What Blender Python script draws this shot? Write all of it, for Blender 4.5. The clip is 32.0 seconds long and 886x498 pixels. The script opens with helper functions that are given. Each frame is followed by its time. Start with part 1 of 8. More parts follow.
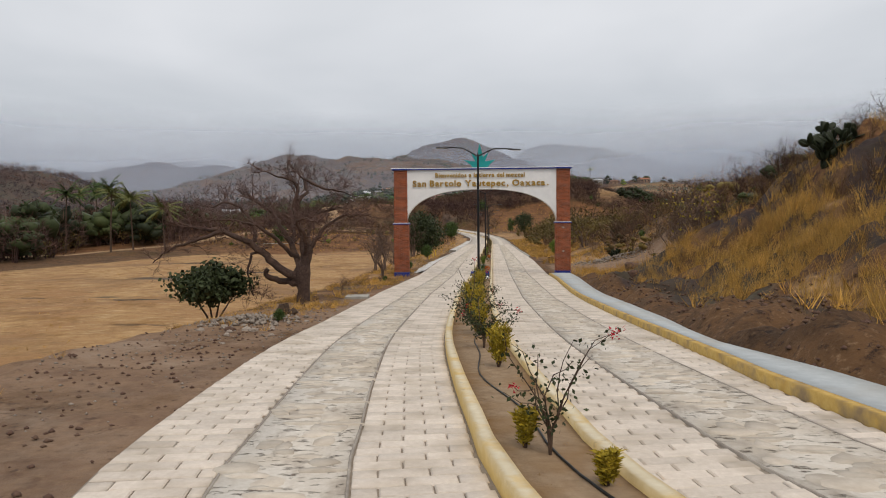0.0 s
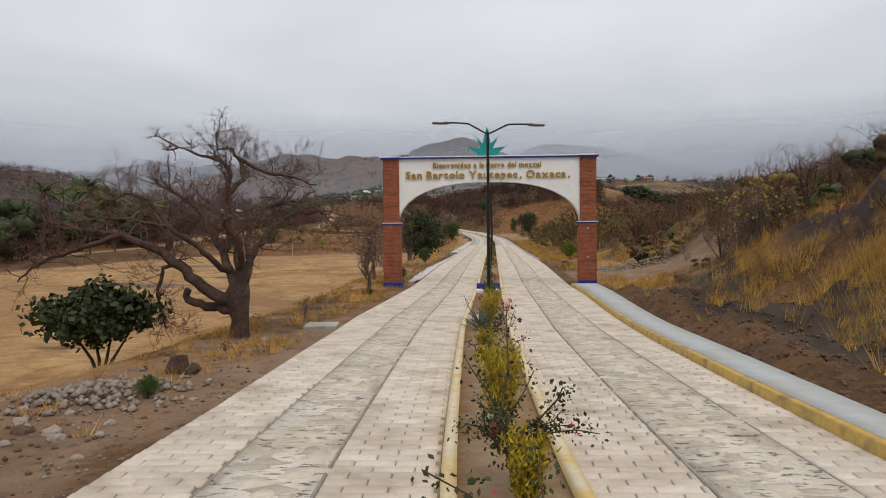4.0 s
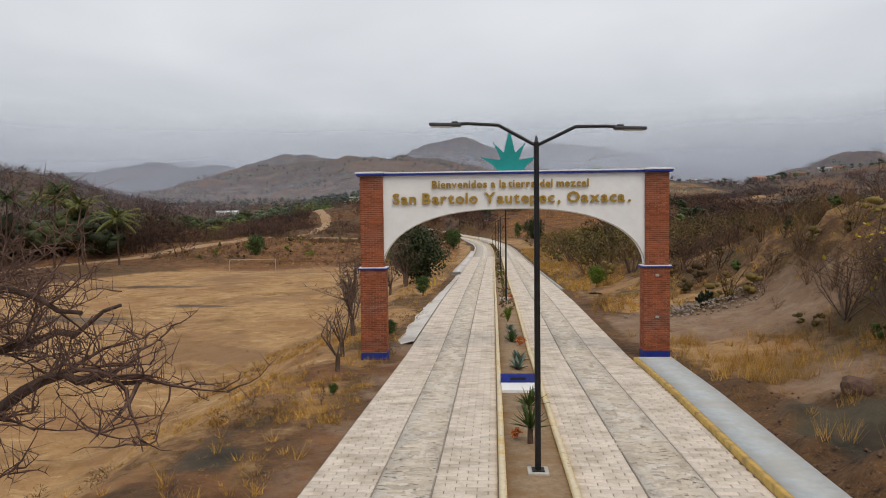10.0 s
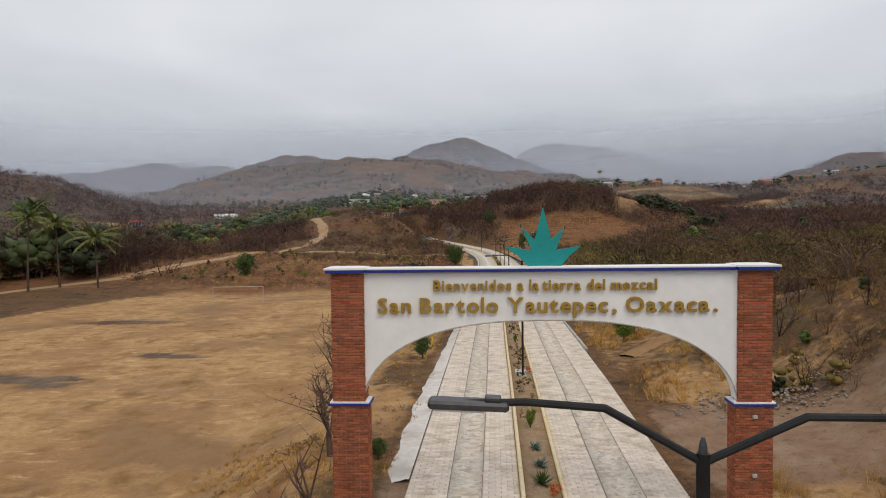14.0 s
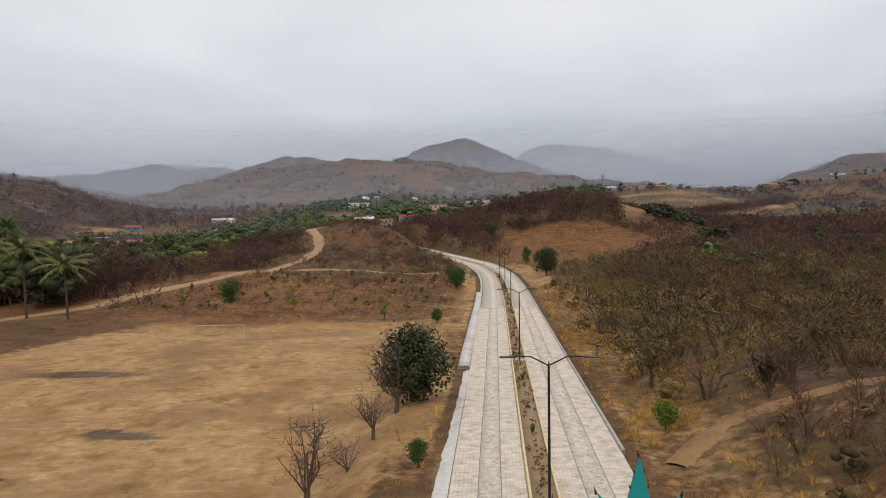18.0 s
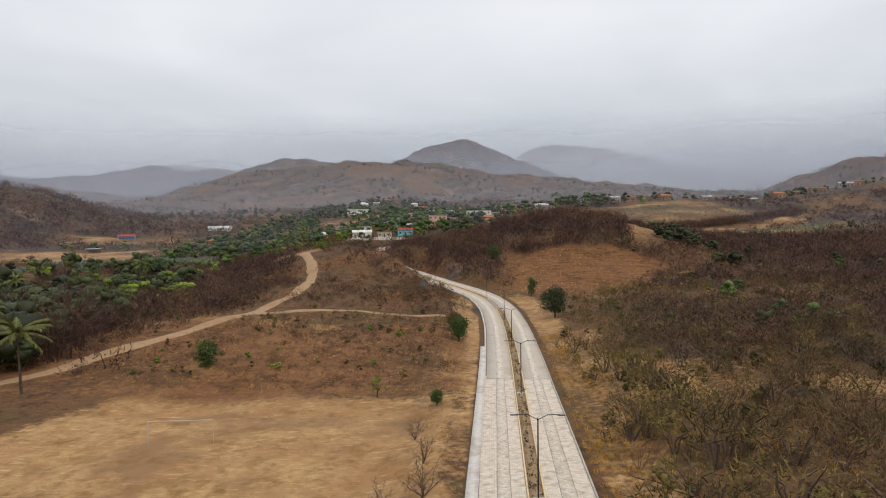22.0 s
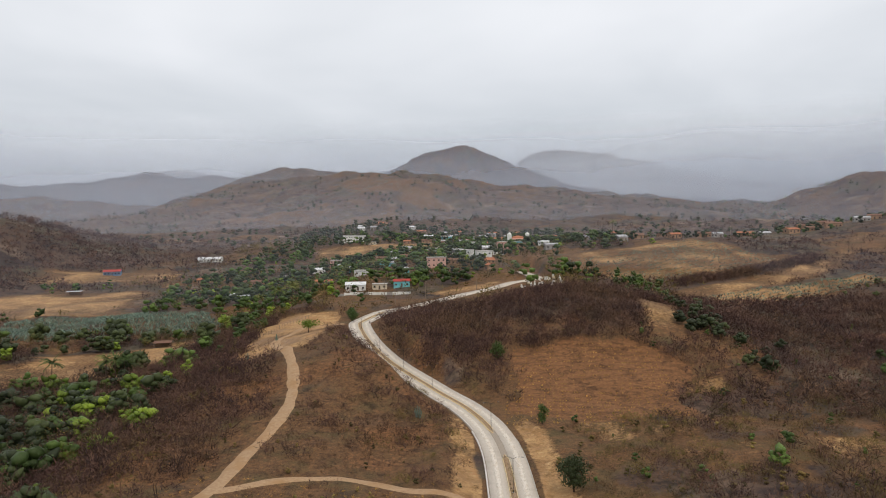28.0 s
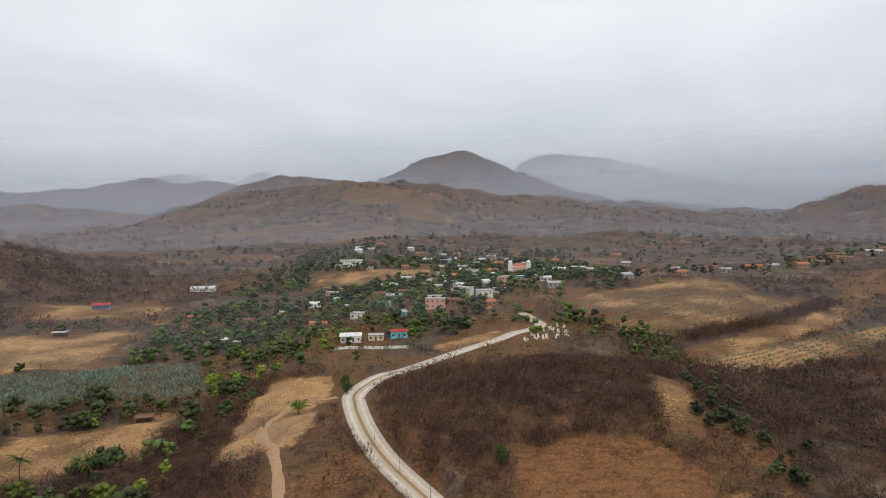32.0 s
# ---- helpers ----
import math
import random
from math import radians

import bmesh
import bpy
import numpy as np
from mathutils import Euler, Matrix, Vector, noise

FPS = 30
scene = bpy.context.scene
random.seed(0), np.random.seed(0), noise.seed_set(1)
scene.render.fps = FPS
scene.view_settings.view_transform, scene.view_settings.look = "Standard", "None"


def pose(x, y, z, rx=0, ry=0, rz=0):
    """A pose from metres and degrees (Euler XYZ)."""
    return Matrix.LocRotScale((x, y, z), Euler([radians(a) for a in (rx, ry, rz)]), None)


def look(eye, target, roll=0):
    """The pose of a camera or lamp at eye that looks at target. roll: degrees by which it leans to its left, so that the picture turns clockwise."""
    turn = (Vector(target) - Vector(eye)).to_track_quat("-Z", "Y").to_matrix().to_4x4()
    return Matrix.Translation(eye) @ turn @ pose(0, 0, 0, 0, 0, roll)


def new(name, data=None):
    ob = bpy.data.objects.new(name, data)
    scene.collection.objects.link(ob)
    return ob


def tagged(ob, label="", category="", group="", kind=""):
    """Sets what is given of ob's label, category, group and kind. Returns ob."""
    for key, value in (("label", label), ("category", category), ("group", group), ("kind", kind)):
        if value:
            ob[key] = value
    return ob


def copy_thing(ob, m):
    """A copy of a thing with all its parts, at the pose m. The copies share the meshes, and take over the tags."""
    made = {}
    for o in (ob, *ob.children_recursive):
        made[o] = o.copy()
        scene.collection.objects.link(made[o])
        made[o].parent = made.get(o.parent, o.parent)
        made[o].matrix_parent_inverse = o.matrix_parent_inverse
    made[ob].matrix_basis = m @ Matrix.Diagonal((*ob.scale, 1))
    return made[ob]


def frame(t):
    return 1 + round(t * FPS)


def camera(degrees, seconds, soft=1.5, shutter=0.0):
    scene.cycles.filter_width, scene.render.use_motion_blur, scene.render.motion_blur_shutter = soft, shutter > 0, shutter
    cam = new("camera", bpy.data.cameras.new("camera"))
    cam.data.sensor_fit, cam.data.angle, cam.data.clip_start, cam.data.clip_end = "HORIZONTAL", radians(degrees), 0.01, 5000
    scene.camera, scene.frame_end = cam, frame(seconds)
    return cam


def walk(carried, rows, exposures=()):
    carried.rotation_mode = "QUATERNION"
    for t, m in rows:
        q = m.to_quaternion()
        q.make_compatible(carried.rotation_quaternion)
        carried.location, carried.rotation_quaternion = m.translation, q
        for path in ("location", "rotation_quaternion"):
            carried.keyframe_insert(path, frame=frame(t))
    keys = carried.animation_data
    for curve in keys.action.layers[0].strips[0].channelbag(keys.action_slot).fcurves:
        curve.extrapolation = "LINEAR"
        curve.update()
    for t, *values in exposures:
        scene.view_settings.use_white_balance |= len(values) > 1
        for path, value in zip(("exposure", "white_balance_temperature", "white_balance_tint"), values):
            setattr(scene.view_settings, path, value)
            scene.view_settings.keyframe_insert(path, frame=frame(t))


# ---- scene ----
cam = camera(65.927, 32.0, 1.0)


def aim(eye, turn):
    """A pose at eye from pitch (up), yaw (to the left of north) and lean, in degrees."""
    p, w, r = turn
    p, w = radians(p), radians(w)
    way = Vector((-math.sin(w) * math.cos(p), math.cos(w) * math.cos(p), math.sin(p)))
    return look(eye, Vector(eye) + way * 10, r)


# seconds, eye, (pitch, yaw, lean)
FLIGHT = [
    (0, (-0.399, -46.616, 3.928), (-2.575, 2.766, -0.540)),
    (2, (-0.528, -42.578, 3.880), (-2.573, 2.839, -0.530)),
    (4, (-0.705, -38.607, 3.877), (-2.592, 2.830, -0.563)),
    (7, (-1.060, -32.600, 3.846), (-2.601, 2.827, -0.630)),
    (7.6, (-1.120, -31.440, 3.850), (-2.604, 2.820, -0.645)),
    (8, (-1.172, -30.690, 3.990), (-2.607, 2.812, -0.656)),
    (8.5, (-1.225, -29.690, 4.408), (-2.612, 2.806, -0.665)),
    (9, (-1.288, -28.720, 4.806), (-2.619, 2.804, -0.673)),
    (10, (-1.415, -26.765, 5.545), (-2.622, 2.820, -0.677)),
    (11, (-1.526, -24.760, 6.289), (-2.617, 2.850, -0.683)),
    (13, (-1.738, -20.805, 7.832), (-2.621, 2.887, -0.704)),
    (14.5, (-1.982, -17.708, 9.107), (-2.612, 2.896, -0.711)),
    (16.5, (-2.159, -12.914, 10.794), (-2.606, 2.957, -0.740)),
    (17.5, (-2.278, -10.725, 11.785), (-2.583, 2.943, -0.775)),
    (19, (-2.465, -6.948, 13.603), (-2.613, 2.918, -0.773)),
    (21, (-2.770, -1.396, 17.429), (-2.642, 2.934, -0.765)),
    (23, (-3.068, 6.110, 24.101), (-2.614, 2.911, -0.789)),
    (25.5, (-3.127, 15.955, 34.749), (-2.539, 2.901, -0.783)),
    (28, (-3.418, 27.268, 48.221), (-2.567, 2.875, -0.783)),
    (30, (-3.846, 36.485, 60.868), (-2.562, 2.843, -0.780)),
    (32, (-4.090, 44.836, 73.546), (-2.556, 2.785, -0.768)),
]
walk(cam, [(t, aim(eye, turn)) for t, eye, turn in FLIGHT], [(0, -0.13), (13, -0.12), (17, -0.08), (19, -0.02), (23, 0.05), (32, 0.08)])

# ---- world, sun ----
world = bpy.data.worlds.new("overcast_sky")
scene.world = world
world.use_nodes = True
wt = world.node_tree
wt.nodes.clear()


def wnode(kind, **values):
    n = wt.nodes.new(kind)
    for k, v in values.items():
        n.inputs[k].default_value = v
    return n


sky = wt.nodes.new("ShaderNodeTexSky")
sky.sky_type, sky.sun_disc, sky.sun_elevation, sky.sun_rotation = "NISHITA", False, radians(52), radians(200)
sky_dim = wnode("ShaderNodeMix")
sky_dim.data_type, sky_dim.blend_type = "RGBA", "MULTIPLY"
sky_dim.inputs[0].default_value = 1.0
sky_dim.inputs[7].default_value = (0.10, 0.10, 0.10, 1)
coord = wt.nodes.new("ShaderNodeTexCoord")
split = wt.nodes.new("ShaderNodeSeparateXYZ")
wt.links.new(coord.outputs["Generated"], split.inputs[0])
# cloud base: flattened towards the horizon, so that banks stretch along it
lift = wnode("ShaderNodeMath")
lift.operation = "ADD"
lift.inputs[1].default_value = 0.16
wt.links.new(split.outputs["Z"], lift.inputs[0])
flat = wt.nodes.new("ShaderNodeVectorMath")
flat.operation = "DIVIDE"
wt.links.new(coord.outputs["Generated"], flat.inputs[0])
join = wt.nodes.new("ShaderNodeCombineXYZ")
for k in range(3):
    wt.links.new(lift.outputs[0], join.inputs[k])
wt.links.new(join.outputs[0], flat.inputs[1])
banks = wnode("ShaderNodeTexNoise", Scale=0.62, Detail=4.0, Roughness=0.5, Distortion=0.3)
wt.links.new(flat.outputs[0], banks.inputs["Vector"])
ramp = wt.nodes.new("ShaderNodeValToRGB")
ramp.color_ramp.elements[0].position, ramp.color_ramp.elements[0].color = 0.32, (0.66, 0.69, 0.73, 1)
ramp.color_ramp.elements[1].position, ramp.color_ramp.elements[1].color = 0.66, (0.86, 0.875, 0.91, 1)
wt.links.new(banks.outputs["Fac"], ramp.inputs["Fac"])
# thicker and greyer cloud low down
low = wt.nodes.new("ShaderNodeValToRGB")
low.color_ramp.elements[0].position, low.color_ramp.elements[0].color = 0.03, (0.76, 0.785, 0.82, 1)
low.color_ramp.elements[1].position, low.color_ramp.elements[1].color = 0.27, (1.0, 1.0, 1.0, 1)
mid_grey = low.color_ramp.elements.new(0.11)
mid_grey.color = (0.86, 0.87, 0.885, 1)
wt.links.new(split.outputs["Z"], low.inputs["Fac"])
cloud = wt.nodes.new("ShaderNodeMix")
cloud.data_type, cloud.blend_type = "RGBA", "MULTIPLY"
cloud.inputs[0].default_value = 1.0
wt.links.new(ramp.outputs["Color"], cloud.inputs[6])
wt.links.new(low.outputs["Color"], cloud.inputs[7])
cover = wt.nodes.new("ShaderNodeMix")
cover.data_type = "RGBA"
cover.inputs[0].default_value = 0.95
wt.links.new(sky.outputs["Color"], sky_dim.inputs[6])
wt.links.new(sky_dim.outputs[2], cover.inputs[6])
wt.links.new(cloud.outputs[2], cover.inputs[7])
back = wnode("ShaderNodeBackground", Strength=1.0)
wt.links.new(cover.outputs[2], back.inputs["Color"])
wout = wt.nodes.new("ShaderNodeOutputWorld")
wt.links.new(back.outputs[0], wout.inputs["Surface"])

sun = new("sun", bpy.data.lights.new("sun", "SUN"))
sun.data.energy, sun.data.angle, sun.data.color = 1.5, radians(30), (1.0, 0.87, 0.72)
sun.matrix_world = look((0, 0, 400), (0 - 90, 0 + 200, 60))


# ---- materials ----
class Nodes:
    """A short hand for building one node material."""

    def __init__(self, name, rough=0.85, metal=0.0, space="Position"):
        self.m = bpy.data.materials.new(name)
        self.m.use_nodes = True
        self.t = self.m.node_tree
        self.b = self.t.nodes["Principled BSDF"]
        self.b.inputs["Roughness"].default_value = rough
        self.b.inputs["Metallic"].default_value = metal
        self.b.inputs["Specular IOR Level"].default_value = 0.25
        if space == "Position":
            self.at = self.t.nodes.new("ShaderNodeNewGeometry").outputs["Position"]
        else:
            self.at = self.t.nodes.new("ShaderNodeTexCoord").outputs["Object"]

    def link(self, a, b):
        self.t.links.new(a, b)

    def noise(self, scale, detail=4.0, rough=0.6, stretch=None, shift=0.0):
        n = self.t.nodes.new("ShaderNodeTexNoise")
        n.inputs["Scale"].default_value, n.inputs["Detail"].default_value, n.inputs["Roughness"].default_value = scale, detail, rough
        if stretch or shift:
            g = self.t.nodes.new("ShaderNodeMapping")
            g.inputs["Scale"].default_value = stretch or (1, 1, 1)
            g.inputs["Location"].default_value = (shift, shift * 0.7, shift * 1.3)
            self.link(self.at, g.inputs["Vector"])
            self.link(g.outputs[0], n.inputs["Vector"])
        else:
            self.link(self.at, n.inputs["Vector"])
        return n.outputs["Fac"]

    def ramp(self, fac, *stops):
        r = self.t.nodes.new("ShaderNodeValToRGB")
        e = r.color_ramp.elements
        while len(e) < len(stops):
            e.new(0.5)
        for k, (p, c) in enumerate(stops):
            e[k].position, e[k].color = p, (*c, 1) if len(c) == 3 else c
        self.link(fac, r.inputs["Fac"])
        return r.outputs["Color"]

    def step(self, fac, a, b):
        r = self.t.nodes.new("ShaderNodeMapRange")
        r.inputs["From Min"].default_value, r.inputs["From Max"].default_value = a, b
        self.link(fac, r.inputs["Value"])
        return r.outputs[0]

    def mix(self, fac, a, b, how="MIX"):
        m = self.t.nodes.new("ShaderNodeMix")
        m.data_type, m.blend_type = "RGBA", how
        for v, k in ((fac, 0), (a, 6), (b, 7)):
            if hasattr(v, "is_linked"):
                self.link(v, m.inputs[k])
            elif k == 0:
                m.inputs[k].default_value = v
            else:
                m.inputs[k].default_value = (*v, 1)
        return m.outputs[2]

    def maths(self, how, a, b):
        m = self.t.nodes.new("ShaderNodeMath")
        m.operation = how
        for k, v in enumerate((a, b)):
            if hasattr(v, "is_linked"):
                self.link(v, m.inputs[k])
            else:
                m.inputs[k].default_value = v
        return m.outputs[0]

    def attr(self, name):
        a = self.t.nodes.new("ShaderNodeAttribute")
        a.attribute_name = name
        s = self.t.nodes.new("ShaderNodeSeparateColor")
        self.link(a.outputs["Color"], s.inputs[0])
        return s.outputs[0], s.outputs[1], s.outputs[2], a.outputs["Alpha"]

    def chance(self, island=False):
        if island:
            return self.t.nodes.new("ShaderNodeNewGeometry").outputs["Random Per Island"]
        return self.t.nodes.new("ShaderNodeObjectInfo").outputs["Random"]

    def colour(self, c):
        self.link(c, self.b.inputs["Base Color"]) if hasattr(c, "is_linked") else setattr(self.b.inputs["Base Color"], "default_value", (*c, 1))

    def bump(self, fac, depth, strength=1.0):
        u = self.t.nodes.new("ShaderNodeBump")
        u.inputs["Strength"].default_value, u.inputs["Distance"].default_value = strength, depth
        self.link(fac, u.inputs["Height"])
        self.link(u.outputs[0], self.b.inputs["Normal"])
        return self


def plain(name, c1, c2, scale=6.0, rough=0.85, metal=0.0, bump=0.004, space="Object", stain=None, stain_scale=0.7, vary=0.0, island=False, tone=0.0):
    """A surface of two near colours in a fine grain, with larger stains and a slight relief; vary: how far pieces differ in brightness."""
    n = Nodes(name, rough, metal, space)
    fine, big = n.noise(scale, 5, 0.65), n.noise(scale * stain_scale * 0.25, 3, 0.55, shift=3.1)
    c = n.ramp(fine, (0.3, c1), (0.7, c2))
    if stain:
        c = n.mix(n.step(big, 0.48, 0.72), c, stain)
    if vary:
        r = n.chance(island)
        c = n.mix(1.0, c, n.ramp(r, (0.0, (1 - vary,) * 3), (1.0, (1 + vary * 0.6,) * 3)), "MULTIPLY")
    if tone:
        a = n.t.nodes.new("ShaderNodeAttribute")
        a.attribute_name = "tone"
        c = n.mix(1.0, c, n.ramp(a.outputs["Fac"], (0.0, (1 - tone, 1 - tone, 1 - tone * 0.9)), (0.5, (0.95, 0.95, 0.95)), (1.0, (1 + tone * 1.15, 1 + tone, 1 + tone * 0.7))), "MULTIPLY")
    n.colour(c)
    if bump:
        n.bump(fine, bump, 0.7)
    return n.m


# the open ground: dry grass, bare soil, red earth and leaf litter, by what grows where
g = Nodes("ground", 0.95)
grass, soil, red, litter = g.attr("cover")
fine, mid, big, vast = g.noise(9.0, 6, 0.7), g.noise(1.1, 6, 0.7), g.noise(0.13, 5, 0.6), g.noise(0.012, 5, 0.6)
straw = g.mix(g.step(mid, 0.35, 0.66), (0.345, 0.198, 0.082), (0.490, 0.312, 0.146))
straw = g.mix(g.step(big, 0.42, 0.62), straw, (0.330, 0.182, 0.080))
straw = g.mix(g.step(g.noise(0.9, 6, 0.75, stretch=(0.45, 1.7, 1), shift=61.0), 0.54, 0.70), straw, (0.560, 0.400, 0.215))
straw = g.mix(g.step(g.noise(0.075, 6, 0.68, shift=12.0), 0.50, 0.62), straw, (0.27, 0.158, 0.078))
straw = g.mix(g.step(g.noise(0.33, 5, 0.65, shift=5.0), 0.55, 0.72), straw, (0.254, 0.131, 0.04))
straw = g.mix(g.step(fine, 0.54, 0.78), straw, (0.173, 0.097, 0.0336))
scrub = g.mix(g.step(mid, 0.4, 0.62), (0.098, 0.050, 0.024), (0.190, 0.098, 0.040))
scrub = g.mix(g.step(big, 0.47, 0.64), scrub, (0.098, 0.068, 0.028))
scrub = g.mix(g.step(vast, 0.47, 0.60), scrub, (0.130, 0.068, 0.030))
scrub = g.mix(g.step(fine, 0.54, 0.70), scrub, (0.235, 0.150, 0.085))
grit = g.noise(5.0, 6, 0.78, shift=71.0)
scrub = g.mix(g.step(grit, 0.54, 0.64), scrub, (0.045, 0.025, 0.017))
earth = g.mix(g.step(mid, 0.35, 0.7), (0.265, 0.172, 0.108), (0.185, 0.110, 0.068))
earth = g.mix(g.step(g.noise(2.6, 6, 0.72, shift=4.0), 0.55, 0.72), earth, (0.12, 0.07, 0.045))
earth = g.mix(g.step(g.noise(0.5, 5, 0.7, shift=14.0), 0.5, 0.68), earth, (0.30, 0.215, 0.15))
earth = g.mix(g.step(fine, 0.57, 0.72), earth, (0.292, 0.194, 0.116))
earth = g.mix(g.step(grit, 0.57, 0.68), earth, (0.105, 0.062, 0.040))
rust = g.mix(g.step(mid, 0.4, 0.65), (0.150, 0.068, 0.030), (0.235, 0.115, 0.05))
rust = g.mix(g.step(fine, 0.55, 0.7), rust, (0.356, 0.194, 0.072))
leaf = g.mix(g.step(mid, 0.35, 0.65), (0.070, 0.043, 0.032), (0.135, 0.083, 0.056))
leaf = g.mix(g.step(fine, 0.55, 0.72), leaf, (0.200, 0.130, 0.080))
leaf = g.mix(g.step(g.noise(4.0, 6, 0.75, shift=51.0), 0.54, 0.66), leaf, (0.050, 0.031, 0.024))
leaf = g.mix(g.step(vast, 0.48, 0.60), leaf, (0.088, 0.072, 0.046))
leaf = g.mix(g.step(g.noise(0.045, 6, 0.7, shift=7.0), 0.50, 0.60), leaf, (0.052, 0.035, 0.031))
leaf = g.mix(g.step(g.noise(0.11, 5, 0.7, shift=17.0), 0.55, 0.64), leaf, (0.046, 0.036, 0.025))
leaf = g.mix(g.step(g.noise(0.020, 6, 0.7, shift=27.0), 0.56, 0.66), leaf, (0.20, 0.14, 0.098))
mott = g.noise(0.028, 6, 0.66, shift=2.0)
rust = g.mix(g.step(g.noise(0.35, 4, 0.6, stretch=(0.35, 1.6, 1)), 0.48, 0.68), rust, (0.125, 0.06, 0.026))
straw = g.mix(g.step(grit, 0.60, 0.70), straw, (0.20, 0.118, 0.055))
straw = g.mix(g.step(g.noise(0.5, 5, 0.65, shift=9.0), 0.52, 0.72), straw, (0.215, 0.118, 0.042))
wob = g.maths("MULTIPLY", g.maths("SUBTRACT", mid, 0.5), 0.9)
tone = g.maths("MULTIPLY", g.maths("SUBTRACT", mott, 0.5), 2.6)


def soft(mask):
    return g.step(g.maths("ADD", mask, wob), 0.38, 0.62)


c = g.mix(soft(grass), scrub, straw)
c = g.mix(g.step(g.maths("ADD", g.maths("ADD", litter, wob), g.maths("MULTIPLY", tone, g.maths("SUBTRACT", 1.0, grass))), 0.35, 0.65), c, leaf)
c = g.mix(soft(soil), c, earth)
c = g.mix(soft(red), c, rust)
# low scrub and tufts: dark speckles about a metre and about six metres across
speck = g.maths("ADD", g.step(g.noise(0.75, 6, 0.75, shift=31.0), 0.50, 0.58), g.step(g.noise(0.22, 6, 0.72, shift=41.0), 0.52, 0.58))
cover_here = g.maths("SUBTRACT", 1.0, g.maths("MULTIPLY", g.maths("ADD", grass, soil), 0.8))
c = g.mix(g.maths("MULTIPLY", g.maths("MULTIPLY", speck, 0.5), cover_here), c, g.mix(1.0, c, (0.42, 0.43, 0.46), "MULTIPLY"))
g.colour(c)
g.bump(g.maths("ADD", fine, g.maths("MULTIPLY", mid, 2.0)), 0.05, 0.8)
GROUND = g.m

# cast concrete and stone between the paver bands
g = Nodes("stone_band", 0.9)
f1, f2 = g.noise(14, 6, 0.7), g.noise(1.6, 5, 0.62, stretch=(1.5, 0.8, 1))
cc = g.ramp(f1, (0.3, (0.58, 0.525, 0.45)), (0.7, (0.72, 0.67, 0.60)))
cc = g.mix(g.step(g.noise(0.8, 5, 0.65, shift=6.0), 0.48, 0.62), cc, (0.575, 0.50, 0.405))
cc = g.mix(g.step(f2, 0.52, 0.66), cc, (0.44, 0.38, 0.315))
flecks = g.noise(5.5, 6, 0.75, stretch=(1.0, 2.2, 1), shift=9.0)
cc = g.mix(g.step(flecks, 0.58, 0.66), cc, (0.27, 0.215, 0.17))
g.colour(cc)
g.bump(g.maths("SUBTRACT", f2, g.step(flecks, 0.56, 0.66)), 0.02)
STONE_BAND = g.m
PAVER = plain("paver", (0.585, 0.510, 0.435), (0.70, 0.625, 0.545), 18, 0.88, bump=0.003, space="Position", stain=(0.43, 0.365, 0.29), stain_scale=0.3, vary=0.14)
PAVER_STUFF = plain("paver_bulk", (0.585, 0.510, 0.435), (0.70, 0.625, 0.545), 18, 0.88, bump=0.003, space="Position", stain=(0.43, 0.365, 0.29), stain_scale=0.3, vary=0.14, island=True)
ROAD_BED = plain("road_joint", (0.25, 0.21, 0.17), (0.35, 0.30, 0.245), 12, 0.95, space="Position")
ROAD_FAR = plain("road_far", (0.46, 0.41, 0.35), (0.57, 0.515, 0.45), 3, 0.9, bump=0.003, space="Position", stain=(0.43, 0.38, 0.32), stain_scale=0.35)
STONE = plain("road_stone", (0.46, 0.395, 0.32), (0.64, 0.575, 0.49), 5, 0.85, bump=0.006, space="Position", vary=0.22, island=True)
g = Nodes("kerb_paint", 0.75)
f1, f2 = g.noise(8, 5, 0.65), g.noise(1.8, 4, 0.6, shift=3.1)
paint = g.mix(g.step(f1, 0.3, 0.7), (0.60, 0.40, 0.125), (0.68, 0.49, 0.19))
worn = g.mix(g.step(f1, 0.35, 0.7), (0.62, 0.53, 0.36), (0.70, 0.63, 0.48))
facing = g.t.nodes.new("ShaderNodeSeparateXYZ")
g.link(g.t.nodes.new("ShaderNodeNewGeometry").outputs["Normal"], facing.inputs[0])
top_wear = g.maths("MULTIPLY", g.step(facing.outputs[2], 0.5, 0.9), g.step(f2, 0.30, 0.50))
cc = g.mix(top_wear, paint, worn)
g.colour(g.mix(g.step(g.noise(5, 5, 0.7, shift=8.0), 0.60, 0.74), cc, (0.36, 0.27, 0.17)))
g.bump(f1, 0.004, 0.7)
KERB = g.m
WALK_KERB = plain("walk_kerb_paint", (0.47, 0.29, 0.065), (0.60, 0.41, 0.13), 8, 0.75, bump=0.004, space="Position", stain=(0.27, 0.19, 0.10), stain_scale=1.6)
WALK = plain("walk_concrete", (0.40, 0.43, 0.44), (0.50, 0.53, 0.54), 5, 0.85, bump=0.002, space="Position", stain=(0.42, 0.41, 0.38))
CONCRETE = plain("concrete", (0.38, 0.36, 0.32), (0.52, 0.50, 0.45), 6, 0.9, bump=0.004, space="Position", stain=(0.30, 0.28, 0.25))
APRON = plain("apron", (0.50, 0.47, 0.44), (0.66, 0.63, 0.60), 3, 0.9, bump=0.02, space="Position", stain=(0.42, 0.38, 0.34))
BRICK = plain("brick", (0.26, 0.072, 0.032), (0.38, 0.125, 0.06), 14, 0.88, bump=0.003, space="Position", stain=(0.24, 0.085, 0.05), vary=0.35)
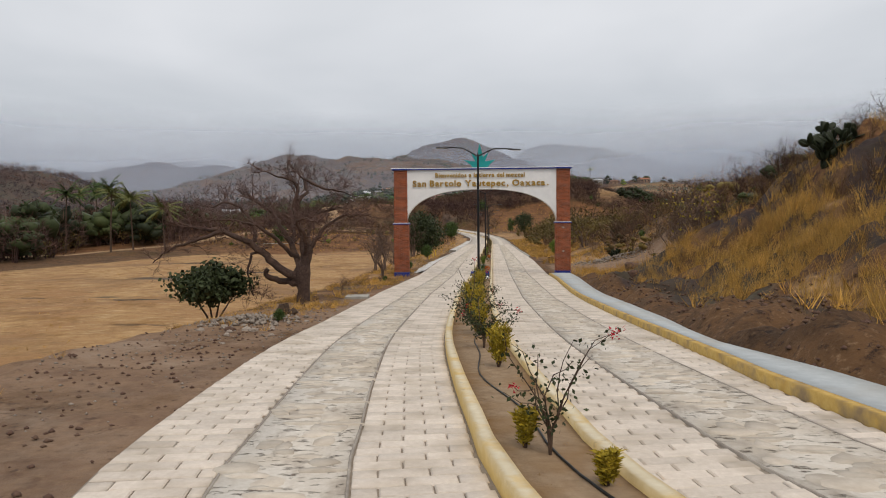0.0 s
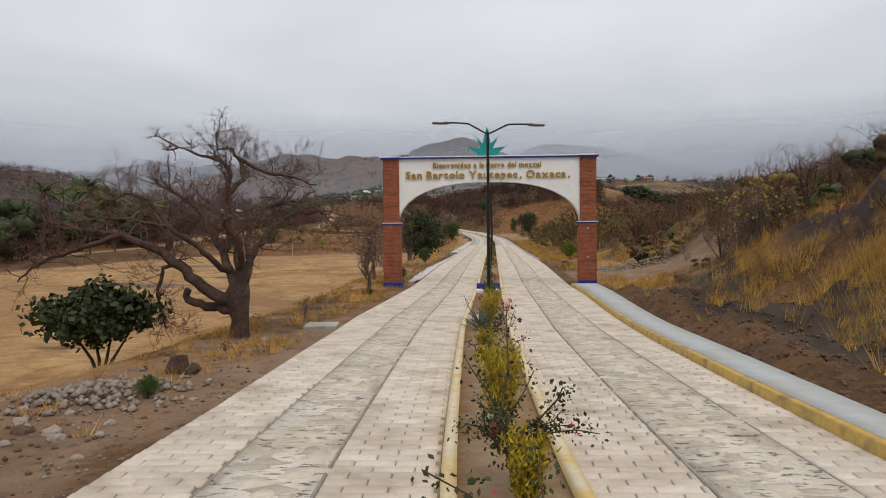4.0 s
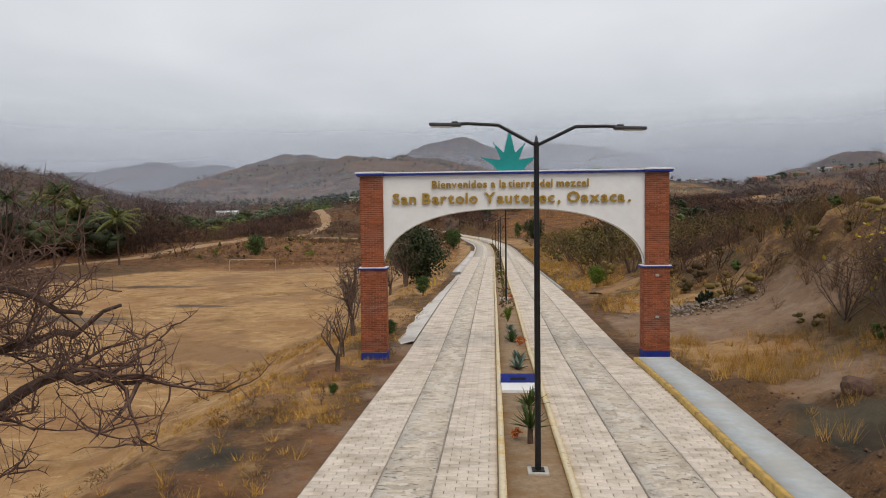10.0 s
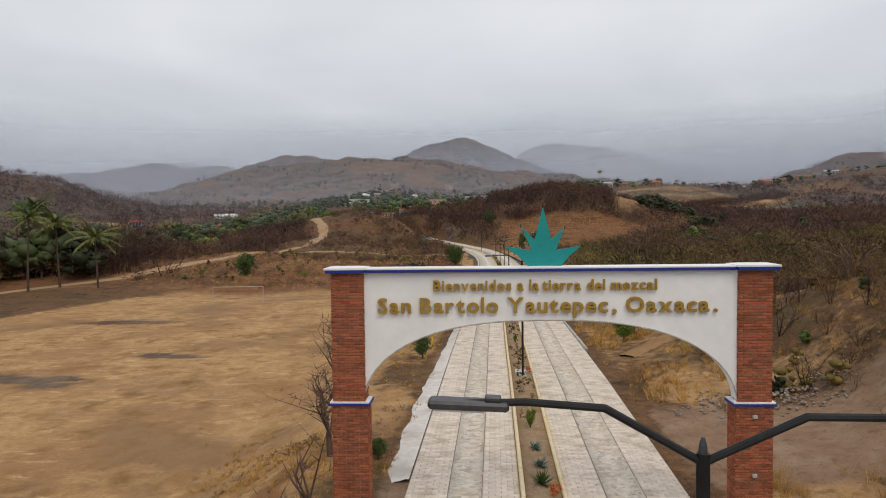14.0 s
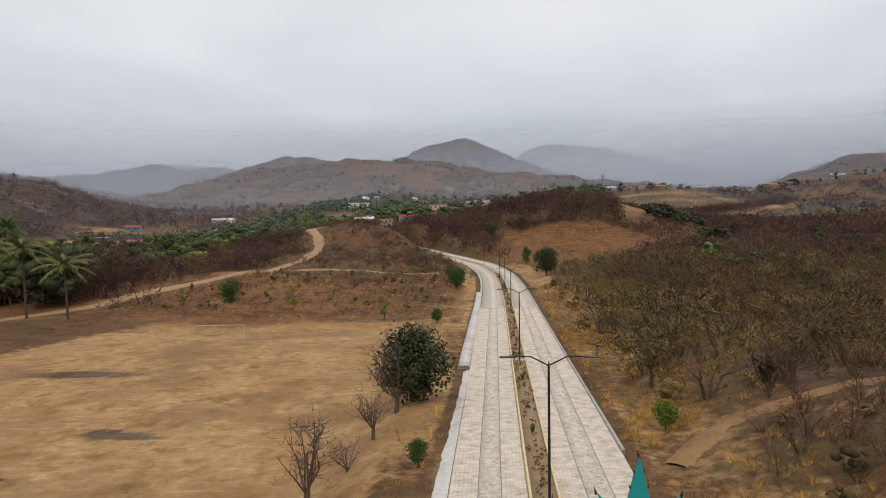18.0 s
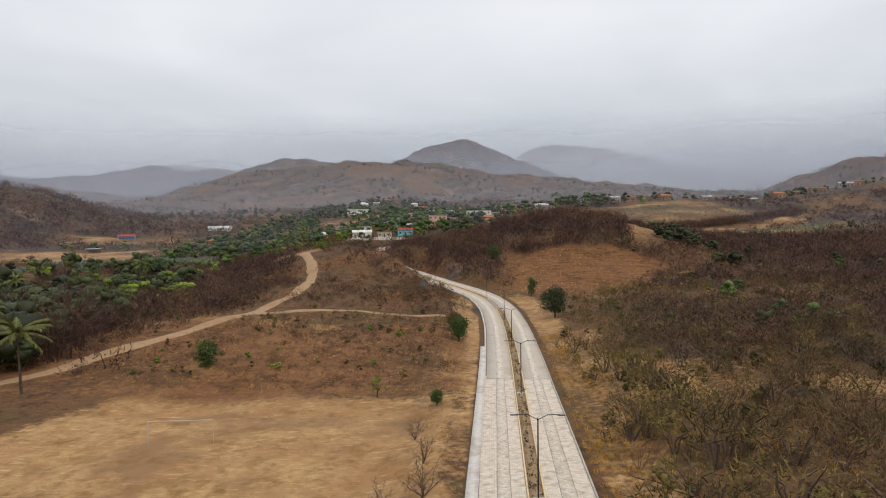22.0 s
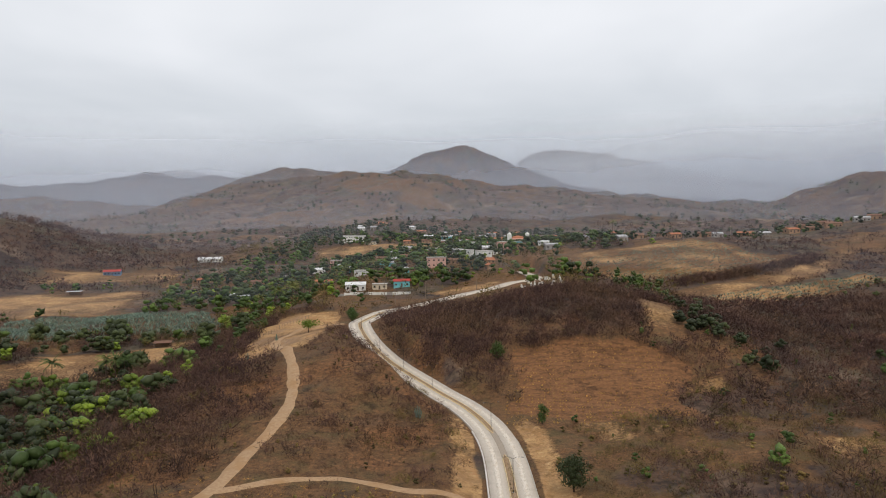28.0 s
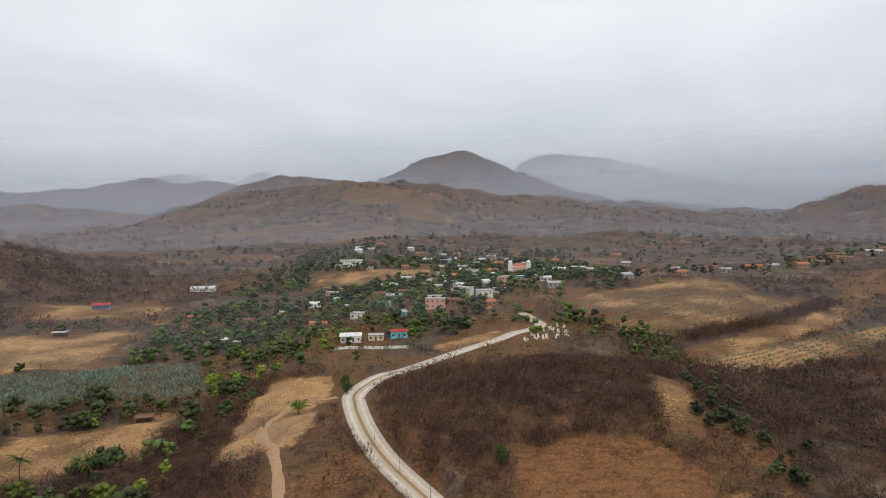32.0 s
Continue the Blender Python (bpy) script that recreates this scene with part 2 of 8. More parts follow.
BRICK_STUFF = plain("brick_bulk", (0.26, 0.072, 0.032), (0.38, 0.125, 0.06), 14, 0.88, bump=0.003, space="Position", stain=(0.24, 0.085, 0.05), vary=0.35, island=True)
MORTAR = plain("mortar", (0.34, 0.25, 0.20), (0.45, 0.36, 0.30), 10, 0.95, space="Position", stain=(0.25, 0.15, 0.11))
WHITE = plain("white_render", (0.74, 0.75, 0.76), (0.82, 0.83, 0.84), 3, 0.8, bump=0.002, space="Position", stain=(0.70, 0.71, 0.72), stain_scale=0.4)
BLUE = plain("blue_paint", (0.012, 0.025, 0.20), (0.02, 0.04, 0.27), 5, 0.6, bump=0.002, space="Position", stain=(0.03, 0.04, 0.18))
GOLD = plain("gold_letters", (0.33, 0.20, 0.035), (0.44, 0.285, 0.06), 9, 0.42, 0.35, bump=0, space="Position")
TEAL = plain("teal_paint", (0.012, 0.24, 0.24), (0.018, 0.29, 0.285), 3, 0.5, bump=0.001, space="Position")
BLACK = plain("black_paint", (0.010, 0.010, 0.011), (0.02, 0.02, 0.021), 9, 0.45, bump=0.001)
LAMP_GREY = plain("lamp_head_grey", (0.05, 0.05, 0.055), (0.09, 0.09, 0.095), 9, 0.4, 0.4, bump=0)
LENS = plain("lamp_lens", (0.45, 0.45, 0.43), (0.55, 0.55, 0.53), 9, 0.2, bump=0)
OLD_BARK = plain("old_bark", (0.040, 0.026, 0.022), (0.112, 0.074, 0.060), 14, 0.95, bump=0.04, stain=(0.150, 0.094, 0.068))
OLD_TWIG = plain("old_twig", (0.085, 0.049, 0.040), (0.155, 0.096, 0.078), 9, 0.95, bump=0)
BARK = plain("bark", (0.045, 0.030, 0.022), (0.105, 0.072, 0.052), 16, 0.95, bump=0.02, stain=(0.13, 0.085, 0.06))
TWIG = plain("twig", (0.085, 0.058, 0.045), (0.165, 0.115, 0.09), 9, 0.95, bump=0)
DRY = plain("bare_bush", (0.105, 0.060, 0.034), (0.185, 0.110, 0.063), 2, 0.95, bump=0, space="Position", stain=(0.135, 0.087, 0.043), vary=0.3, island=True, tone=0.6)
PURPLE = plain("bare_wood_dark", (0.064, 0.036, 0.031), (0.125, 0.073, 0.061), 1.5, 0.95, bump=0, space="Position", stain=(0.120, 0.074, 0.048), stain_scale=0.1, vary=0.3, island=True, tone=0.6)
OLIVE = plain("olive_scrub", (0.088, 0.073, 0.024), (0.165, 0.128, 0.043), 1.5, 0.9, bump=0, space="Position", stain=(0.110, 0.070, 0.030), stain_scale=0.1, vary=0.3, island=True, tone=0.6)
LEAF = plain("green_leaf", (0.036, 0.068, 0.014), (0.078, 0.122, 0.026), 5, 0.6, bump=0, space="Position", vary=0.35, island=True, tone=0.5)
LEAF_BRIGHT = plain("bright_leaf", (0.085, 0.140, 0.014), (0.160, 0.215, 0.024), 5, 0.6, bump=0, space="Position", vary=0.3, island=True, tone=0.5)
LEAF_DARK = plain("dark_leaf", (0.024, 0.036, 0.013), (0.052, 0.068, 0.024), 5, 0.6, bump=0, space="Position", vary=0.35, island=True, tone=0.5)
LEAF_YELLOW = plain("yellow_leaf", (0.26, 0.20, 0.016), (0.42, 0.31, 0.026), 9, 0.6, bump=0, space="Position", vary=0.4, island=True)
PETAL = plain("red_petal", (0.42, 0.01, 0.025), (0.55, 0.02, 0.05), 9, 0.6, bump=0, vary=0.3, island=True)
PETAL_ORANGE = plain("orange_petal", (0.50, 0.10, 0.02), (0.55, 0.17, 0.03), 9, 0.6, bump=0, vary=0.3, island=True)
STRAW = plain("straw", (0.400, 0.228, 0.054), (0.600, 0.380, 0.106), 3, 0.9, bump=0, space="Position", stain=(0.356, 0.194, 0.052), stain_scale=0.2, vary=0.3, island=True, tone=0.4)
AGAVE = plain("agave_leaf", (0.10, 0.15, 0.12), (0.17, 0.23, 0.19), 4, 0.6, bump=0, space="Position", vary=0.3, island=True)
AGAVE_FAR = plain("agave_far", (0.105, 0.165, 0.130), (0.185, 0.260, 0.210), 1, 0.7, bump=0, space="Position", vary=0.3, island=True, tone=0.35)
ROCK = plain("rock", (0.075, 0.042, 0.032), (0.150, 0.090, 0.066), 5, 0.95, bump=0.03, space="Position", stain=(0.165, 0.108, 0.074))
RUBBLE = plain("rubble_stone", (0.20, 0.165, 0.135), (0.34, 0.29, 0.245), 7, 0.95, bump=0.01, space="Position", vary=0.3, island=True)
PATH_EARTH = plain("path_earth", (0.184, 0.097, 0.048), (0.292, 0.17, 0.084), 1.4, 0.95, bump=0.02, space="Position", stain=(0.324, 0.194, 0.08), stain_scale=0.5)
JOINT = plain("joint_mortar", (0.24, 0.21, 0.18), (0.34, 0.30, 0.26), 9, 0.95, space="Position", stain=(0.42, 0.38, 0.33))
TRACK = plain("track_earth", (0.29, 0.185, 0.105), (0.40, 0.27, 0.16), 1.4, 0.95, bump=0.02, space="Position", stain=(0.302, 0.175, 0.08), stain_scale=0.5)
MEDIAN_SOIL = plain("median_soil", (0.235, 0.160, 0.098), (0.345, 0.250, 0.160), 7, 0.97, bump=0.02, space="Position", stain=(0.238, 0.141, 0.064))
YELLOW = plain("yellow_paint", (0.60, 0.38, 0.02), (0.70, 0.46, 0.04), 6, 0.6, bump=0.001)
METAL_WHITE = plain("white_metal", (0.36, 0.34, 0.30), (0.48, 0.46, 0.41), 6, 0.5, bump=0.001)
POST_WOOD = plain("post_wood", (0.16, 0.12, 0.09), (0.26, 0.20, 0.15), 8, 0.95, bump=0.004)


# ---- the lie of the land ----
def smooth(a, b, v):
    u = np.clip((v - a) / (b - a), 0, 1)
    return u * u * (3 - 2 * u)


# the road's middle: y, x and height
ROAD_Y = [-70, -46, -40, -34, -28, -20, -14, 0, 18, 52, 85, 120, 160, 182, 196, 208]
ROAD_X = [7.0, 1.25, 0.06, -0.38, -0.46, -0.46, -0.33, 0.0, 0.4, 1.35, 2.1, 2.8, 2.6, 0.7, -2.8, -7]
ROAD_Z = [2.9, 2.2, 1.9, 1.6, 1.25, 0.8, 0.55, 0.05, -0.1, -0.84, -1.39, -1.8, -2.0, -2.1, -1.8, -1.2]


LEFT_Y, LEFT_O = [-46, -42, -40, -36, -30, -16, 40, 80], [-3.3, -3.48, -3.63, -3.74, -3.8, -4.3, -4.35, -4.6]
RIGHT_Y = [-46, -40, -38, -36.6, -33.4, -27.3, -18.7, -13, -6.6, 0, 30, 90, 150]
RIGHT_O = [3.15, 3.25, 3.32, 3.46, 3.65, 3.79, 4.04, 4.2, 4.41, 4.45, 4.6, 4.3, 4.2]
WALK_Y = [-46, -38, -37.2, -35.35, -33.65, -30.8, -26, -17.8, -15.2, -7, 0]
WALK_O = [3.9, 4.1, 4.04, 3.89, 4.01, 4.34, 4.62, 4.97, 5.1, 5.56, 5.75]


def road_z(y):
    return np.interp(y, ROAD_Y + [225, 250, 290, 330, 360, 420, 480, 600], ROAD_Z + [1.0, 3.2, 5.0, 6.0, 7.5, 10, 13, 17])


def road_x(y):
    return np.interp(y, ROAD_Y, ROAD_X)


# far and middle hills: x, y, height, half width along x and y
HILLS = [
    (-46, 232, 9.0, 30, 50), (-27, 213, 2.0, 13, 20), (34, 283, 15.5, 44, 46), (115, 531, 14.9, 113, 93), (392, 573, 33.5, 151, 161), (-458, 597, 48.8, 78, 157), (-128, 936, 20, 70, 138),
    (735, 1345, 81.6, 106, 197), (-619, 2209, 149.7, 260, 505), (-142, 3309, 290.6, 500, 180), (-235, 1712, 82.7, 329, 360), (200, 2006, 63.5, 403, 670),
    (-1724, 3844, 271.7, 505, 564), (-1824, 2371, 112.5, 599, 744), (855, 4282, 285.5, 683, 632), (2338, 3849, 169.5, 1038, 301), (-1229, 2955, 156.8, 512, 268),
    (-271, 2554, 30.7, 385, 476), (376, 4168, 180.8, 400, 341), (492, 3050, 61.9, 615, 460), (-1180, 3811, 190, 150, 399),
]


def height(x, y):
    x, y = np.asarray(x, float), np.asarray(y, float)
    zr = road_z(y)
    d = x - road_x(np.minimum(y, 208))
    z = zr.copy()
    # left of the road: the sports field, a metre or three lower, and the valley beyond
    low = -2.55 + 2.4 * smooth(80, 118, y) - 0.5 * smooth(60, 200, -x)
    left = smooth(6.5, 15.0, -d) * (1 - smooth(150, 200, y))
    z = z + (low - z) * left
    valley = smooth(70, 130, -x - 0.0 * y) * smooth(60, 120, y) * (1 - smooth(420, 800, y))
    z = z + (-2.5 - z) * valley
    # right of the road: a bank close to the start, then a slope that rises slowly
    near = 1 - smooth(4, 46, y)
    z = z + near * ((6.0 - 0.9 * (1 - smooth(-29, -21, y))) * smooth(6.8, 16.5 + 2.5 * smooth(-14, -4, y), d) * (1 - 0.78 * smooth(-17, -7, y) * (1 - smooth(11, 19, d))) + 8.0 * smooth(17, 66, d))
    z = z + (1 - near) * (1.0 * smooth(7, 14, d) + 0.055 * np.maximum(d - 8, 0) * (1 - smooth(60, 200, d) * 0.6)) * (1 - 0.75 * smooth(150, 230, y)) * (1 - smooth(300, 600, y))
    for hx, hy, h, sx, sy in HILLS:
        z = z + h * np.exp(-((x - hx) / sx) ** 2 - ((y - hy) / sy) ** 2)
    z = z + 18 * smooth(600, 1300, y) + 30 * smooth(1300, 2600, y) 
    # roughness away from the road and the field
    off = smooth(9, 30, np.abs(d)) * np.where(y > 80, 1, smooth(2, 30, d))
    z = z + off * (0.5 * np.sin(x / 7.3 + 1.3 * np.sin(y / 11.0)) * np.sin(y / 8.1 + 0.7) + 0.9 * np.sin(x / 23.0 + y / 31.0) * np.sin(y / 19.0 - x / 41.0))
    far = smooth(700, 1800, y) + smooth(600, 1500, np.abs(x))
    z = z + np.minimum(far, 1) * (14 * np.sin(x / 97.0 + 2 * np.sin(y / 160.0)) * np.sin(y / 120.0 + x / 300.0) + 7 * np.sin(x / 41.0 + y / 77.0) * np.sin(y / 53.0))
    return z


def spline(points, step):
    """Points about step apart along a smooth curve through the given ones."""
    p = np.array(points, float)
    p = np.vstack([2 * p[0] - p[1], p, 2 * p[-1] - p[-2]])
    out = []
    for k in range(1, len(p) - 2):
        a, b, c, d = p[k - 1:k + 3]
        n = max(2, int(np.linalg.norm(c - b) / step))
        for u in np.arange(n) / n:
            out.append(0.5 * (2 * b + (c - a) * u + (2 * a - 5 * b + 4 * c - d) * u * u + (3 * b - a - 3 * c + d) * u ** 3))
    out.append(p[-2])
    return np.array(out)


# the road's middle line, from behind the start to the village
MIDDLE = spline([(8.5, -75), (4.0, -58), (1.25, -46), (0.28, -42), (0.04, -40), (-0.21, -37), (-0.42, -33), (-0.47, -26), (-0.45, -19), (-0.32, -13.5), (-0.05, -2.6), (0.45, 18), (0.65, 27),
                 (1.35, 55), (2.1, 85), (2.75, 118), (2.7, 150), (0.9, 178), (-5.3, 199), (-16.5, 217), (-35, 249), (-48.5, 288), (-51.5, 310), (-46, 330), (-36, 343), (-8, 382), (9, 401), (31, 430),
                 (30, 455), (25, 486)], 1.0)
MIDDLE_S = np.concatenate([[0], np.cumsum(np.linalg.norm(np.diff(MIDDLE, axis=0), axis=1))])
MIDDLE_Z = height(MIDDLE[:, 0], MIDDLE[:, 1])
for _ in range(3):
    MIDDLE_Z = np.convolve(np.pad(MIDDLE_Z, 6, mode="edge"), np.ones(13) / 13, "valid")
MIDDLE_Z = np.minimum(MIDDLE_Z, np.interp(MIDDLE[:, 1], [175, 200, 250, 290, 330, 380], [-2.0, -1.0, 3.6, 5.8, 7.4, 12.0]))
MIDDLE_Z = np.where(MIDDLE[:, 1] < 175, road_z(MIDDLE[:, 1]), MIDDLE_Z)


def to_road(x, y):
    """The distance to the road's middle line and the road's height there."""
    x, y = np.asarray(x, float).ravel(), np.asarray(y, float).ravel()
    best, zz = np.full(x.shape, 1e9), np.zeros(x.shape)
    near = np.where((y > -75) & (y < 520) & (np.abs(x - np.interp(y, MIDDLE[:, 1], MIDDLE[:, 0])) < 36))[0]
    for s in range(0, len(near), 4000):
        k = near[s:s + 4000]
        d = np.hypot(x[k][:, None] - MIDDLE[None, :, 0], y[k][:, None] - MIDDLE[None, :, 1])
        j = d.argmin(1)
        best[k], zz[k] = d[np.arange(len(k)), j], MIDDLE_Z[j]
    return best, zz


def land(x, y):
    """The height of the finished ground, with the road's bed cut into it."""
    x, y = np.asarray(x, float), np.asarray(y, float)
    z = height(x, y)
    d, zr = to_road(x, y)
    d, zr = d.reshape(x.shape), zr.reshape(x.shape)
    off = x - road_x(np.minimum(y, 208))
    z = z + (1 - smooth(10, 40, y)) * smooth(6.6, 9.5, off) * (1 - 0.78 * smooth(-15, -9, y) * (1 - smooth(12, 18, off))) * (1.1 * (wave(x, y, 1.5) - 0.5) + 1.3 * (wave(x + 50, y, 5.0) - 0.5) + 0.5 * (wave(x, y + 20, 0.6) - 0.5) + 0.22 * (wave(x + 5, y, 0.33) - 0.5))
    z = z + smooth(100, 200, y) * smooth(9, 20, d) * (1 - smooth(900, 1500, y)) * 1.6 * (wave(x, y, 9.0) - 0.5)
    hilly = smooth(700, 1300, y)
    z = z + hilly * (24 * (wave(x, y, 70.0) - 0.5) * smooth(1200, 2000, y) + 16 * (wave(x + 300, y, 26.0) - 0.5))
    z = z + smooth(5.2, 7.0, -off) * (1 - smooth(14, 20, -off)) * (1 - smooth(15, 40, y)) * (0.30 * (wave(x + 33, y, 0.9) - 0.5) + 0.14 * (wave(x, y + 9, 0.36) - 0.5))
    bed = np.where(y < 175, 5.3, 6.2)
    # dark earth spills against the back of the raised walk
    spill = (off > 0) & (y < -0.5)
    walk_o = np.interp(y, WALK_Y, WALK_O)
    z = z + spill * (0.38 + 0.75 * (wave(x + 11, y, 0.8) - 0.5) + 0.35 * (wave(x + 4, y, 0.36) - 0.5)) * smooth(0.0, 0.9, d - walk_o) * (1 - smooth(-9, -3, y))
    bed = np.where(spill, walk_o - 0.08, bed)
    w = 1 - smooth(0, np.where(spill, 0.55, 5.0), d - bed)
    return z + w * (zr - 0.10 - z)


def at(x, y, dz=0.0):
    return Vector((x, y, float(land(np.array([x]), np.array([y]))[0]) + dz))


def hash01(x, y):
    return np.modf(np.abs(np.sin(x * 12.9898 + y * 78.233) * 43758.5453))[0]


def lattice(x, y):
    """Smooth value noise on a unit grid."""
    i, j = np.floor(x), np.floor(y)
    u, v = x - i, y - j
    u, v = u * u * (3 - 2 * u), v * v * (3 - 2 * v)
    a, b, c_, d = hash01(i, j), hash01(i + 1, j), hash01(i, j + 1), hash01(i + 1, j + 1)
    return (a + (b - a) * u) * (1 - v) + (c_ + (d - c_) * u) * v


def wave(x, y, k):
    """Uneven patches about k metres apart, 0 to 1."""
    x, y = np.asarray(x, float) / (k * 2.0), np.asarray(y, float) / (k * 2.0)
    n = lattice(x, y) * 0.55 + lattice(x * 2.1 + 7.3, y * 2.1 + 1.9) * 0.29 + lattice(x * 4.3 + 3.1, y * 4.3 + 8.7) * 0.16
    return np.clip((n - 0.5) * 1.7 + 0.5, 0, 1)


# tracks of bare earth
TRACK_A = spline([(-100, 60), (-85, 78), (-68, 95), (-62, 107), (-55, 120), (-51, 143), (-50.5, 165), (-49.5, 186), (-54, 210), (-62, 232), (-69, 247), (-74, 262), (-71, 285), (-58, 300)], 1.5)
TRACK_B = spline([(-50.5, 143), (-44, 147), (-36, 150), (-26, 151), (-15, 147), (-6, 146)], 1.5)
TRACK_C = spline([(7.5, 25), (10, 28.5), (13, 30.6), (17, 30.4), (20, 28), (27, 25), (40, 24)], 1.5)


def near_line(x, y, line):
    x, y = np.asarray(x, float), np.asarray(y, float)
    best = np.full(x.shape, 1e9)
    for px, py in line[::2]:
        best = np.minimum(best, np.hypot(x - px, y - py))
    return best


def box_mask(x, y, x0, x1, y0, y1, e):
    return smooth(x0 - e, x0 + e, x) * (1 - smooth(x1 - e, x1 + e, x)) * smooth(y0 - e, y0 + e, y) * (1 - smooth(y1 - e, y1 + e, y))


# cultivated ground: middle, half sizes, turn in degrees and what it is
FIELDS = [
    (27, 213, 23, 24, -6, "red"), (-290, 420, 75, 55, 25, "straw"), (-140, 262, 26, 26, 20, "straw"), (-185, 352, 52, 38, 25, "agave"),
    (-300, 560, 50, 26, 20, "straw"), (116, 455, 60, 40, 28, "agave_thin"), (142, 394, 62, 10, 36, "straw"), (156, 372, 66, 13, 28, "agave_thin"),
    (-73, 282, 14, 50, 6, "soil"), (-8, 398, 24, 9, 40, "soil"), (-100, 700, 60, 40, 10, "straw"), (60, 264, 7, 26, -8, "agave_thin"),
    (-190, 600, 60, 20, 30, "agave"), (-245, 1560, 60, 120, 25, "rust"), (-120, 1420, 35, 60, 10, "straw"), (100, 1500, 50, 60, 15, "agave"),
    (-190, 1180, 50, 50, 30, "straw"), (60, 1900, 60, 90, 0, "rust"), (-60, 1650, 30, 60, 0, "rust"), (-330, 1250, 60, 50, 0, "agave"), (-330, 880, 70, 35, 20, "straw"), (-480, 1000, 90, 40, 20, "agave"), (-420, 1250, 60, 40, 30, "rust"),
]


def field_mask(x, y, spec, e=2.0):
    cx, cy, hx, hy, turn, kind = spec
    a = radians(turn)
    u, v = (x - cx) * math.cos(a) + (y - cy) * math.sin(a), -(x - cx) * math.sin(a) + (y - cy) * math.cos(a)
    e = max(e, hx * 0.06)
    wob = 0.45 * min(hx, hy) * (wave(x, y, hx * 0.4) - 0.5)
    return (1 - smooth(hx - e, hx + e, np.abs(u + wob))) * (1 - smooth(hy - e, hy + e, np.abs(v + wob)))


def woodland(x, y):
    """How densely bare wood stands: patches with clearings between them."""
    return smooth(0.34, 0.50, wave(x + 40, y - 15, 24.0) * 0.55 + wave(x, y, 9.0) * 0.45)


def land_cover(x, y):
    """Weights of dry grass, bare soil, red earth and leaf litter."""
    d = x - road_x(np.minimum(y, 208))
    grass, soil, red, litter = (np.zeros(x.shape) for _ in range(4))
    pitch = smooth(9, 15, -d) * (1 - smooth(62, 74, -x + 0.25 * np.maximum(y - 20, 0))) * smooth(-75, -55, y) * (1 - smooth(84, 96, y + 0.18 * (x + 30)))
    grass = np.maximum(grass, pitch)
    # the strip beside the road: earth near the start, then straw
    strip = smooth(2.9, 3.6, -d) * (1 - smooth(8.5, 12, -d))
    soil = np.maximum(soil, strip * (1 - smooth(20, 45, y)) * (0.55 + 0.4 * wave(x, y, 1.5)) * (1 - 0.7 * smooth(-23, -17, y) * smooth(4.6, 5.8, -d)))
    red = np.maximum(red, strip * smooth(-22, -16, y) * (1 - smooth(5, 20, y)) * 0.75 * wave(x + 19, y, 1.2))
    grass = np.maximum(grass, smooth(4.6, 6.0, -d) * (1 - smooth(8.5, 12, -d)) * smooth(-26, -14, y) * (1 - smooth(10, 30, y)) * (0.3 + 0.6 * wave(x + 2, y, 1.8)))
    edge = 9 + 5 * (wave(x, y, 3.0) - 0.3)
    grass = np.maximum(grass, smooth(edge - 2.5, edge, -d) * (1 - smooth(16, 20, -d)) * (1 - smooth(60, 90, y)) * 0.9)
    soil = soil * (1 - 0.5 * strip * smooth(0.45, 0.7, wave(x + 2, y, 1.8)))
    grass = np.maximum(grass, smooth(6, 9, -d) * (1 - smooth(14, 16, -d)) * smooth(-18, -6, y) * (1 - smooth(80, 100, y)) * 0.7)
    grass = np.maximum(grass, smooth(5.2, 6.5, -d) * (1 - smooth(-32, -26, y)) * smooth(0.45, 0.7, wave(x + 3, y, 1.6)))
    soil = soil * (1 - 0.8 * smooth(5.2, 6.5, -d) * (1 - smooth(-32, -26, y)) * smooth(0.45, 0.7, wave(x + 3, y, 1.6)))
    # right bank: straw with earth
    bank = smooth(5.5, 7, d) * (1 - smooth(30, 42, d)) * (1 - smooth(14, 40, y))
    grass = np.maximum(grass, bank * (0.15 + 0.6 * wave(x, y, 4.1)) * (1 - 0.75 * (1 - smooth(-30, -24, y)) * smooth(8.3, 9.5, d)))
    red = np.maximum(red, bank * (1 - smooth(-29, -24, y)) * smooth(8.3, 9.5, d) * 0.8 * wave(x + 13, y, 1.6))
    # dark earth where the bank was cut, golden grass above it, litter under the scrub of the ridge
    cut = bank * (1 - smooth(-12, -4, y)) * np.maximum(1 - smooth(7.2, 9.2, d + 2.5 * (wave(x + 9, y, 2.2) - 0.5)), 0.8 * smooth(0.5, 0.66, wave(x + 9, y, 2.6)) * (1 - smooth(11, 13, d)))
    top = bank * (1 - smooth(-14, -6, y)) * smooth(10.5, 13, d + 4 * (wave(x, y + 4, 3.0) - 0.5)) * (0.5 + 0.5 * wave(x, y, 3.0))
    litter, red, grass = np.maximum(litter, np.maximum(cut * 0.62, top * 0.95)), np.maximum(red, cut * 0.6 * wave(x + 23, y, 1.3)), grass * (1 - 0.85 * np.maximum(cut, top))
    red = np.maximum(red, top * smooth(0.5, 0.7, wave(x - 7, y, 2.4)) * 0.8)
    soil = np.maximum(soil, smooth(4.5, 6, d) * (1 - smooth(13, 19, d)) * smooth(0, 5, y) * (1 - smooth(10, 16, y)) * 0.8)
    hill_straw = smooth(7, 10, d) * (1 - smooth(45, 80, d)) * smooth(14, 28, y) * (1 - smooth(120, 175, y))
    grass = np.maximum(grass, hill_straw * (0.0 + 0.7 * wave(x + 21, y - 9, 7.0)))
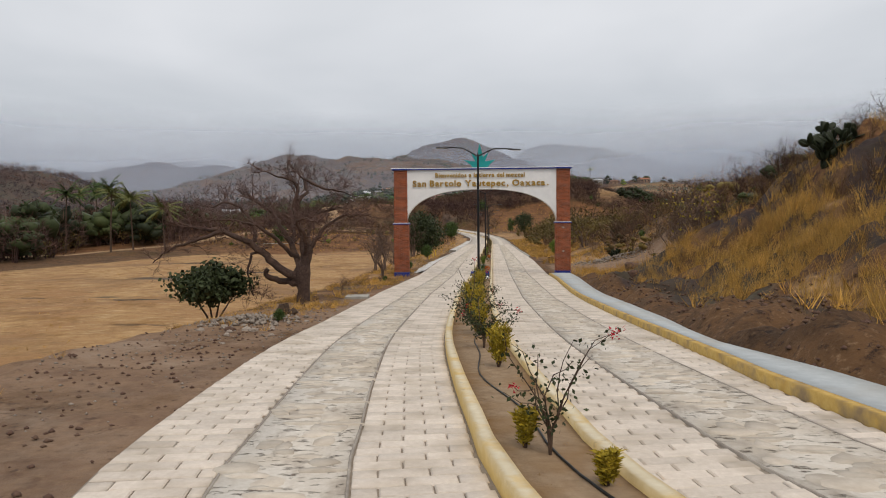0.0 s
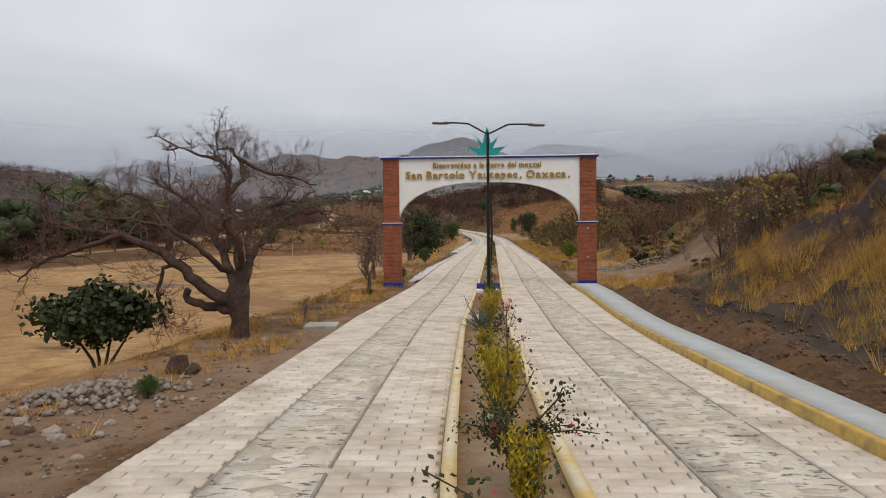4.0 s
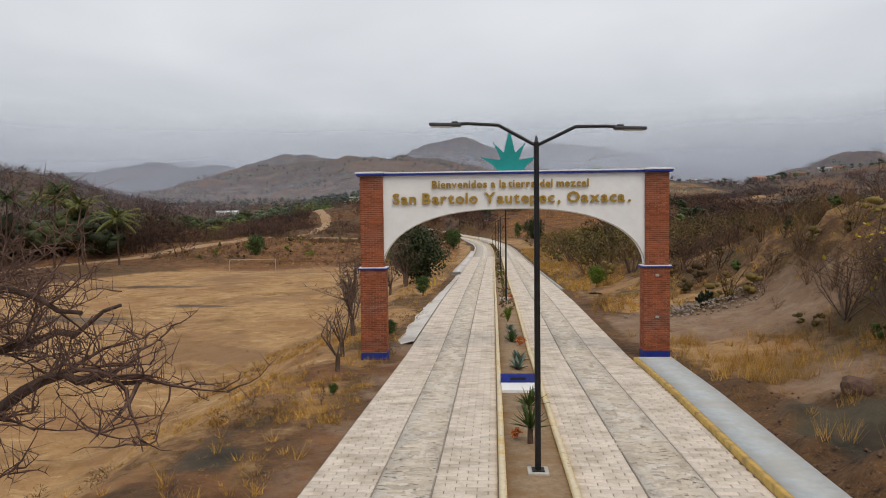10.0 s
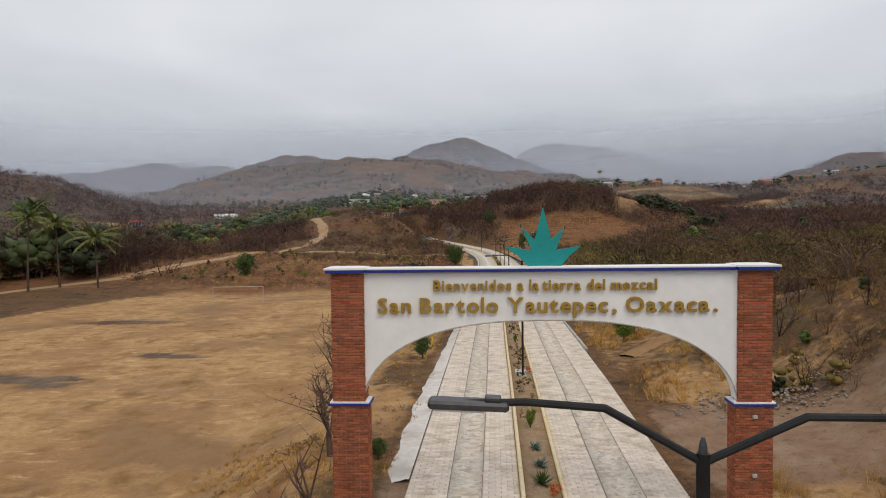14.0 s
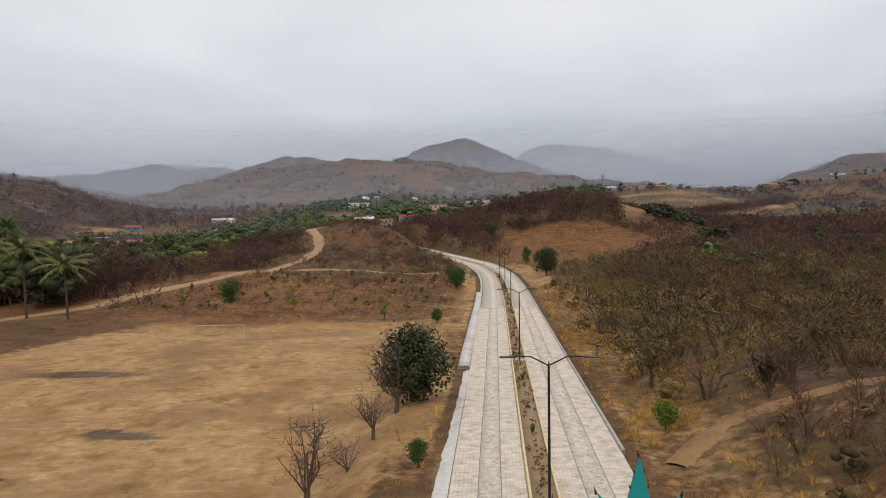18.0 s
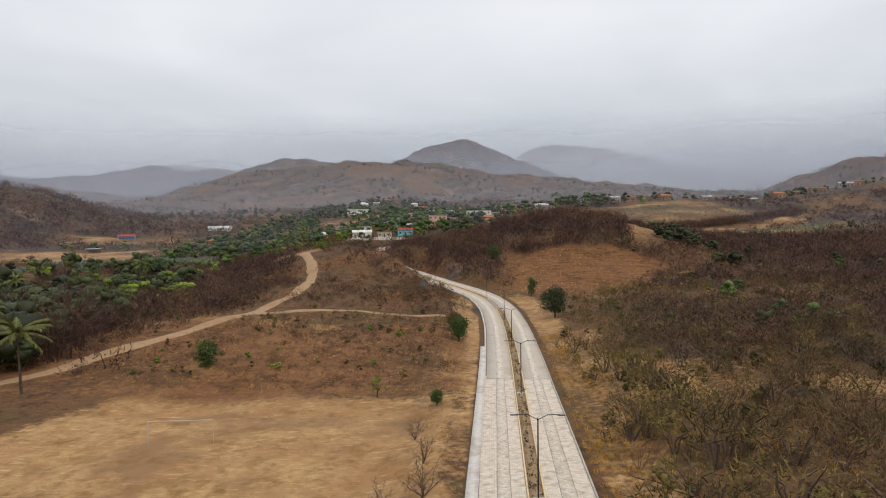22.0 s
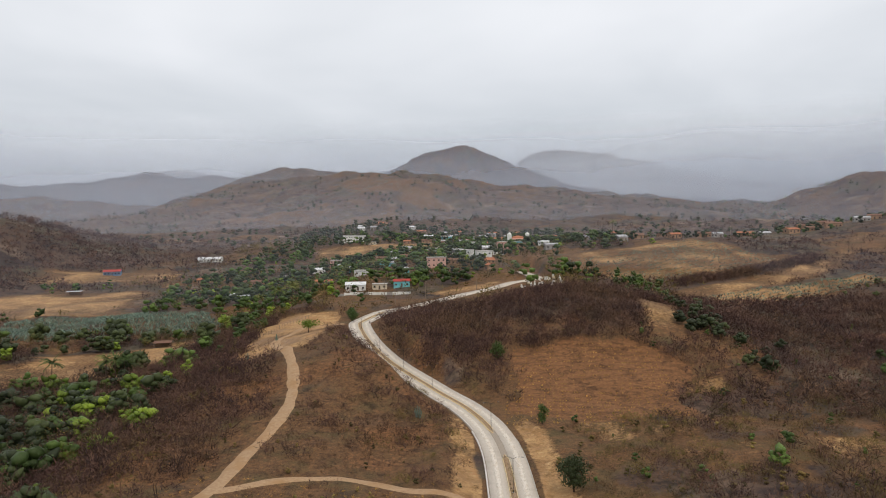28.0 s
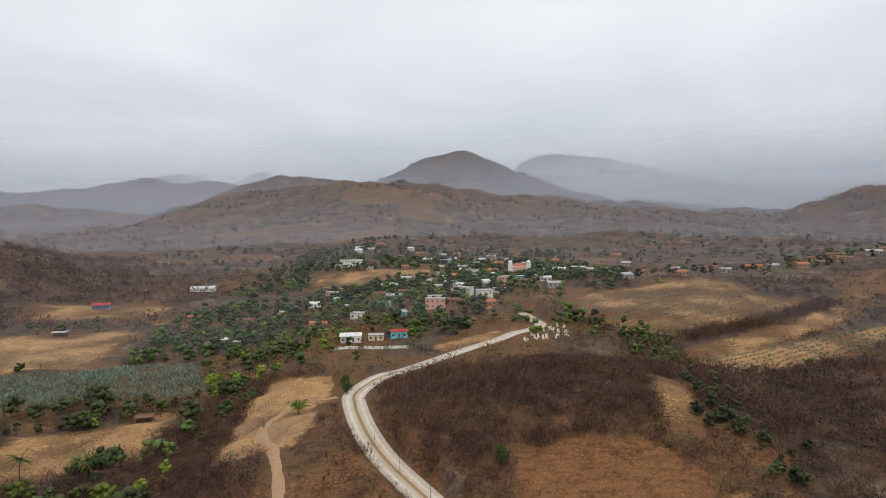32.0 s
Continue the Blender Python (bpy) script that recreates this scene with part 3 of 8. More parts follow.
    flat_ = smooth(6, 8, d) * (1 - smooth(11, 15, d)) * smooth(-14, -6, y) * (1 - smooth(12, 20, y))
    soil = np.maximum(soil, flat_ * (0.3 + 0.55 * wave(x + 3, y, 3.0)))
    grass = np.maximum(grass, flat_ * (0.15 + 0.7 * wave(x - 13, y, 2.4)))
    verge = smooth(5, 6, np.abs(d)) * (1 - smooth(9, 15, np.abs(d))) * smooth(14, 30, y) * (1 - smooth(185, 215, y))
    grass = np.maximum(grass, verge * (0.4 + 0.5 * wave(x, y, 5.0)))
    slope = smooth(80, 92, y) * (1 - smooth(128, 146, y)) * smooth(5, 9, -d) * (1 - smooth(90, 110, -x))
    red = np.maximum(red, slope * (0.45 + 0.4 * wave(x, y, 6.0)))
    grass = np.maximum(grass, slope * smooth(0.45, 0.75, wave(x + 31, y, 5.0)) * 0.8)
    ridge = smooth(140, 150, y) * (1 - smooth(270, 300, y)) * smooth(5, 8, -d) * (1 - smooth(80, 95, -x))
    red = np.maximum(red, ridge * 0.7 * wave(x + 5, y, 8.0))
    ditch_x = np.interp(y, [-20, -16.2, -15.4, -12.4, -6.4, -0.2], [-11, -9.2, -8.0, -7.4, -7.0, -6.9])
    ditch = np.exp(-((x - ditch_x - 0.35 * np.sin(y * 1.3)) / 0.7) ** 2) * smooth(-20, -17, y) * (1 - smooth(-3, 1, y)) * (0.45 + 0.55 * smooth(0.2, 0.5, wave(x, y, 0.9)))
    litter, grass = np.maximum(litter, ditch * (1 - smooth(-11, -7, y))), grass * (1 - 0.85 * ditch)
    red = np.maximum(red, ditch * smooth(-11, -7, y))
    red = np.maximum(red, pitch * (1 - smooth(-2, 22, y)) * 0.62 * wave(x + 6, y, 4.0))
    for px, py, hx, hy in ((-27, 37, 5, 1.8), (-33, 28, 7, 3.0), (-42, 55, 7, 2.0), (-24, -6, 9, 1.3), (-32, 9, 10, 1.6), (-20, -18, 6, 0.9)):
        r2 = ((x - px + 3 * (wave(x, y, 2.0) - 0.5)) / hx) ** 2 + ((y - py) / hy) ** 2
        burn = np.exp(-r2 * 1.0) * smooth(0.25, 0.6, wave(x * 0.6, y * 1.5, 1.6))
        litter, grass = np.maximum(litter, burn * 0.95), grass * (1 - 0.85 * burn)
    wood = woodland(x, y) * (1 - pitch) * (1 - bank) * np.where(d > 0, smooth(10, 25, d), np.maximum(smooth(138, 150, y), smooth(70, 90, -x)))
    litter = np.maximum(litter, wood * 0.9 * (1 - 0.75 * np.maximum(slope, ridge)))
    litter = np.maximum(litter, np.exp(-((x - 28) / 46) ** 2 - ((y - 292) / 42) ** 2) * 1.3)
    litter = np.maximum(litter, box_mask(x, y, 82, 270, 150, 345, 14) * (0.6 + 0.5 * wave(x, y, 11.0)))
    # dry woods on the far hills
    woods = smooth(620, 800, y + 0.25 * np.abs(x + 50)) * (0.15 + 0.95 * wave(x, y, 40.0))
    litter = np.maximum(litter, woods)
    bare_ = smooth(620, 800, y + 0.25 * np.abs(x + 50)) * (1 - woods)
    grass, red = np.maximum(grass, bare_ * 0.55 * wave(x + 70, y, 22.0)), np.maximum(red, bare_ * 0.4 * wave(x - 90, y, 30.0))
    litter = np.maximum(litter, 1.1 * np.exp(-((x + 450) / 150) ** 4 - ((y - 590) / 190) ** 4))
    clear_ = (1 - woodland(x, y)) * np.where(d > 0, smooth(12, 25, d), smooth(60, 80, -x)) * smooth(60, 100, y) * (1 - smooth(560, 700, y))
    grass = np.maximum(grass, clear_ * (0.08 + 0.5 * wave(x + 11, y, 6.0)))
    red = np.maximum(red, clear_ * 0.65 * wave(x - 31, y, 8.0))
    ridge_wood = 1.2 * np.exp(-((x + 450) / 150) ** 4 - ((y - 590) / 190) ** 4)
    grass, red = grass * np.clip(1 - ridge_wood, 0.1, 1), red * np.clip(1 - ridge_wood, 0.1, 1)
    for spec in FIELDS:
        m = field_mask(x, y, spec)
        kind = spec[5]
        keep = 1 - m
        grass, soil, red, litter = grass * keep, soil * keep, red * keep, litter * keep
        if kind == "straw":
            grass, red = grass + m * (0.30 + 0.45 * wave(x, y, 9.0)) * (1 - 0.45 * smooth(700, 1000, y)), red + m * 0.35 * wave(x + 50, y, 14.0)
        elif kind == "red":
            red = red + m * 0.9
        elif kind == "rust":
            red, grass, litter = red + m * (0.2 + 0.4 * wave(x, y, 16.0)), grass + m * 0.15, litter + m * 0.3
        elif kind == "soil":
            soil = soil + m * (0.15 + 0.4 * wave(x + 3, y, 5.0))
            grass, red = grass + m * (0.40 + 0.4 * wave(x - 20, y, 6.0)), red + m * 0.4 * wave(x + 60, y, 7.0)
        elif kind == "agave_thin":
            grass, red = grass + m * (0.25 + 0.5 * wave(x + 5, y, 10.0)), red + m * 0.3 * wave(x - 40, y, 7.0)
        else:
            grass, litter = grass + m * 0.2, litter + m * 0.55
    return np.stack([grass, soil, red, np.clip(litter, 0, 1)], -1)


def graded(inner, step, outer, growth):
    """Coordinates that start at inner with a given step and widen outwards."""
    out, v, s = [], inner, step
    while v < outer:
        out.append(v)
        v, s = v + s, s * growth
    return out + [outer]


gx = np.array([-v for v in graded(14, 0.5, 4700, 1.036)][::-1] + list(np.arange(-13.6, 13.7, 0.34)) + graded(14, 0.36, 4700, 1.036))
gy = np.array([-v for v in graded(60, 3, 900, 1.25)][::-1] + list(np.arange(-59.4, -45, 0.8)) + list(np.arange(-45, 2, 0.36)) + graded(2, 0.4, 4800, 1.0125))
GX, GY = np.meshgrid(gx, gy)
GZ = land(GX, GY)
# clods and tussocks on the near ground
clod = (hash01(GX, GY) - 0.5) * 0.10 * smooth(5.6, 8, np.abs(GX - road_x(np.minimum(GY, 208)))) * (1 - smooth(60, 160, GY))
GZ = GZ + clod


def sheet(name, xs, ys, zs, material, cover=None):
    h, w = zs.shape
    idx = np.arange(h * w).reshape(h, w)
    faces = np.stack([idx[:-1, :-1], idx[:-1, 1:], idx[1:, 1:], idx[1:, :-1]], -1).reshape(-1, 4)
    me = bpy.data.meshes.new(name)
    me.vertices.add(h * w)
    me.vertices.foreach_set("co", np.stack([xs, ys, zs], -1).astype(np.float32).ravel())
    me.loops.add(faces.size)
    me.loops.foreach_set("vertex_index", faces.astype(np.int32).ravel())
    me.polygons.add(len(faces))
    me.polygons.foreach_set("loop_start", np.arange(0, faces.size, 4, dtype=np.int32))
    me.polygons.foreach_set("use_smooth", np.ones(len(faces), bool))
    me.update()
    if cover is not None:
        a = me.attributes.new("cover", "FLOAT_COLOR", "POINT")
        a.data.foreach_set("color", cover.astype(np.float32).ravel())
    me.materials.append(material)
    return new(name, me)


ground = sheet("ground", GX, GY, GZ, GROUND, land_cover(GX, GY))
tagged(ground, "dry straw-coloured land with brown scrub and far hills", "ground", kind="structure")


# ---- helpers for things ----
def thing(name, place=(0, 0, 0), label="", category="", group="", kind=""):
    ob = new(name)
    ob.empty_display_size = 0.1
    ob.location = place
    return tagged(ob, label, category, group, kind)


def part(name, bm, material, parent, label="", smooth_faces=False):
    """Links a bmesh as one mesh object under a thing or a part."""
    me = bpy.data.meshes.new(name)
    bm.to_mesh(me)
    bm.free()
    if smooth_faces:
        me.polygons.foreach_set("use_smooth", np.ones(len(me.polygons), bool))
    me.materials.append(material)
    ob = new(name, me)
    ob.parent = parent
    return tagged(ob, label)


def raw(name, verts, faces, material, parent=None, label="", category="", kind="", smooth_faces=False, tones=None):
    """One mesh from arrays; faces are lists of the same length."""
    verts, faces = np.asarray(verts, np.float32), np.asarray(faces, np.int32)
    me = bpy.data.meshes.new(name)
    me.vertices.add(len(verts))
    me.vertices.foreach_set("co", verts.ravel())
    me.loops.add(faces.size)
    me.loops.foreach_set("vertex_index", faces.ravel())
    me.polygons.add(len(faces))
    me.polygons.foreach_set("loop_start", np.arange(0, faces.size, faces.shape[1], dtype=np.int32))
    if smooth_faces:
        me.polygons.foreach_set("use_smooth", np.ones(len(faces), bool))
    me.update()
    a = me.attributes.new("tone", "FLOAT", "POINT")
    a.data.foreach_set("value", np.full(len(verts), 0.5, np.float32) if tones is None else tones)
    me.materials.append(material)
    ob = new(name, me)
    if parent:
        ob.parent = parent
    return tagged(ob, label, category, "", kind)


def box(bm, x0, x1, y0, y1, z0, z1, bevel=0.0):
    v = [bm.verts.new(p) for p in ((x0, y0, z0), (x1, y0, z0), (x1, y1, z0), (x0, y1, z0), (x0, y0, z1), (x1, y0, z1), (x1, y1, z1), (x0, y1, z1))]
    f = [bm.faces.new([v[i] for i in q]) for q in ((3, 2, 1, 0), (4, 5, 6, 7), (0, 1, 5, 4), (1, 2, 6, 5), (2, 3, 7, 6), (3, 0, 4, 7))]
    if bevel:
        bmesh.ops.bevel(bm, geom=list({e for q in f for e in q.edges}), offset=bevel, segments=1, affect="EDGES")
    return bm


def tube(bm, points, radii, sides=8, cap=True):
    """A round tube through the points."""
    rings = []
    pts = [Vector(p) for p in points]
    side = None
    for k, p in enumerate(pts):
        way = (pts[min(k + 1, len(pts) - 1)] - pts[max(k - 1, 0)]).normalized()
        if side is None:
            side = way.orthogonal().normalized()
        side = (side - way * side.dot(way)).normalized()
        other = way.cross(side)
        rings.append([bm.verts.new(p + (side * math.cos(a) + other * math.sin(a)) * radii[k]) for a in (2 * math.pi * i / sides for i in range(sides))])
    for a, b in zip(rings, rings[1:]):
        for i in range(sides):
            bm.faces.new((a[i], a[(i + 1) % sides], b[(i + 1) % sides], b[i]))
    if cap:
        bm.faces.new(rings[0][::-1])
        bm.faces.new(rings[-1])
    return bm


def ribbon(line, z, a, b, top, drop, name, material, parent=None, label="", category="", kind="", u0=None, u1=None):
    """A strip along a line, from offset a to offset b to the right of it, with its top at z + top and sides of depth drop."""
    t = np.gradient(line, axis=0)
    t /= np.linalg.norm(t, axis=1)[:, None]
    right = np.stack([t[:, 1], -t[:, 0]], 1)
    a = np.broadcast_to(a, len(line))[:, None]
    b = np.broadcast_to(b, len(line))[:, None]
    pa, pb = line + right * a, line + right * b
    zt = (z + top)[:, None]
    v = np.concatenate([np.hstack([pa, zt - drop]), np.hstack([pa, zt]), np.hstack([pb, zt]), np.hstack([pb, zt - drop])])
    n = len(line)
    k = np.arange(n - 1)
    f = np.concatenate([np.stack([k + i * n, k + 1 + i * n, k + 1 + (i + 1) * n, k + (i + 1) * n], 1)[:, ::-1] for i in range(3)])
    ends = np.array([[0, n, 2 * n, 3 * n], [4 * n - 1, 3 * n - 1, 2 * n - 1, n - 1]])
    return raw(name, v, np.vstack([f, ends]), material, parent, label, category, kind)


# ---- the road ----
def stretch(y0, y1):
    """The road's middle line between two distances north, with its heights."""
    k = np.where((MIDDLE[:, 1] >= y0) & (MIDDLE[:, 1] <= y1))[0]
    return MIDDLE[k], MIDDLE_Z[k]


split_at = int(np.argmin(np.abs(MIDDLE[:, 1] - 336)))
road_line, road_h = MIDDLE[:split_at + 1], MIDDLE_Z[:split_at + 1]
left_edge = np.interp(road_line[:, 1], LEFT_Y, LEFT_O)
right_edge = np.interp(road_line[:, 1], RIGHT_Y, RIGHT_O)
road = thing("road", label="two-lane concrete paver road with a planted median", category="road", kind="structure")
ribbon(road_line, road_h, left_edge, right_edge, 0.0, 0.25, "road_bed", ROAD_BED, road)
far_line, far_h = MIDDLE[split_at:], MIDDLE_Z[split_at:]
ribbon(far_line, far_h, -3.6, 3.4, 0.04, 0.3, "village_road", ROAD_FAR, road, "pale concrete road into the village")
near_line_, near_h_ = stretch(-75, 95)
k94 = int(np.argmin(np.abs(MIDDLE[:, 1] - 95)))
far_line, far_h = MIDDLE[k94 - 1:split_at + 1], MIDDLE_Z[k94 - 1:split_at + 1]
def band(side, y):
    """The inner and outer offsets of the stone band of one lane."""
    return (np.interp(y, [-40, -17], [1.57, 1.92]) if side < 0 else np.interp(y, [-40, -17], [1.60, 1.93]), np.interp(y, [-40, -17, 60, 90], [2.56, 2.97, 2.97, 2.98]) if side < 0 else np.interp(y, [-40, -17, 60, 90], [2.78, 3.12, 3.1, 2.98]))


def median_half(y):
    """Half the width of the median, out to the far side of its kerbs."""
    return np.interp(y, [-42, -36, -19], [0.50, 0.58, 0.70])


for side in (-1, 1):
    b0, b1 = band(side, near_line_[:, 1])
    ribbon(near_line_, near_h_, np.minimum(side * b0, side * b1), np.maximum(side * b0, side * b1), 0.022, 0.1, "stone_band", STONE_BAND, road, "band of rough stone set in pale concrete")
    for o in (b0, b1):
        ribbon(near_line_, near_h_, side * o - 0.011, side * o + 0.011, 0.026, 0.1, "joint_strip", JOINT, road)
    ribbon(far_line, far_h, min(side * 1.9, side * 2.98), max(side * 1.9, side * 2.98), 0.034, 0.1, "far_stone_band", STONE_BAND, road)
    ribbon(far_line, far_h, min(side * 0.72, side * 4.3), max(side * 0.72, side * 4.3), 0.028, 0.1, "far_lane", ROAD_FAR, road)

# kerbs, median soil and the raised walk
gaps = [(171, 183)]
runs, start = [], 0
for g0, g1 in gaps:
    a = int(np.argmax(MIDDLE[:, 1] > g0))
    b = int(np.argmax(MIDDLE[:, 1] > g1))
    runs += [(start, a), (b, split_at - 6)]
for n, (a, b) in enumerate(runs):
    line, hh = MIDDLE[a:b], MIDDLE_Z[a:b]
    fade = np.minimum(1, np.minimum(np.arange(len(line)), np.arange(len(line))[::-1]) / 3.0)
    if n == 0:
        fade = np.minimum(1, np.arange(len(line))[::-1] / 3.0)
    for side in (-1, 1):
        half = median_half(line[:, 1])
        o0, o1 = np.minimum(side * (half - 0.135), side * half) * fade, np.maximum(side * (half - 0.135), side * half) * fade
        tagged(ribbon(line, hh, o0, o1, 0.17, 0.3, "median_kerb", KERB), "faded yellow painted concrete median kerb", "kerb", "median kerbs", "structure")
    tagged(ribbon(line, hh, -(half - 0.135) * fade, (half - 0.135) * fade, 0.10, 0.3, "median_soil", MEDIAN_SOIL), "bare dry earth of the planted median", "soil", kind="structure")
line, hh = stretch(-75, -0.4)
re = np.interp(line[:, 1], RIGHT_Y, RIGHT_O)
tagged(ribbon(line, hh, re, re + 0.14, 0.15, 0.3, "walk_kerb", WALK_KERB), "worn yellow kerb along the raised walk", "kerb", kind="structure")
tagged(ribbon(line, hh, re + 0.14, np.interp(line[:, 1], WALK_Y, WALK_O) + 0.12, 0.155, 0.3, "pavement", WALK), "pale grey concrete raised walk beside the road", "pavement", kind="structure")
line, hh = stretch(27, 180)
tagged(ribbon(line, hh, np.interp(line[:, 1], [30, 90, 150], [4.6, 4.3, 4.2]), np.interp(line[:, 1], [30, 90, 150], [4.75, 4.45, 4.35]), 0.14, 0.3, "road_kerb", CONCRETE), "plain concrete road kerb", "kerb", kind="structure")
line, hh = stretch(49, 118)
tagged(ribbon(line, hh, -5.45, -4.45, 0.20, 0.5, "side_walk", APRON), "raised white concrete walk along the road", "pavement", kind="structure")
line, hh = stretch(118, 186)
tagged(ribbon(line, hh, -4.75, -4.45, 0.16, 0.3, "side_kerb", APRON), "white concrete edge of the road", "kerb", kind="structure")
line, hh = stretch(186, 330)
for side in (-1, 1):
    tagged(ribbon(line, hh, side * 4.2 - 0.1, side * 4.2 + 0.1, 0.15, 0.3, "bend_kerb", APRON), "pale concrete kerb round the bend", "kerb", kind="structure")
# the sloping stone apron past the left pier
line, hh = stretch(2.2, 49)
t = np.gradient(line, axis=0)
t /= np.linalg.norm(t, axis=1)[:, None]
right = np.stack([t[:, 1], -t[:, 0]], 1)
rows_, cols_ = len(line), 9
av, af = [], []
for i in range(rows_):
    reach = float(np.interp(line[i, 1], [2, 4, 12, 22, 35, 49], [0.5, 1.25, 1.5, 1.2, 0.9, 0.85])) + (0.10 * math.sin(i * 1.7) + 0.07 * math.sin(i * 0.6)) * (i < 16)
    for j in range(cols_):
        o = -4.34 - reach * j / (cols_ - 1)
        x, y = line[i] + right[i] * o
        av.append((x, y, hh[i] + 0.035 - 0.28 * (j / (cols_ - 1)) ** 1.5 + 0.05 * (random.random() - 0.5) * (j > 0)))
for i in range(rows_ - 1):
    for j in range(cols_ - 1):
        q = i * cols_ + j
        af.append((q, q + 1, q + cols_ + 1, q + cols_))
raw("stone_apron", av, af, APRON, None, "rough white stone apron sloping off the road", "apron", "structure")


# ---- the welcome arch ----
arch = thing("welcome_arch", label="white welcome arch on brick piers with gold letters over the road", category="arch")
PIER_Y0, PIER_Y1 = -0.30, 0.30
BAND_Z, TOP_Z = 3.53, 7.20
for side in (-1, 1):
    base = 0.0 if side < 0 else 0.06
    pier = part("pier", box(bmesh.new(), *sorted((side * 4.985, side * 5.955)), PIER_Y0 + 0.015, PIER_Y1 - 0.015, base - 0.3, BAND_Z), MORTAR, arch, "red brick pier with pale mortar")
    part("pier_upper", box(bmesh.new(), *sorted((side * 5.055, side * 5.925)), PIER_Y0 + 0.035, PIER_Y1 - 0.035, BAND_Z - 0.05, TOP_Z), MORTAR, arch)
    part("plinth_band", box(bmesh.new(), *sorted((side * 4.955, side * 5.985)), PIER_Y0 - 0.018, PIER_Y1 + 0.018, base - 0.3, base + 0.27, 0.008), BLUE, arch, "blue painted plinth band")
    part("band", box(bmesh.new(), *sorted((side * 4.90, side * 6.05)), PIER_Y0 - 0.06, PIER_Y1 + 0.06, BAND_Z, BAND_Z + 0.07, 0.01), BLUE, arch, "blue ledge round the pier")
    part("band_slab", box(bmesh.new(), *sorted((side * 4.93, side * 6.02)), PIER_Y0 - 0.035, PIER_Y1 + 0.035, BAND_Z + 0.07, BAND_Z + 0.11), WHITE, arch)
    part("cap_trim", box(bmesh.new(), *sorted((side * 4.99, side * 6.06)), PIER_Y0 - 0.125, PIER_Y1 + 0.125, TOP_Z, TOP_Z + 0.09, 0.008), BLUE, arch, "blue painted cornice")
    bm = bmesh.new()
    box(bm, *sorted((side * 4.95, side * 6.10)), PIER_Y0 - 0.12, PIER_Y1 + 0.12, TOP_Z + 0.09, TOP_Z + 0.14)
    v = [bm.verts.new(p) for p in ((side * 4.95, PIER_Y0 - 0.12, TOP_Z + 0.14), (side * 6.10, PIER_Y0 - 0.12, TOP_Z + 0.14), (side * 6.10, PIER_Y1 + 0.12, TOP_Z + 0.14), (side * 4.95, PIER_Y1 + 0.12, TOP_Z + 0.14),
                                   (side * 5.2, -0.15, TOP_Z + 0.17), (side * 5.85, -0.15, TOP_Z + 0.17), (side * 5.85, 0.15, TOP_Z + 0.17), (side * 5.2, 0.15, TOP_Z + 0.17))]
    for q in ((0, 1, 5, 4), (1, 2, 6, 5), (2, 3, 7, 6), (3, 0, 4, 7), (4, 5, 6, 7)):
        bm.faces.new([v[i] for i in (q if side > 0 else q[::-1])])
    part("cap", bm, WHITE, arch, "white hipped pier cap")


def soffit(x):
    """The underside of the arch: nearly flat in the middle, turning down at the piers."""
    u = min(1.0, abs(x + 0.02) / 5.055)
    return 3.62 + 2.24 * (1 - u ** 2.55) ** 0.5


bm = bmesh.new()
xs = [5.055 * math.sin(math.pi / 2 * k / 40) for k in range(-40, 41)]
front = [[bm.verts.new((x, y, z)) for x in xs for z in (soffit(x), TOP_Z)] for y in (-0.20, 0.20)]
for k in range(80):
    a = 2 * k
    bm.faces.new((front[0][a], front[0][a + 2], front[0][a + 3], front[0][a + 1]))
    bm.faces.new((front[1][a + 1], front[1][a + 3], front[1][a + 2], front[1][a]))
    bm.faces.new((front[1][a], front[1][a + 2], front[0][a + 2], front[0][a]))
    bm.faces.new((front[0][a + 1], front[0][a + 3], front[1][a + 3], front[1][a + 1]))
part("panel", bm, WHITE, arch, "white rendered arch panel")
part("panel_trim", box(bmesh.new(), -4.985, 4.985, -0.33, 0.33, TOP_Z, TOP_Z + 0.075, 0.008), BLUE, arch, "blue painted cornice")
part("panel_cap", box(bmesh.new(), -4.95, 4.95, -0.325, 0.325, TOP_Z + 0.075, TOP_Z + 0.125, 0.01), WHITE, arch, "white cornice slab")
part("soffit_edge", tube(bmesh.new(), [(x, -0.2, soffit(x)) for x in xs[1:-1:2]], [0.022] * 40, 5), CONCRETE, arch, "grey edge bead under the arch")

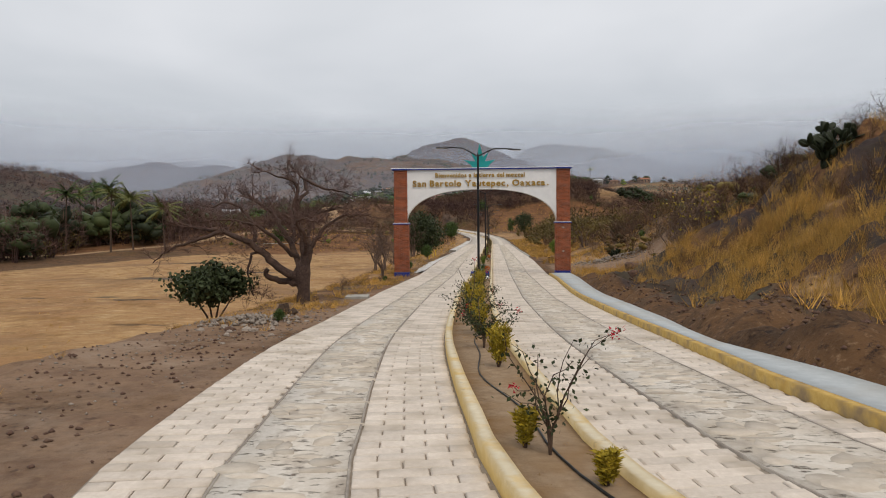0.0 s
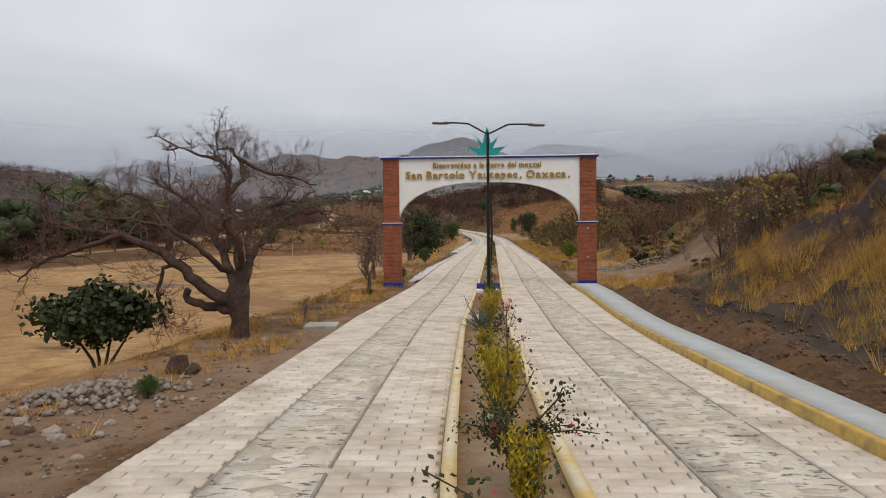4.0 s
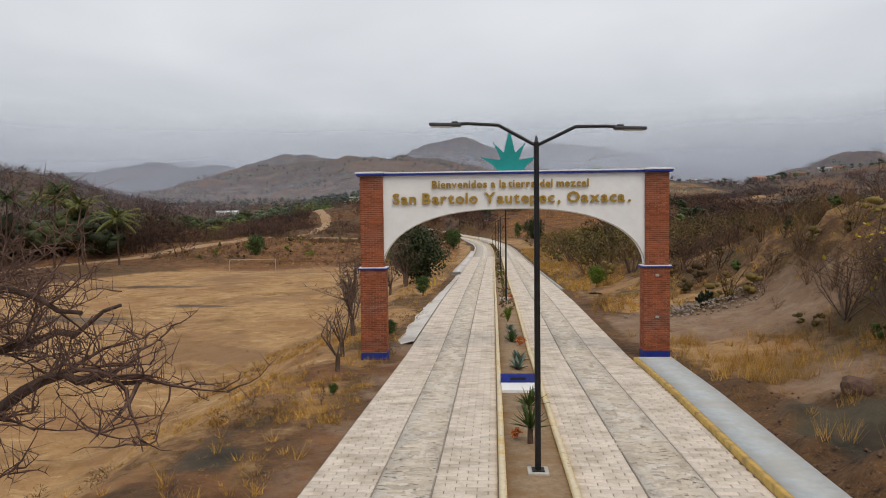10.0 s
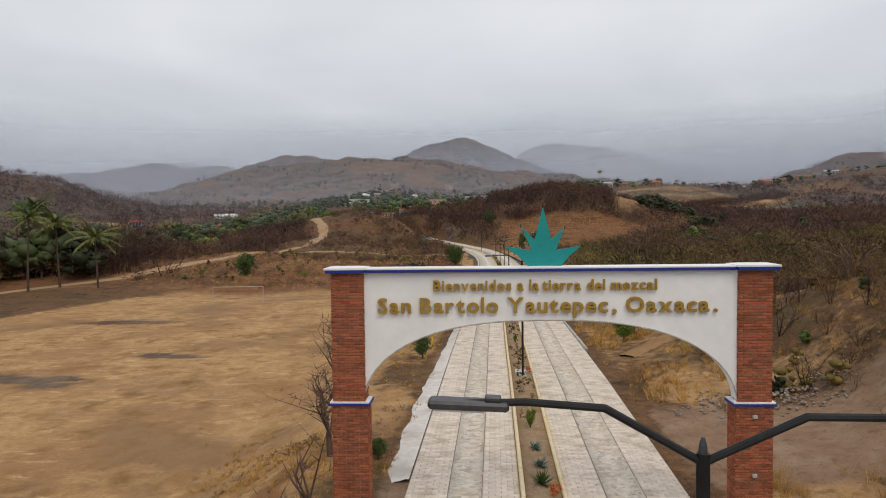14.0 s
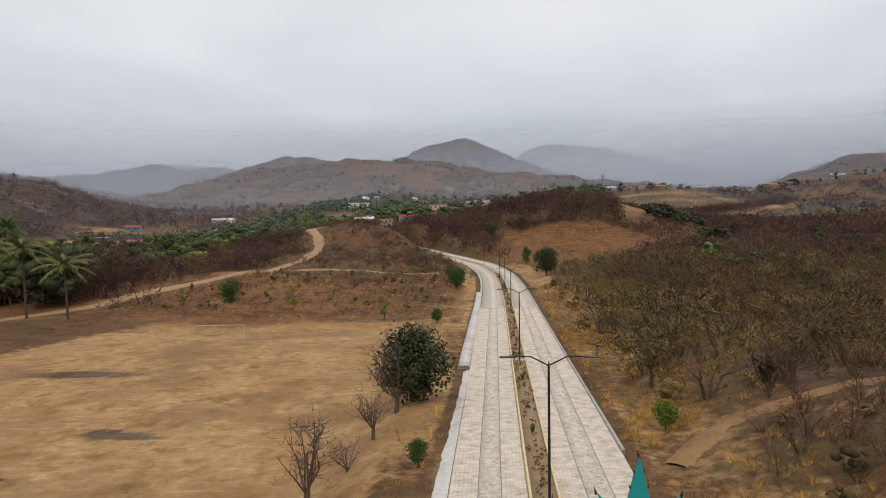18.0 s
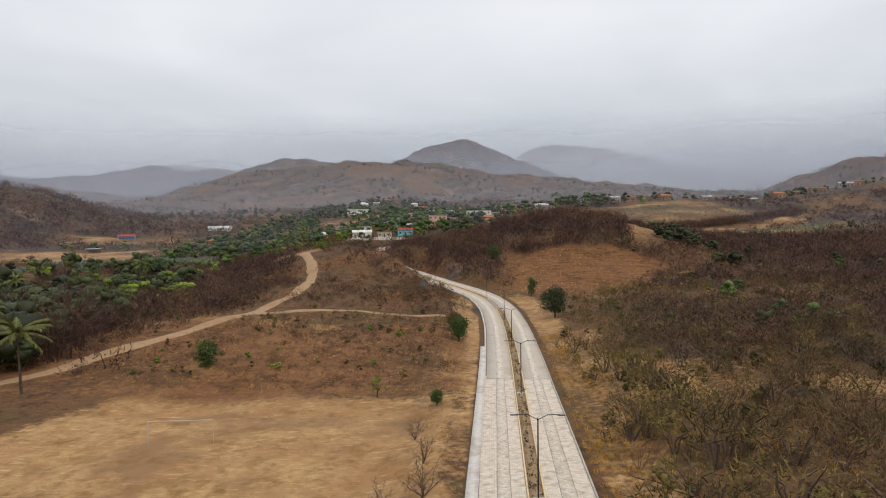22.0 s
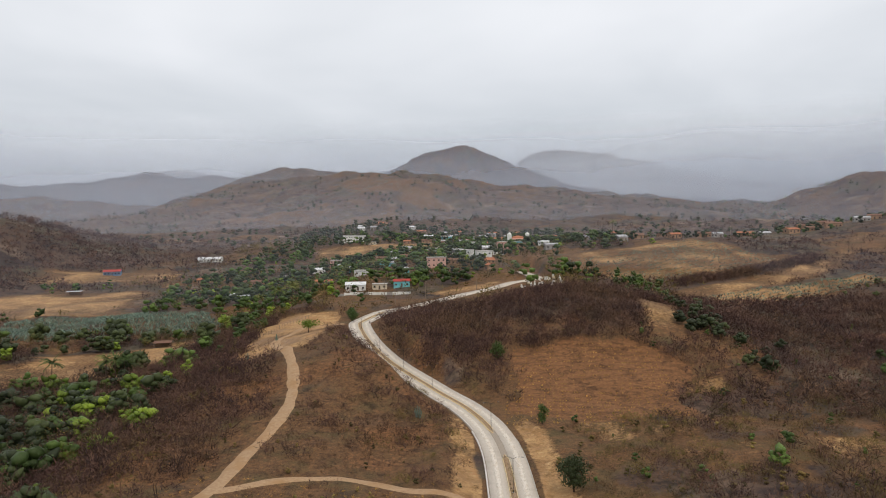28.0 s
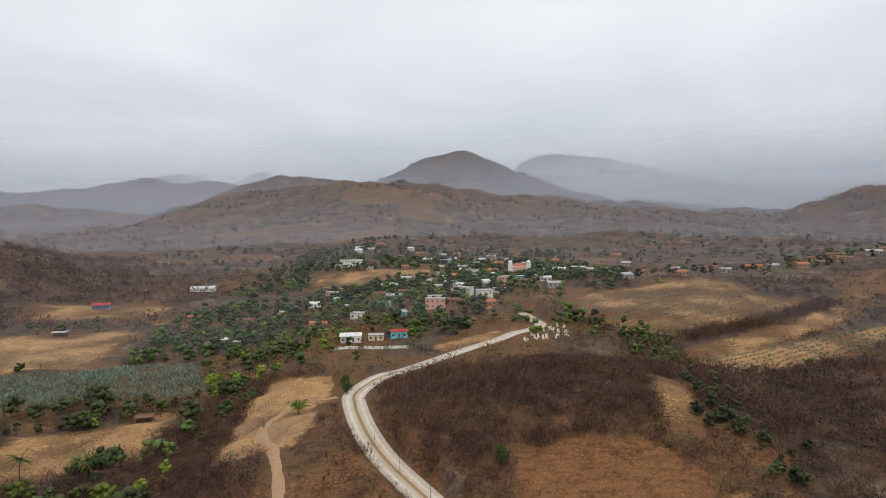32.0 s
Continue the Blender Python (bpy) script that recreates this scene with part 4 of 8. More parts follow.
# letters, each one raised off the panel
def letters(text, left, right_x, foot, cap, parent):
    size = cap / 0.69
    widths, x, bodies = [], 0.0, []
    for ch in text:
        if ch in " ~":
            x += (0.30 if ch == " " else 0.10) * size
            bodies.append(None)
            widths.append(x)
            continue
        cu = bpy.data.curves.new("letter", "FONT")
        cu.body, cu.size, cu.extrude, cu.offset, cu.resolution_u = ch, size, 0.035, size * 0.022, 3
        ob = bpy.data.objects.new("letter", cu)
        scene.collection.objects.link(ob)
        bpy.context.view_layer.update()
        me = bpy.data.meshes.new_from_object(ob.evaluated_get(bpy.context.evaluated_depsgraph_get()))
        bpy.data.objects.remove(ob)
        co = np.empty(len(me.vertices) * 3, np.float32)
        me.vertices.foreach_get("co", co)
        co = co.reshape(-1, 3)
        w = co[:, 0].max() - co[:, 0].min()
        co[:, 0] += x - co[:, 0].min()
        me.vertices.foreach_set("co", co.ravel())
        x += w + 0.085 * size
        bodies.append(me)
        widths.append(x)
    scale = (right_x - left) / (x - 0.085 * size)
    for ch, me in zip(text, bodies):
        if me is None:
            continue
        me.materials.append(GOLD)
        ob = new("letter", me)
        ob.parent = parent
        ob.matrix_local = Matrix.Translation((left, -0.2 - 0.055, foot)) @ Matrix.Diagonal((scale, 1, 1, 1)) @ Matrix.Rotation(radians(90), 4, "X")


letters("Bienvenidos a la~tierra del mezcal", -3.12, 2.9, 6.69, 0.285, arch)
letters("San Bartolo Yautepec~, Oaxaca~.", -4.66, 4.5, 6.09, 0.40, arch)

# the agave emblem on top
emblem_xz = [(-0.53, 7.33), (-0.78, 7.60), (-1.17, 7.87), (-0.42, 7.76), (-0.70, 8.42), (-0.33, 8.05), (-0.10, 8.95), (0.12, 8.05), (0.48, 8.37), (0.25, 7.76), (0.94, 7.87), (0.62, 7.60), (0.40, 7.33)]
bm = bmesh.new()
ff = [bm.verts.new((x, 0.08, z)) for x, z in emblem_xz]
fb = [bm.verts.new((x, 0.14, z)) for x, z in emblem_xz]
hub_f, hub_b = bm.verts.new((-0.09, 0.08, 7.62)), bm.verts.new((-0.09, 0.14, 7.62))
for i in range(len(ff)):
    j = (i + 1) % len(ff)
    bm.faces.new((ff[j], ff[i], fb[i], fb[j]))
    bm.faces.new((hub_f, ff[j], ff[i]))
    bm.faces.new((hub_b, fb[i], fb[j]))
bmesh.ops.recalc_face_normals(bm, faces=bm.faces)
emblem = part("agave_emblem", bm, TEAL, arch, "teal painted agave plant emblem")
for a, b in zip(emblem_xz[1:-2], emblem_xz[2:-1]):
    for u in (0.25, 0.5, 0.75, 1.0):
        x, z = a[0] + (b[0] - a[0]) * u, a[1] + (b[1] - a[1]) * u
        tip = (x, z) in emblem_xz and u == 1.0 and z > 7.8 and (x, z) not in ((-0.42, 7.76), (-0.33, 8.05), (0.12, 8.05), (0.25, 7.76))
        part("thorn", tube(bmesh.new(), [(x, 0.11, z - 0.03), (x + 0.03 * (1 if x > -0.1 else -1), 0.11, z + (0.08 if tip else 0.025))], [0.028 if tip else 0.02, 0.004], 4), BLACK, emblem)
for z in (1.6, 3.2):
    part("pier_lamp", box(bmesh.new(), 5.42, 5.54, -0.36, -0.295, z, z + 0.09, 0.006), METAL_WHITE, arch, "small white box lamp")

# ---- street lamps ----
lamp = thing("street_lamp", label="black steel double-arm street lamp in the median", category="street lamp", group="lamps along the median")
part("base_plate", box(bmesh.new(), -0.2, 0.2, -0.2, 0.2, -0.06, 0.03, 0.01), CONCRETE, lamp, "concrete footing")
part("flange", box(bmesh.new(), -0.12, 0.12, -0.12, 0.12, 0.03, 0.05, 0.004), BLACK, lamp)
part("pole", tube(bmesh.new(), [(0, 0, 0.04), (0, 0, 3.2), (0, 0, 6.28)], [0.062, 0.058, 0.05], 10), BLACK, lamp)
part("finial", tube(bmesh.new(), [(0, 0, 6.28), (0, 0, 6.34), (0, 0, 6.40)], [0.035, 0.03, 0.012], 8), LAMP_GREY, lamp)
for side in (-1, 1):
    arm = part("arm", tube(bmesh.new(), [(side * 0.02, 0, 6.22), (side * 0.72, 0, 6.58), (side * 1.30, 0, 6.60), (side * 1.75, 0, 6.57)], [0.032, 0.032, 0.03, 0.03], 8), BLACK, lamp)
    head = part("lamp_head", box(bmesh.new(), *sorted((side * 1.42, side * 2.02)), -0.09, 0.09, 6.535, 6.60, 0.02), LAMP_GREY, lamp, "flat grey lamp head")
    part("lens", box(bmesh.new(), *sorted((side * 1.60, side * 1.98)), -0.07, 0.07, 6.522, 6.536), LENS, head)
    part("bracket", box(bmesh.new(), *sorted((side * 1.48, side * 1.60)), -0.05, 0.05, 6.60, 6.635, 0.008), LAMP_GREY, head)
LAMP_Y = [-13.8, 18.5, 52.2, 85.4, 118, 150]
for n, y in enumerate(LAMP_Y):
    k = int(np.argmin(np.abs(MIDDLE[:, 1] - y)))
    m = pose(float(np.interp(y, MIDDLE[:180, 1], MIDDLE[:180, 0])) + 0.05, y, float(road_z(y)) + 0.12, 0, 0, -1.0)
    if n == 0:
        lamp.matrix_basis = m
    else:
        copy_thing(lamp, m)
for s_at in (186, 222, 240, 262, 300):
    k = int(np.argmin(np.abs(MIDDLE_S - (s_at + 75.5))))
    way = MIDDLE[k + 1] - MIDDLE[k]
    copy_thing(lamp, pose(*MIDDLE[k], MIDDLE_Z[k] + 0.12, 0, 0, math.degrees(math.atan2(way[1], way[0])) - 90))
for child in lamp.children:
    if child.name.split(".")[0] in ("arm", "lamp_head"):
        child.matrix_basis = Matrix.Translation((0, 0, 6.25)) @ Matrix.Rotation(radians(2.2), 4, "Y") @ Matrix.Translation((0, 0, -6.25))


# ---- plants: shapes ----
class Bag:
    """Gathers many small triangle shapes into one mesh."""

    def __init__(self):
        self.v, self.f, self.n, self.t = [], [], 0, []
        self.rng = np.random.default_rng(77)

    def add(self, v, f, tone=0.5):
        self.v.append(np.asarray(v, np.float32))
        self.t.append(np.full(len(v), tone, np.float32))
        self.f.append(np.asarray(f, np.int32) + self.n)
        self.n += len(v)

    def stamp(self, shape, place, size, turn, squash=1.0):
        v, f = shape
        c, s = math.cos(turn), math.sin(turn)
        w = np.empty_like(v)
        w[:, 0], w[:, 1], w[:, 2] = (v[:, 0] * c - v[:, 1] * s) * size, (v[:, 0] * s + v[:, 1] * c) * size, v[:, 2] * size * squash
        self.add(w + np.asarray(place, np.float32), f, self.rng.uniform())

    def arrays(self):
        return np.concatenate(self.v), np.concatenate(self.f)

    def make(self, name, material, parent=None, label="", category="", kind=""):
        v, f = self.arrays()
        return raw(name, v, f, material, parent, label, category, kind, tones=np.concatenate(self.t))


def limb(bag, p, q, r0, r1):
    """A three-sided tapering stick."""
    p, q = np.asarray(p, float), np.asarray(q, float)
    w = q - p
    w = w / (np.linalg.norm(w) + 1e-9)
    a = np.cross(w, (0.31, 0.83, 0.46))
    a /= np.linalg.norm(a) + 1e-9
    b = np.cross(w, a)
    ring = [a * math.cos(t) + b * math.sin(t) for t in (0, 2.094, 4.189)]
    v = [p + r * r0 for r in ring] + [q + r * r1 for r in ring]
    bag.add(v, [(0, 1, 4), (0, 4, 3), (1, 2, 5), (1, 5, 4), (2, 0, 3), (2, 3, 5)])


def spike(bag, p, q, w, rng):
    """A thin triangle from p to q."""
    p, q = np.asarray(p, float), np.asarray(q, float)
    a = np.cross(q - p, rng.normal(size=3))
    a *= w / (np.linalg.norm(a) + 1e-9)
    bag.add([p - a, p + a, q], [(0, 1, 2)])


def bare_shrub(seed, stems, subs, twigs, w, spread=0.55, trunk=0.0):
    """A leafless shrub about one unit high."""
    rng, bag = np.random.default_rng(seed), Bag()
    if trunk:
        limb(bag, (0, 0, -0.05), (0.02, 0.01, trunk), 0.045, 0.035)
    for _ in range(stems):
        a, o = rng.uniform(0, 6.283), rng.uniform(0.15, 1.0)
        foot = np.array([0.02 * math.cos(a), 0.02 * math.sin(a), trunk - 0.03])
        tip = np.array([math.cos(a) * spread * o, math.sin(a) * spread * o, trunk + (1 - trunk) * rng.uniform(0.65, 1.0) * (1 - 0.35 * o * o)])
        kink = foot + (tip - foot) * 0.5 + rng.normal(size=3) * 0.06
        limb(bag, foot, kink, w * 1.2, w * 0.8)
        limb(bag, kink, tip, w * 0.8, w * 0.25)
        for _ in range(subs):
            u = rng.uniform(0.2, 0.95)
            p = foot + (kink - foot) * (u * 2) if u < 0.5 else kink + (tip - kink) * (u * 2 - 1)
            q = p + (rng.normal(size=3) * (0.17, 0.17, 0.10) + (math.cos(a) * 0.06, math.sin(a) * 0.06, 0.15))
            spike(bag, p, q, w * 0.55, rng)
            for _ in range(twigs):
                s = p + (q - p) * rng.uniform(0.2, 1)
                spike(bag, s, s + rng.normal(size=3) * (0.075, 0.075, 0.05) + (0, 0, 0.06), w * 0.4, rng)
    return bag.arrays()


def crown(seed, clumps, leaves, size, trunk=0.35, wide=0.5, high=0.36):
    """Leaves of a crown about one unit high, in uneven rounded clumps with gaps."""
    rng, bag = np.random.default_rng(seed), Bag()
    for _ in range(clumps):
        d = rng.normal(size=3)
        d /= np.linalg.norm(d)
        c = np.array([d[0] * wide, d[1] * wide, trunk + high + d[2] * high * 0.85]) * (1, 1, 1)
        c[:2] *= rng.uniform(0.25, 0.85)
        r = rng.uniform(0.15, 0.26) * (wide + high) / 0.86
        for _ in range(leaves):
            o = rng.normal(size=3)
            o /= np.linalg.norm(o)
            o[2] = o[2] * 0.8 + 0.15
            p = c + o * r * rng.uniform(0.45, 1.0)
            n = o + rng.normal(size=3) * 0.5
            n /= np.linalg.norm(n)
            a = np.cross(n, rng.normal(size=3))
            a /= np.linalg.norm(a) + 1e-9
            b = np.cross(n, a)
            s = size * rng.uniform(0.6, 1.3)
            bag.add([p - a * s, p + b * s * 0.7, p + a * s, p - b * s * 0.7], [(0, 1, 2), (0, 2, 3)])
    return bag.arrays()


GOLD_R = (1 + 5 ** 0.5) / 2
ICO_V = np.array([(-1, GOLD_R, 0), (1, GOLD_R, 0), (-1, -GOLD_R, 0), (1, -GOLD_R, 0), (0, -1, GOLD_R), (0, 1, GOLD_R), (0, -1, -GOLD_R), (0, 1, -GOLD_R), (GOLD_R, 0, -1), (GOLD_R, 0, 1), (-GOLD_R, 0, -1), (-GOLD_R, 0, 1)]) / 1.902
ICO_F = [(0, 11, 5), (0, 5, 1), (0, 1, 7), (0, 7, 10), (0, 10, 11), (1, 5, 9), (5, 11, 4), (11, 10, 2), (10, 7, 6), (7, 1, 8), (3, 9, 4), (3, 4, 2), (3, 2, 6), (3, 6, 8), (3, 8, 9), (4, 9, 5), (2, 4, 11), (6, 2, 10), (8, 6, 7), (9, 8, 1)]


def full_crown(seed, clumps, leaves, size, trunk=0.16, wide=0.5, high=0.38):
    """A crown about one unit high: ragged leaf masses, with loose leaves round them."""
    rng, bag = np.random.default_rng(seed), Bag()
    for _ in range(clumps):
        d = rng.normal(size=3)
        d /= np.linalg.norm(d)
        c = np.array([d[0] * wide * 0.78, d[1] * wide * 0.78, trunk + high + d[2] * high * 0.72])
        c[:2] *= rng.uniform(0.35, 1.0)
        r = rng.uniform(0.13, 0.25) * (wide + high) / 0.88
        bag.add(c + ICO_V * (r * 0.82) * (1 + rng.normal(size=(12, 1)) * 0.26) * (1, 1, 0.8), ICO_F)
        for _ in range(leaves):
            o = rng.normal(size=3)
            o /= np.linalg.norm(o)
            p = c + o * r * rng.uniform(0.8, 1.2) * (1, 1, 0.8)
            n = o + rng.normal(size=3) * 0.6
            a = np.cross(n, rng.normal(size=3))
            a /= np.linalg.norm(a) + 1e-9
            b = np.cross(n / np.linalg.norm(n), a)
            q = size * rng.uniform(0.6, 1.3)
            bag.add([p - a * q, p + b * q * 0.7, p + a * q, p - b * q * 0.7], [(0, 1, 2), (0, 2, 3)])
    return bag.arrays()


def fuzz(seed, n, w, base=0.25, wide=0.55, high=0.7, long=0.15, lumps=7):
    """Fine upright twigs that fill an uneven dome one unit high."""
    rng, bag = np.random.default_rng(seed), Bag()
    knots = rng.normal(size=(lumps, 3)) * (0.55, 0.55, 0.25) + (0, 0, 0.45)
    for _ in range(n):
        k = knots[rng.integers(lumps)]
        o = rng.normal(size=3)
        o /= np.linalg.norm(o)
        q = k + o * rng.uniform(0.15, 0.55) * (1, 1, 0.75)
        l = math.hypot(q[0], q[1], q[2] * 0.8)
        q = q / max(1.0, l)
        p = np.array([q[0] * wide, q[1] * wide, base + max(q[2], -0.1) * high * 0.95])
        t = np.array([q[0] * 0.5, q[1] * 0.5, 0.55]) + rng.normal(size=3) * (0.5, 0.5, 0.4)
        spike(bag, p - t * long * 0.3, p + t * long, w, rng)
    return bag.arrays()


def boughs(seed, n, r, base=0.05, wide=0.5, top=0.85):
    """A few crooked stems one unit high."""
    rng, bag = np.random.default_rng(seed), Bag()
    for k in range(n):
        a = 6.283 * k / n + rng.uniform(-0.5, 0.5)
        o = rng.uniform(0.3, 1.0)
        f0 = np.array([0.03 * math.cos(a), 0.03 * math.sin(a), -0.04])
        m = np.array([math.cos(a) * wide * o * 0.35, math.sin(a) * wide * o * 0.35, base + top * 0.42]) + rng.normal(size=3) * 0.05
        q = np.array([math.cos(a) * wide * o, math.sin(a) * wide * o, base + top * rng.uniform(0.6, 0.9)])
        limb(bag, f0, m, r, r * 0.7)
        limb(bag, m, q, r * 0.7, r * 0.2)
    return bag.arrays()


def joined(*shapes):
    b = Bag()
    for v, f in shapes:
        b.add(v, f)
    return b.arrays()


def stems_of(seed, trunk=0.35, n=5, r=0.03, spread=0.36, top=0.8):
    """Trunk and limbs that carry a crown of one unit."""
    rng, bag = np.random.default_rng(seed), Bag()
    limb(bag, (0, 0, -0.06), (0.01, 0.02, trunk * 0.6), r * 1.3, r)
    limb(bag, (0.01, 0.02, trunk * 0.6), (0.03, 0.0, trunk), r, r * 0.8)
    for k in range(n):
        a = 6.283 * k / n + rng.uniform(-0.4, 0.4)
        q = np.array([math.cos(a) * spread * rng.uniform(0.5, 1), math.sin(a) * spread * rng.uniform(0.5, 1), trunk + (top - trunk) * rng.uniform(0.5, 1)])
        m = np.array([0.03, 0, trunk]) * 0.5 + q * 0.5 + rng.normal(size=3) * 0.04
        limb(bag, (0.03, 0, trunk * 0.9), m, r * 0.7, r * 0.45)
        limb(bag, m, q, r * 0.45, r * 0.15)
    return bag.arrays()


def rosette(seed, n, length, width, rise, droop=0.0):
    """Stiff pointed leaves from one root."""
    rng, bag = np.random.default_rng(seed), Bag()
    for k in range(n):
        a, e = 2.4 * k, rise[0] + (rise[1] - rise[0]) * rng.uniform(0, 1)
        d = np.array([math.cos(a) * math.cos(e), math.sin(a) * math.cos(e), math.sin(e)])
        s = np.array([-math.sin(a), math.cos(a), 0]) * width
        l = length * rng.uniform(0.75, 1.1)
        m, t = d * l * 0.55, d * l + (0, 0, -droop * l)
        up = np.array([0, 0, width * 0.4])
        bag.add([s * 0.6, -s * 0.6, m + s + up, m - s + up, t, m - up * 0.5], [(0, 2, 5), (0, 5, 1), (1, 5, 3), (2, 4, 5), (5, 4, 3)])
    return bag.arrays()


def tuft(seed, n, w, lean=0.45):
    rng, bag = np.random.default_rng(seed), Bag()
    for _ in range(n):
        a = rng.uniform(0, 6.283)
        p = np.array([rng.normal() * 0.12, rng.normal() * 0.12, -0.03])
        spike(bag, p, p + (math.cos(a) * lean * rng.uniform(0.2, 1), math.sin(a) * lean * rng.uniform(0.2, 1), rng.uniform(0.6, 1.0)), w, rng)
    return bag.arrays()


SHRUB_NEAR = [bare_shrub(10 + k, 8, 7, 3, 0.0085, 0.62) for k in range(6)]
SHRUB_MID = [joined(boughs(30 + k, 2, 0.015, 0.02, 0.5), fuzz(130 + k, 66, 0.016, 0.06, 0.66, 0.84, 0.17, 9)) for k in range(6)]
SHRUB_FAR = [fuzz(140 + k, 28, 0.040, 0.04, 0.75, 0.87, 0.20) for k in range(6)]
SHRUB_TALL = [joined(boughs(160 + k, 5, 0.012, 0.05, 0.45), fuzz(160 + k, 190, 0.0058, 0.16, 0.55, 0.82, 0.14, 9)) for k in range(5)]
THORN_STEMS = [boughs(150 + k, 5, 0.026, 0.08, 0.55, 0.7) for k in range(5)]
THORN_LEAF = [fuzz(150 + k, 270, 0.0105, 0.22, 0.74, 0.70, 0.11, 11) for k in range(5)]
CROWN_MID = [full_crown(60 + k, 15, 11, 0.042, 0.14) for k in range(6)]
CROWN_FAR = [full_crown(70 + k, 8, 3, 0.06, 0.08, 0.48, 0.38) for k in range(6)]
WEED = [crown(74 + k, 5, 6, 0.12, 0.08) for k in range(5)]
OLIVE_MID = [fuzz(80 + k, 150, 0.014, 0.16, 0.66, 0.75, 0.11, 9) for k in range(5)]
TUFTS = [tuft(90 + k, 20, 0.0075) for k in range(4)]
TUFTS_LOW = [tuft(190 + k, 16, 0.026, 0.8) for k in range(4)]
AGAVE_SMALL = [rosette(95 + k, 6, 1.0, 0.07, (0.35, 1.2)) for k in range(3)]
plants = np.random.default_rng(7)


def in_fields(x, y):
    m = np.zeros(x.shape)
    for spec in FIELDS:
        m = np.maximum(m, field_mask(x, y, spec, 1.5))
    return m


def free_of(x, y, road_gap=6.5):
    """Where scrub may stand: off the road, the tracks, the sports field and the crops."""
    d, _ = to_road(x, y)
    ok = (d > road_gap) & (in_fields(x, y) < 0.4)
    for line, gap in ((TRACK_A, 3.0), (TRACK_B, 2.4), (TRACK_C, 2.4)):
        ok &= near_line(x, y, line) > gap
    pitch = (x < -9) & (x > -64 - 0.25 * np.maximum(y - 20, 0)) & (y < 90 - 0.18 * (x + 30)) & (y > -60)
    return ok & ~pitch


def scatter(n, x0, x1, y0, y1, dense=None, gap=6.5):
    x, y = plants.uniform(x0, x1, n), plants.uniform(y0, y1, n)
    ok = free_of(x, y, gap)
    if dense is not None:
        ok &= plants.uniform(0, 1, n) < dense(x, y)
    x, y = x[ok], y[ok]
    return x, y, land(x, y)


def strew(bag, shapes, xyz, low, high, squash=(0.8, 1.1)):
    for x, y, z in zip(*xyz):
        bag.stamp(shapes[plants.integers(len(shapes))], (x, y, z - 0.05), plants.uniform(low, high), plants.uniform(0, 6.283), plants.uniform(*squash))


def woody(k):
    return lambda x, y: np.clip(woodland(x, y) * k, 0.04, 1)


def clump(k, a, b):
    return lambda x, y: smooth(a, b, wave(x + 17, y + 5, k) * 0.6 + wave(x - 8, y + 60, k * 0.37) * 0.4)


# ---- woods and scrub, joined by what they are ----
dry, purple, olive, green, bright, dark, stems_ = Bag(), Bag(), Bag(), Bag(), Bag(), Bag(), Bag()


def thorns(xyz, low, high, leaf_bag):
    """Thorn trees: dark crooked stems and a flat fuzzy crown."""
    for x, y, z in zip(*xyz):
        k, s, a, q = plants.integers(5), plants.uniform(low, high), plants.uniform(0, 6.283), plants.uniform(0.75, 1.0)
        stems_.stamp(THORN_STEMS[k], (x, y, z - 0.05), s, a, q)
        leaf_bag.stamp(THORN_LEAF[k], (x, y, z - 0.05), s, a, q)


# right of the road, past the arch
strew(dry, SHRUB_NEAR, scatter(330, 9, 75, 14, 80, clump(9, 0.15, 0.7), 7.8), 1.4, 3.2)
thorns(scatter(400, 11, 85, 24, 115, clump(11, 0.15, 0.6), 8.5), 2.4, 5.6, olive)
thorns(scatter(230, 12, 90, 24, 115, None, 8.5), 1.8, 4.6, dry)
strew(purple, SHRUB_NEAR, scatter(160, 14, 90, 24, 110, clump(8, 0.3, 0.6), 8.5), 1.6, 4.0)
strew(purple, SHRUB_MID, scatter(300, 24, 110, 45, 130, woody(1.0), 8), 2.0, 4.2)
strew(dry, SHRUB_MID, scatter(760, 12, 120, 95, 190, clump(10, 0.1, 0.6), 8), 1.2, 3.0)
strew(olive, OLIVE_MID, scatter(620, 16, 120, 62, 190, clump(8, 0.15, 0.55), 8), 1.6, 3.8)
strew(olive, OLIVE_MID, scatter(700, 15, 170, 90, 260, clump(9, 0.3, 0.65), 8), 1.8, 3.8)
strew(purple, SHRUB_MID, scatter(2500, 30, 190, 105, 300, woody(1.0), 8), 2.8, 5.4)
strew(dry, SHRUB_MID, scatter(900, 25, 170, 100, 260, None, 8), 1.4, 3.4)
strew(purple, SHRUB_FAR, scatter(4200, 60, 400, 180, 520, woody(1.0), 8), 3.2, 6.0)
strew(dry, SHRUB_FAR, scatter(700, 60, 330, 120, 480, clump(21, 0.3, 0.7), 8), 1.8, 3.6)
strew(green, CROWN_MID, scatter(200, 20, 220, 110, 380, clump(33, 0.5, 0.7), 8), 2.4, 4.8)
strew(bright, CROWN_MID, scatter(90, 12, 160, 40, 300, clump(23, 0.5, 0.8), 8), 1.0, 2.4)
strew(olive, CROWN_FAR, scatter(420, 10, 130, 30, 210, None, 8), 0.8, 2.2)
strew(green, CROWN_FAR, scatter(170, 10, 170, 40, 260, clump(12, 0.3, 0.6), 8), 0.9, 2.6)
strew(olive, CROWN_FAR, scatter(260, -75, -6, 95, 300, None, 7), 0.5, 1.6)
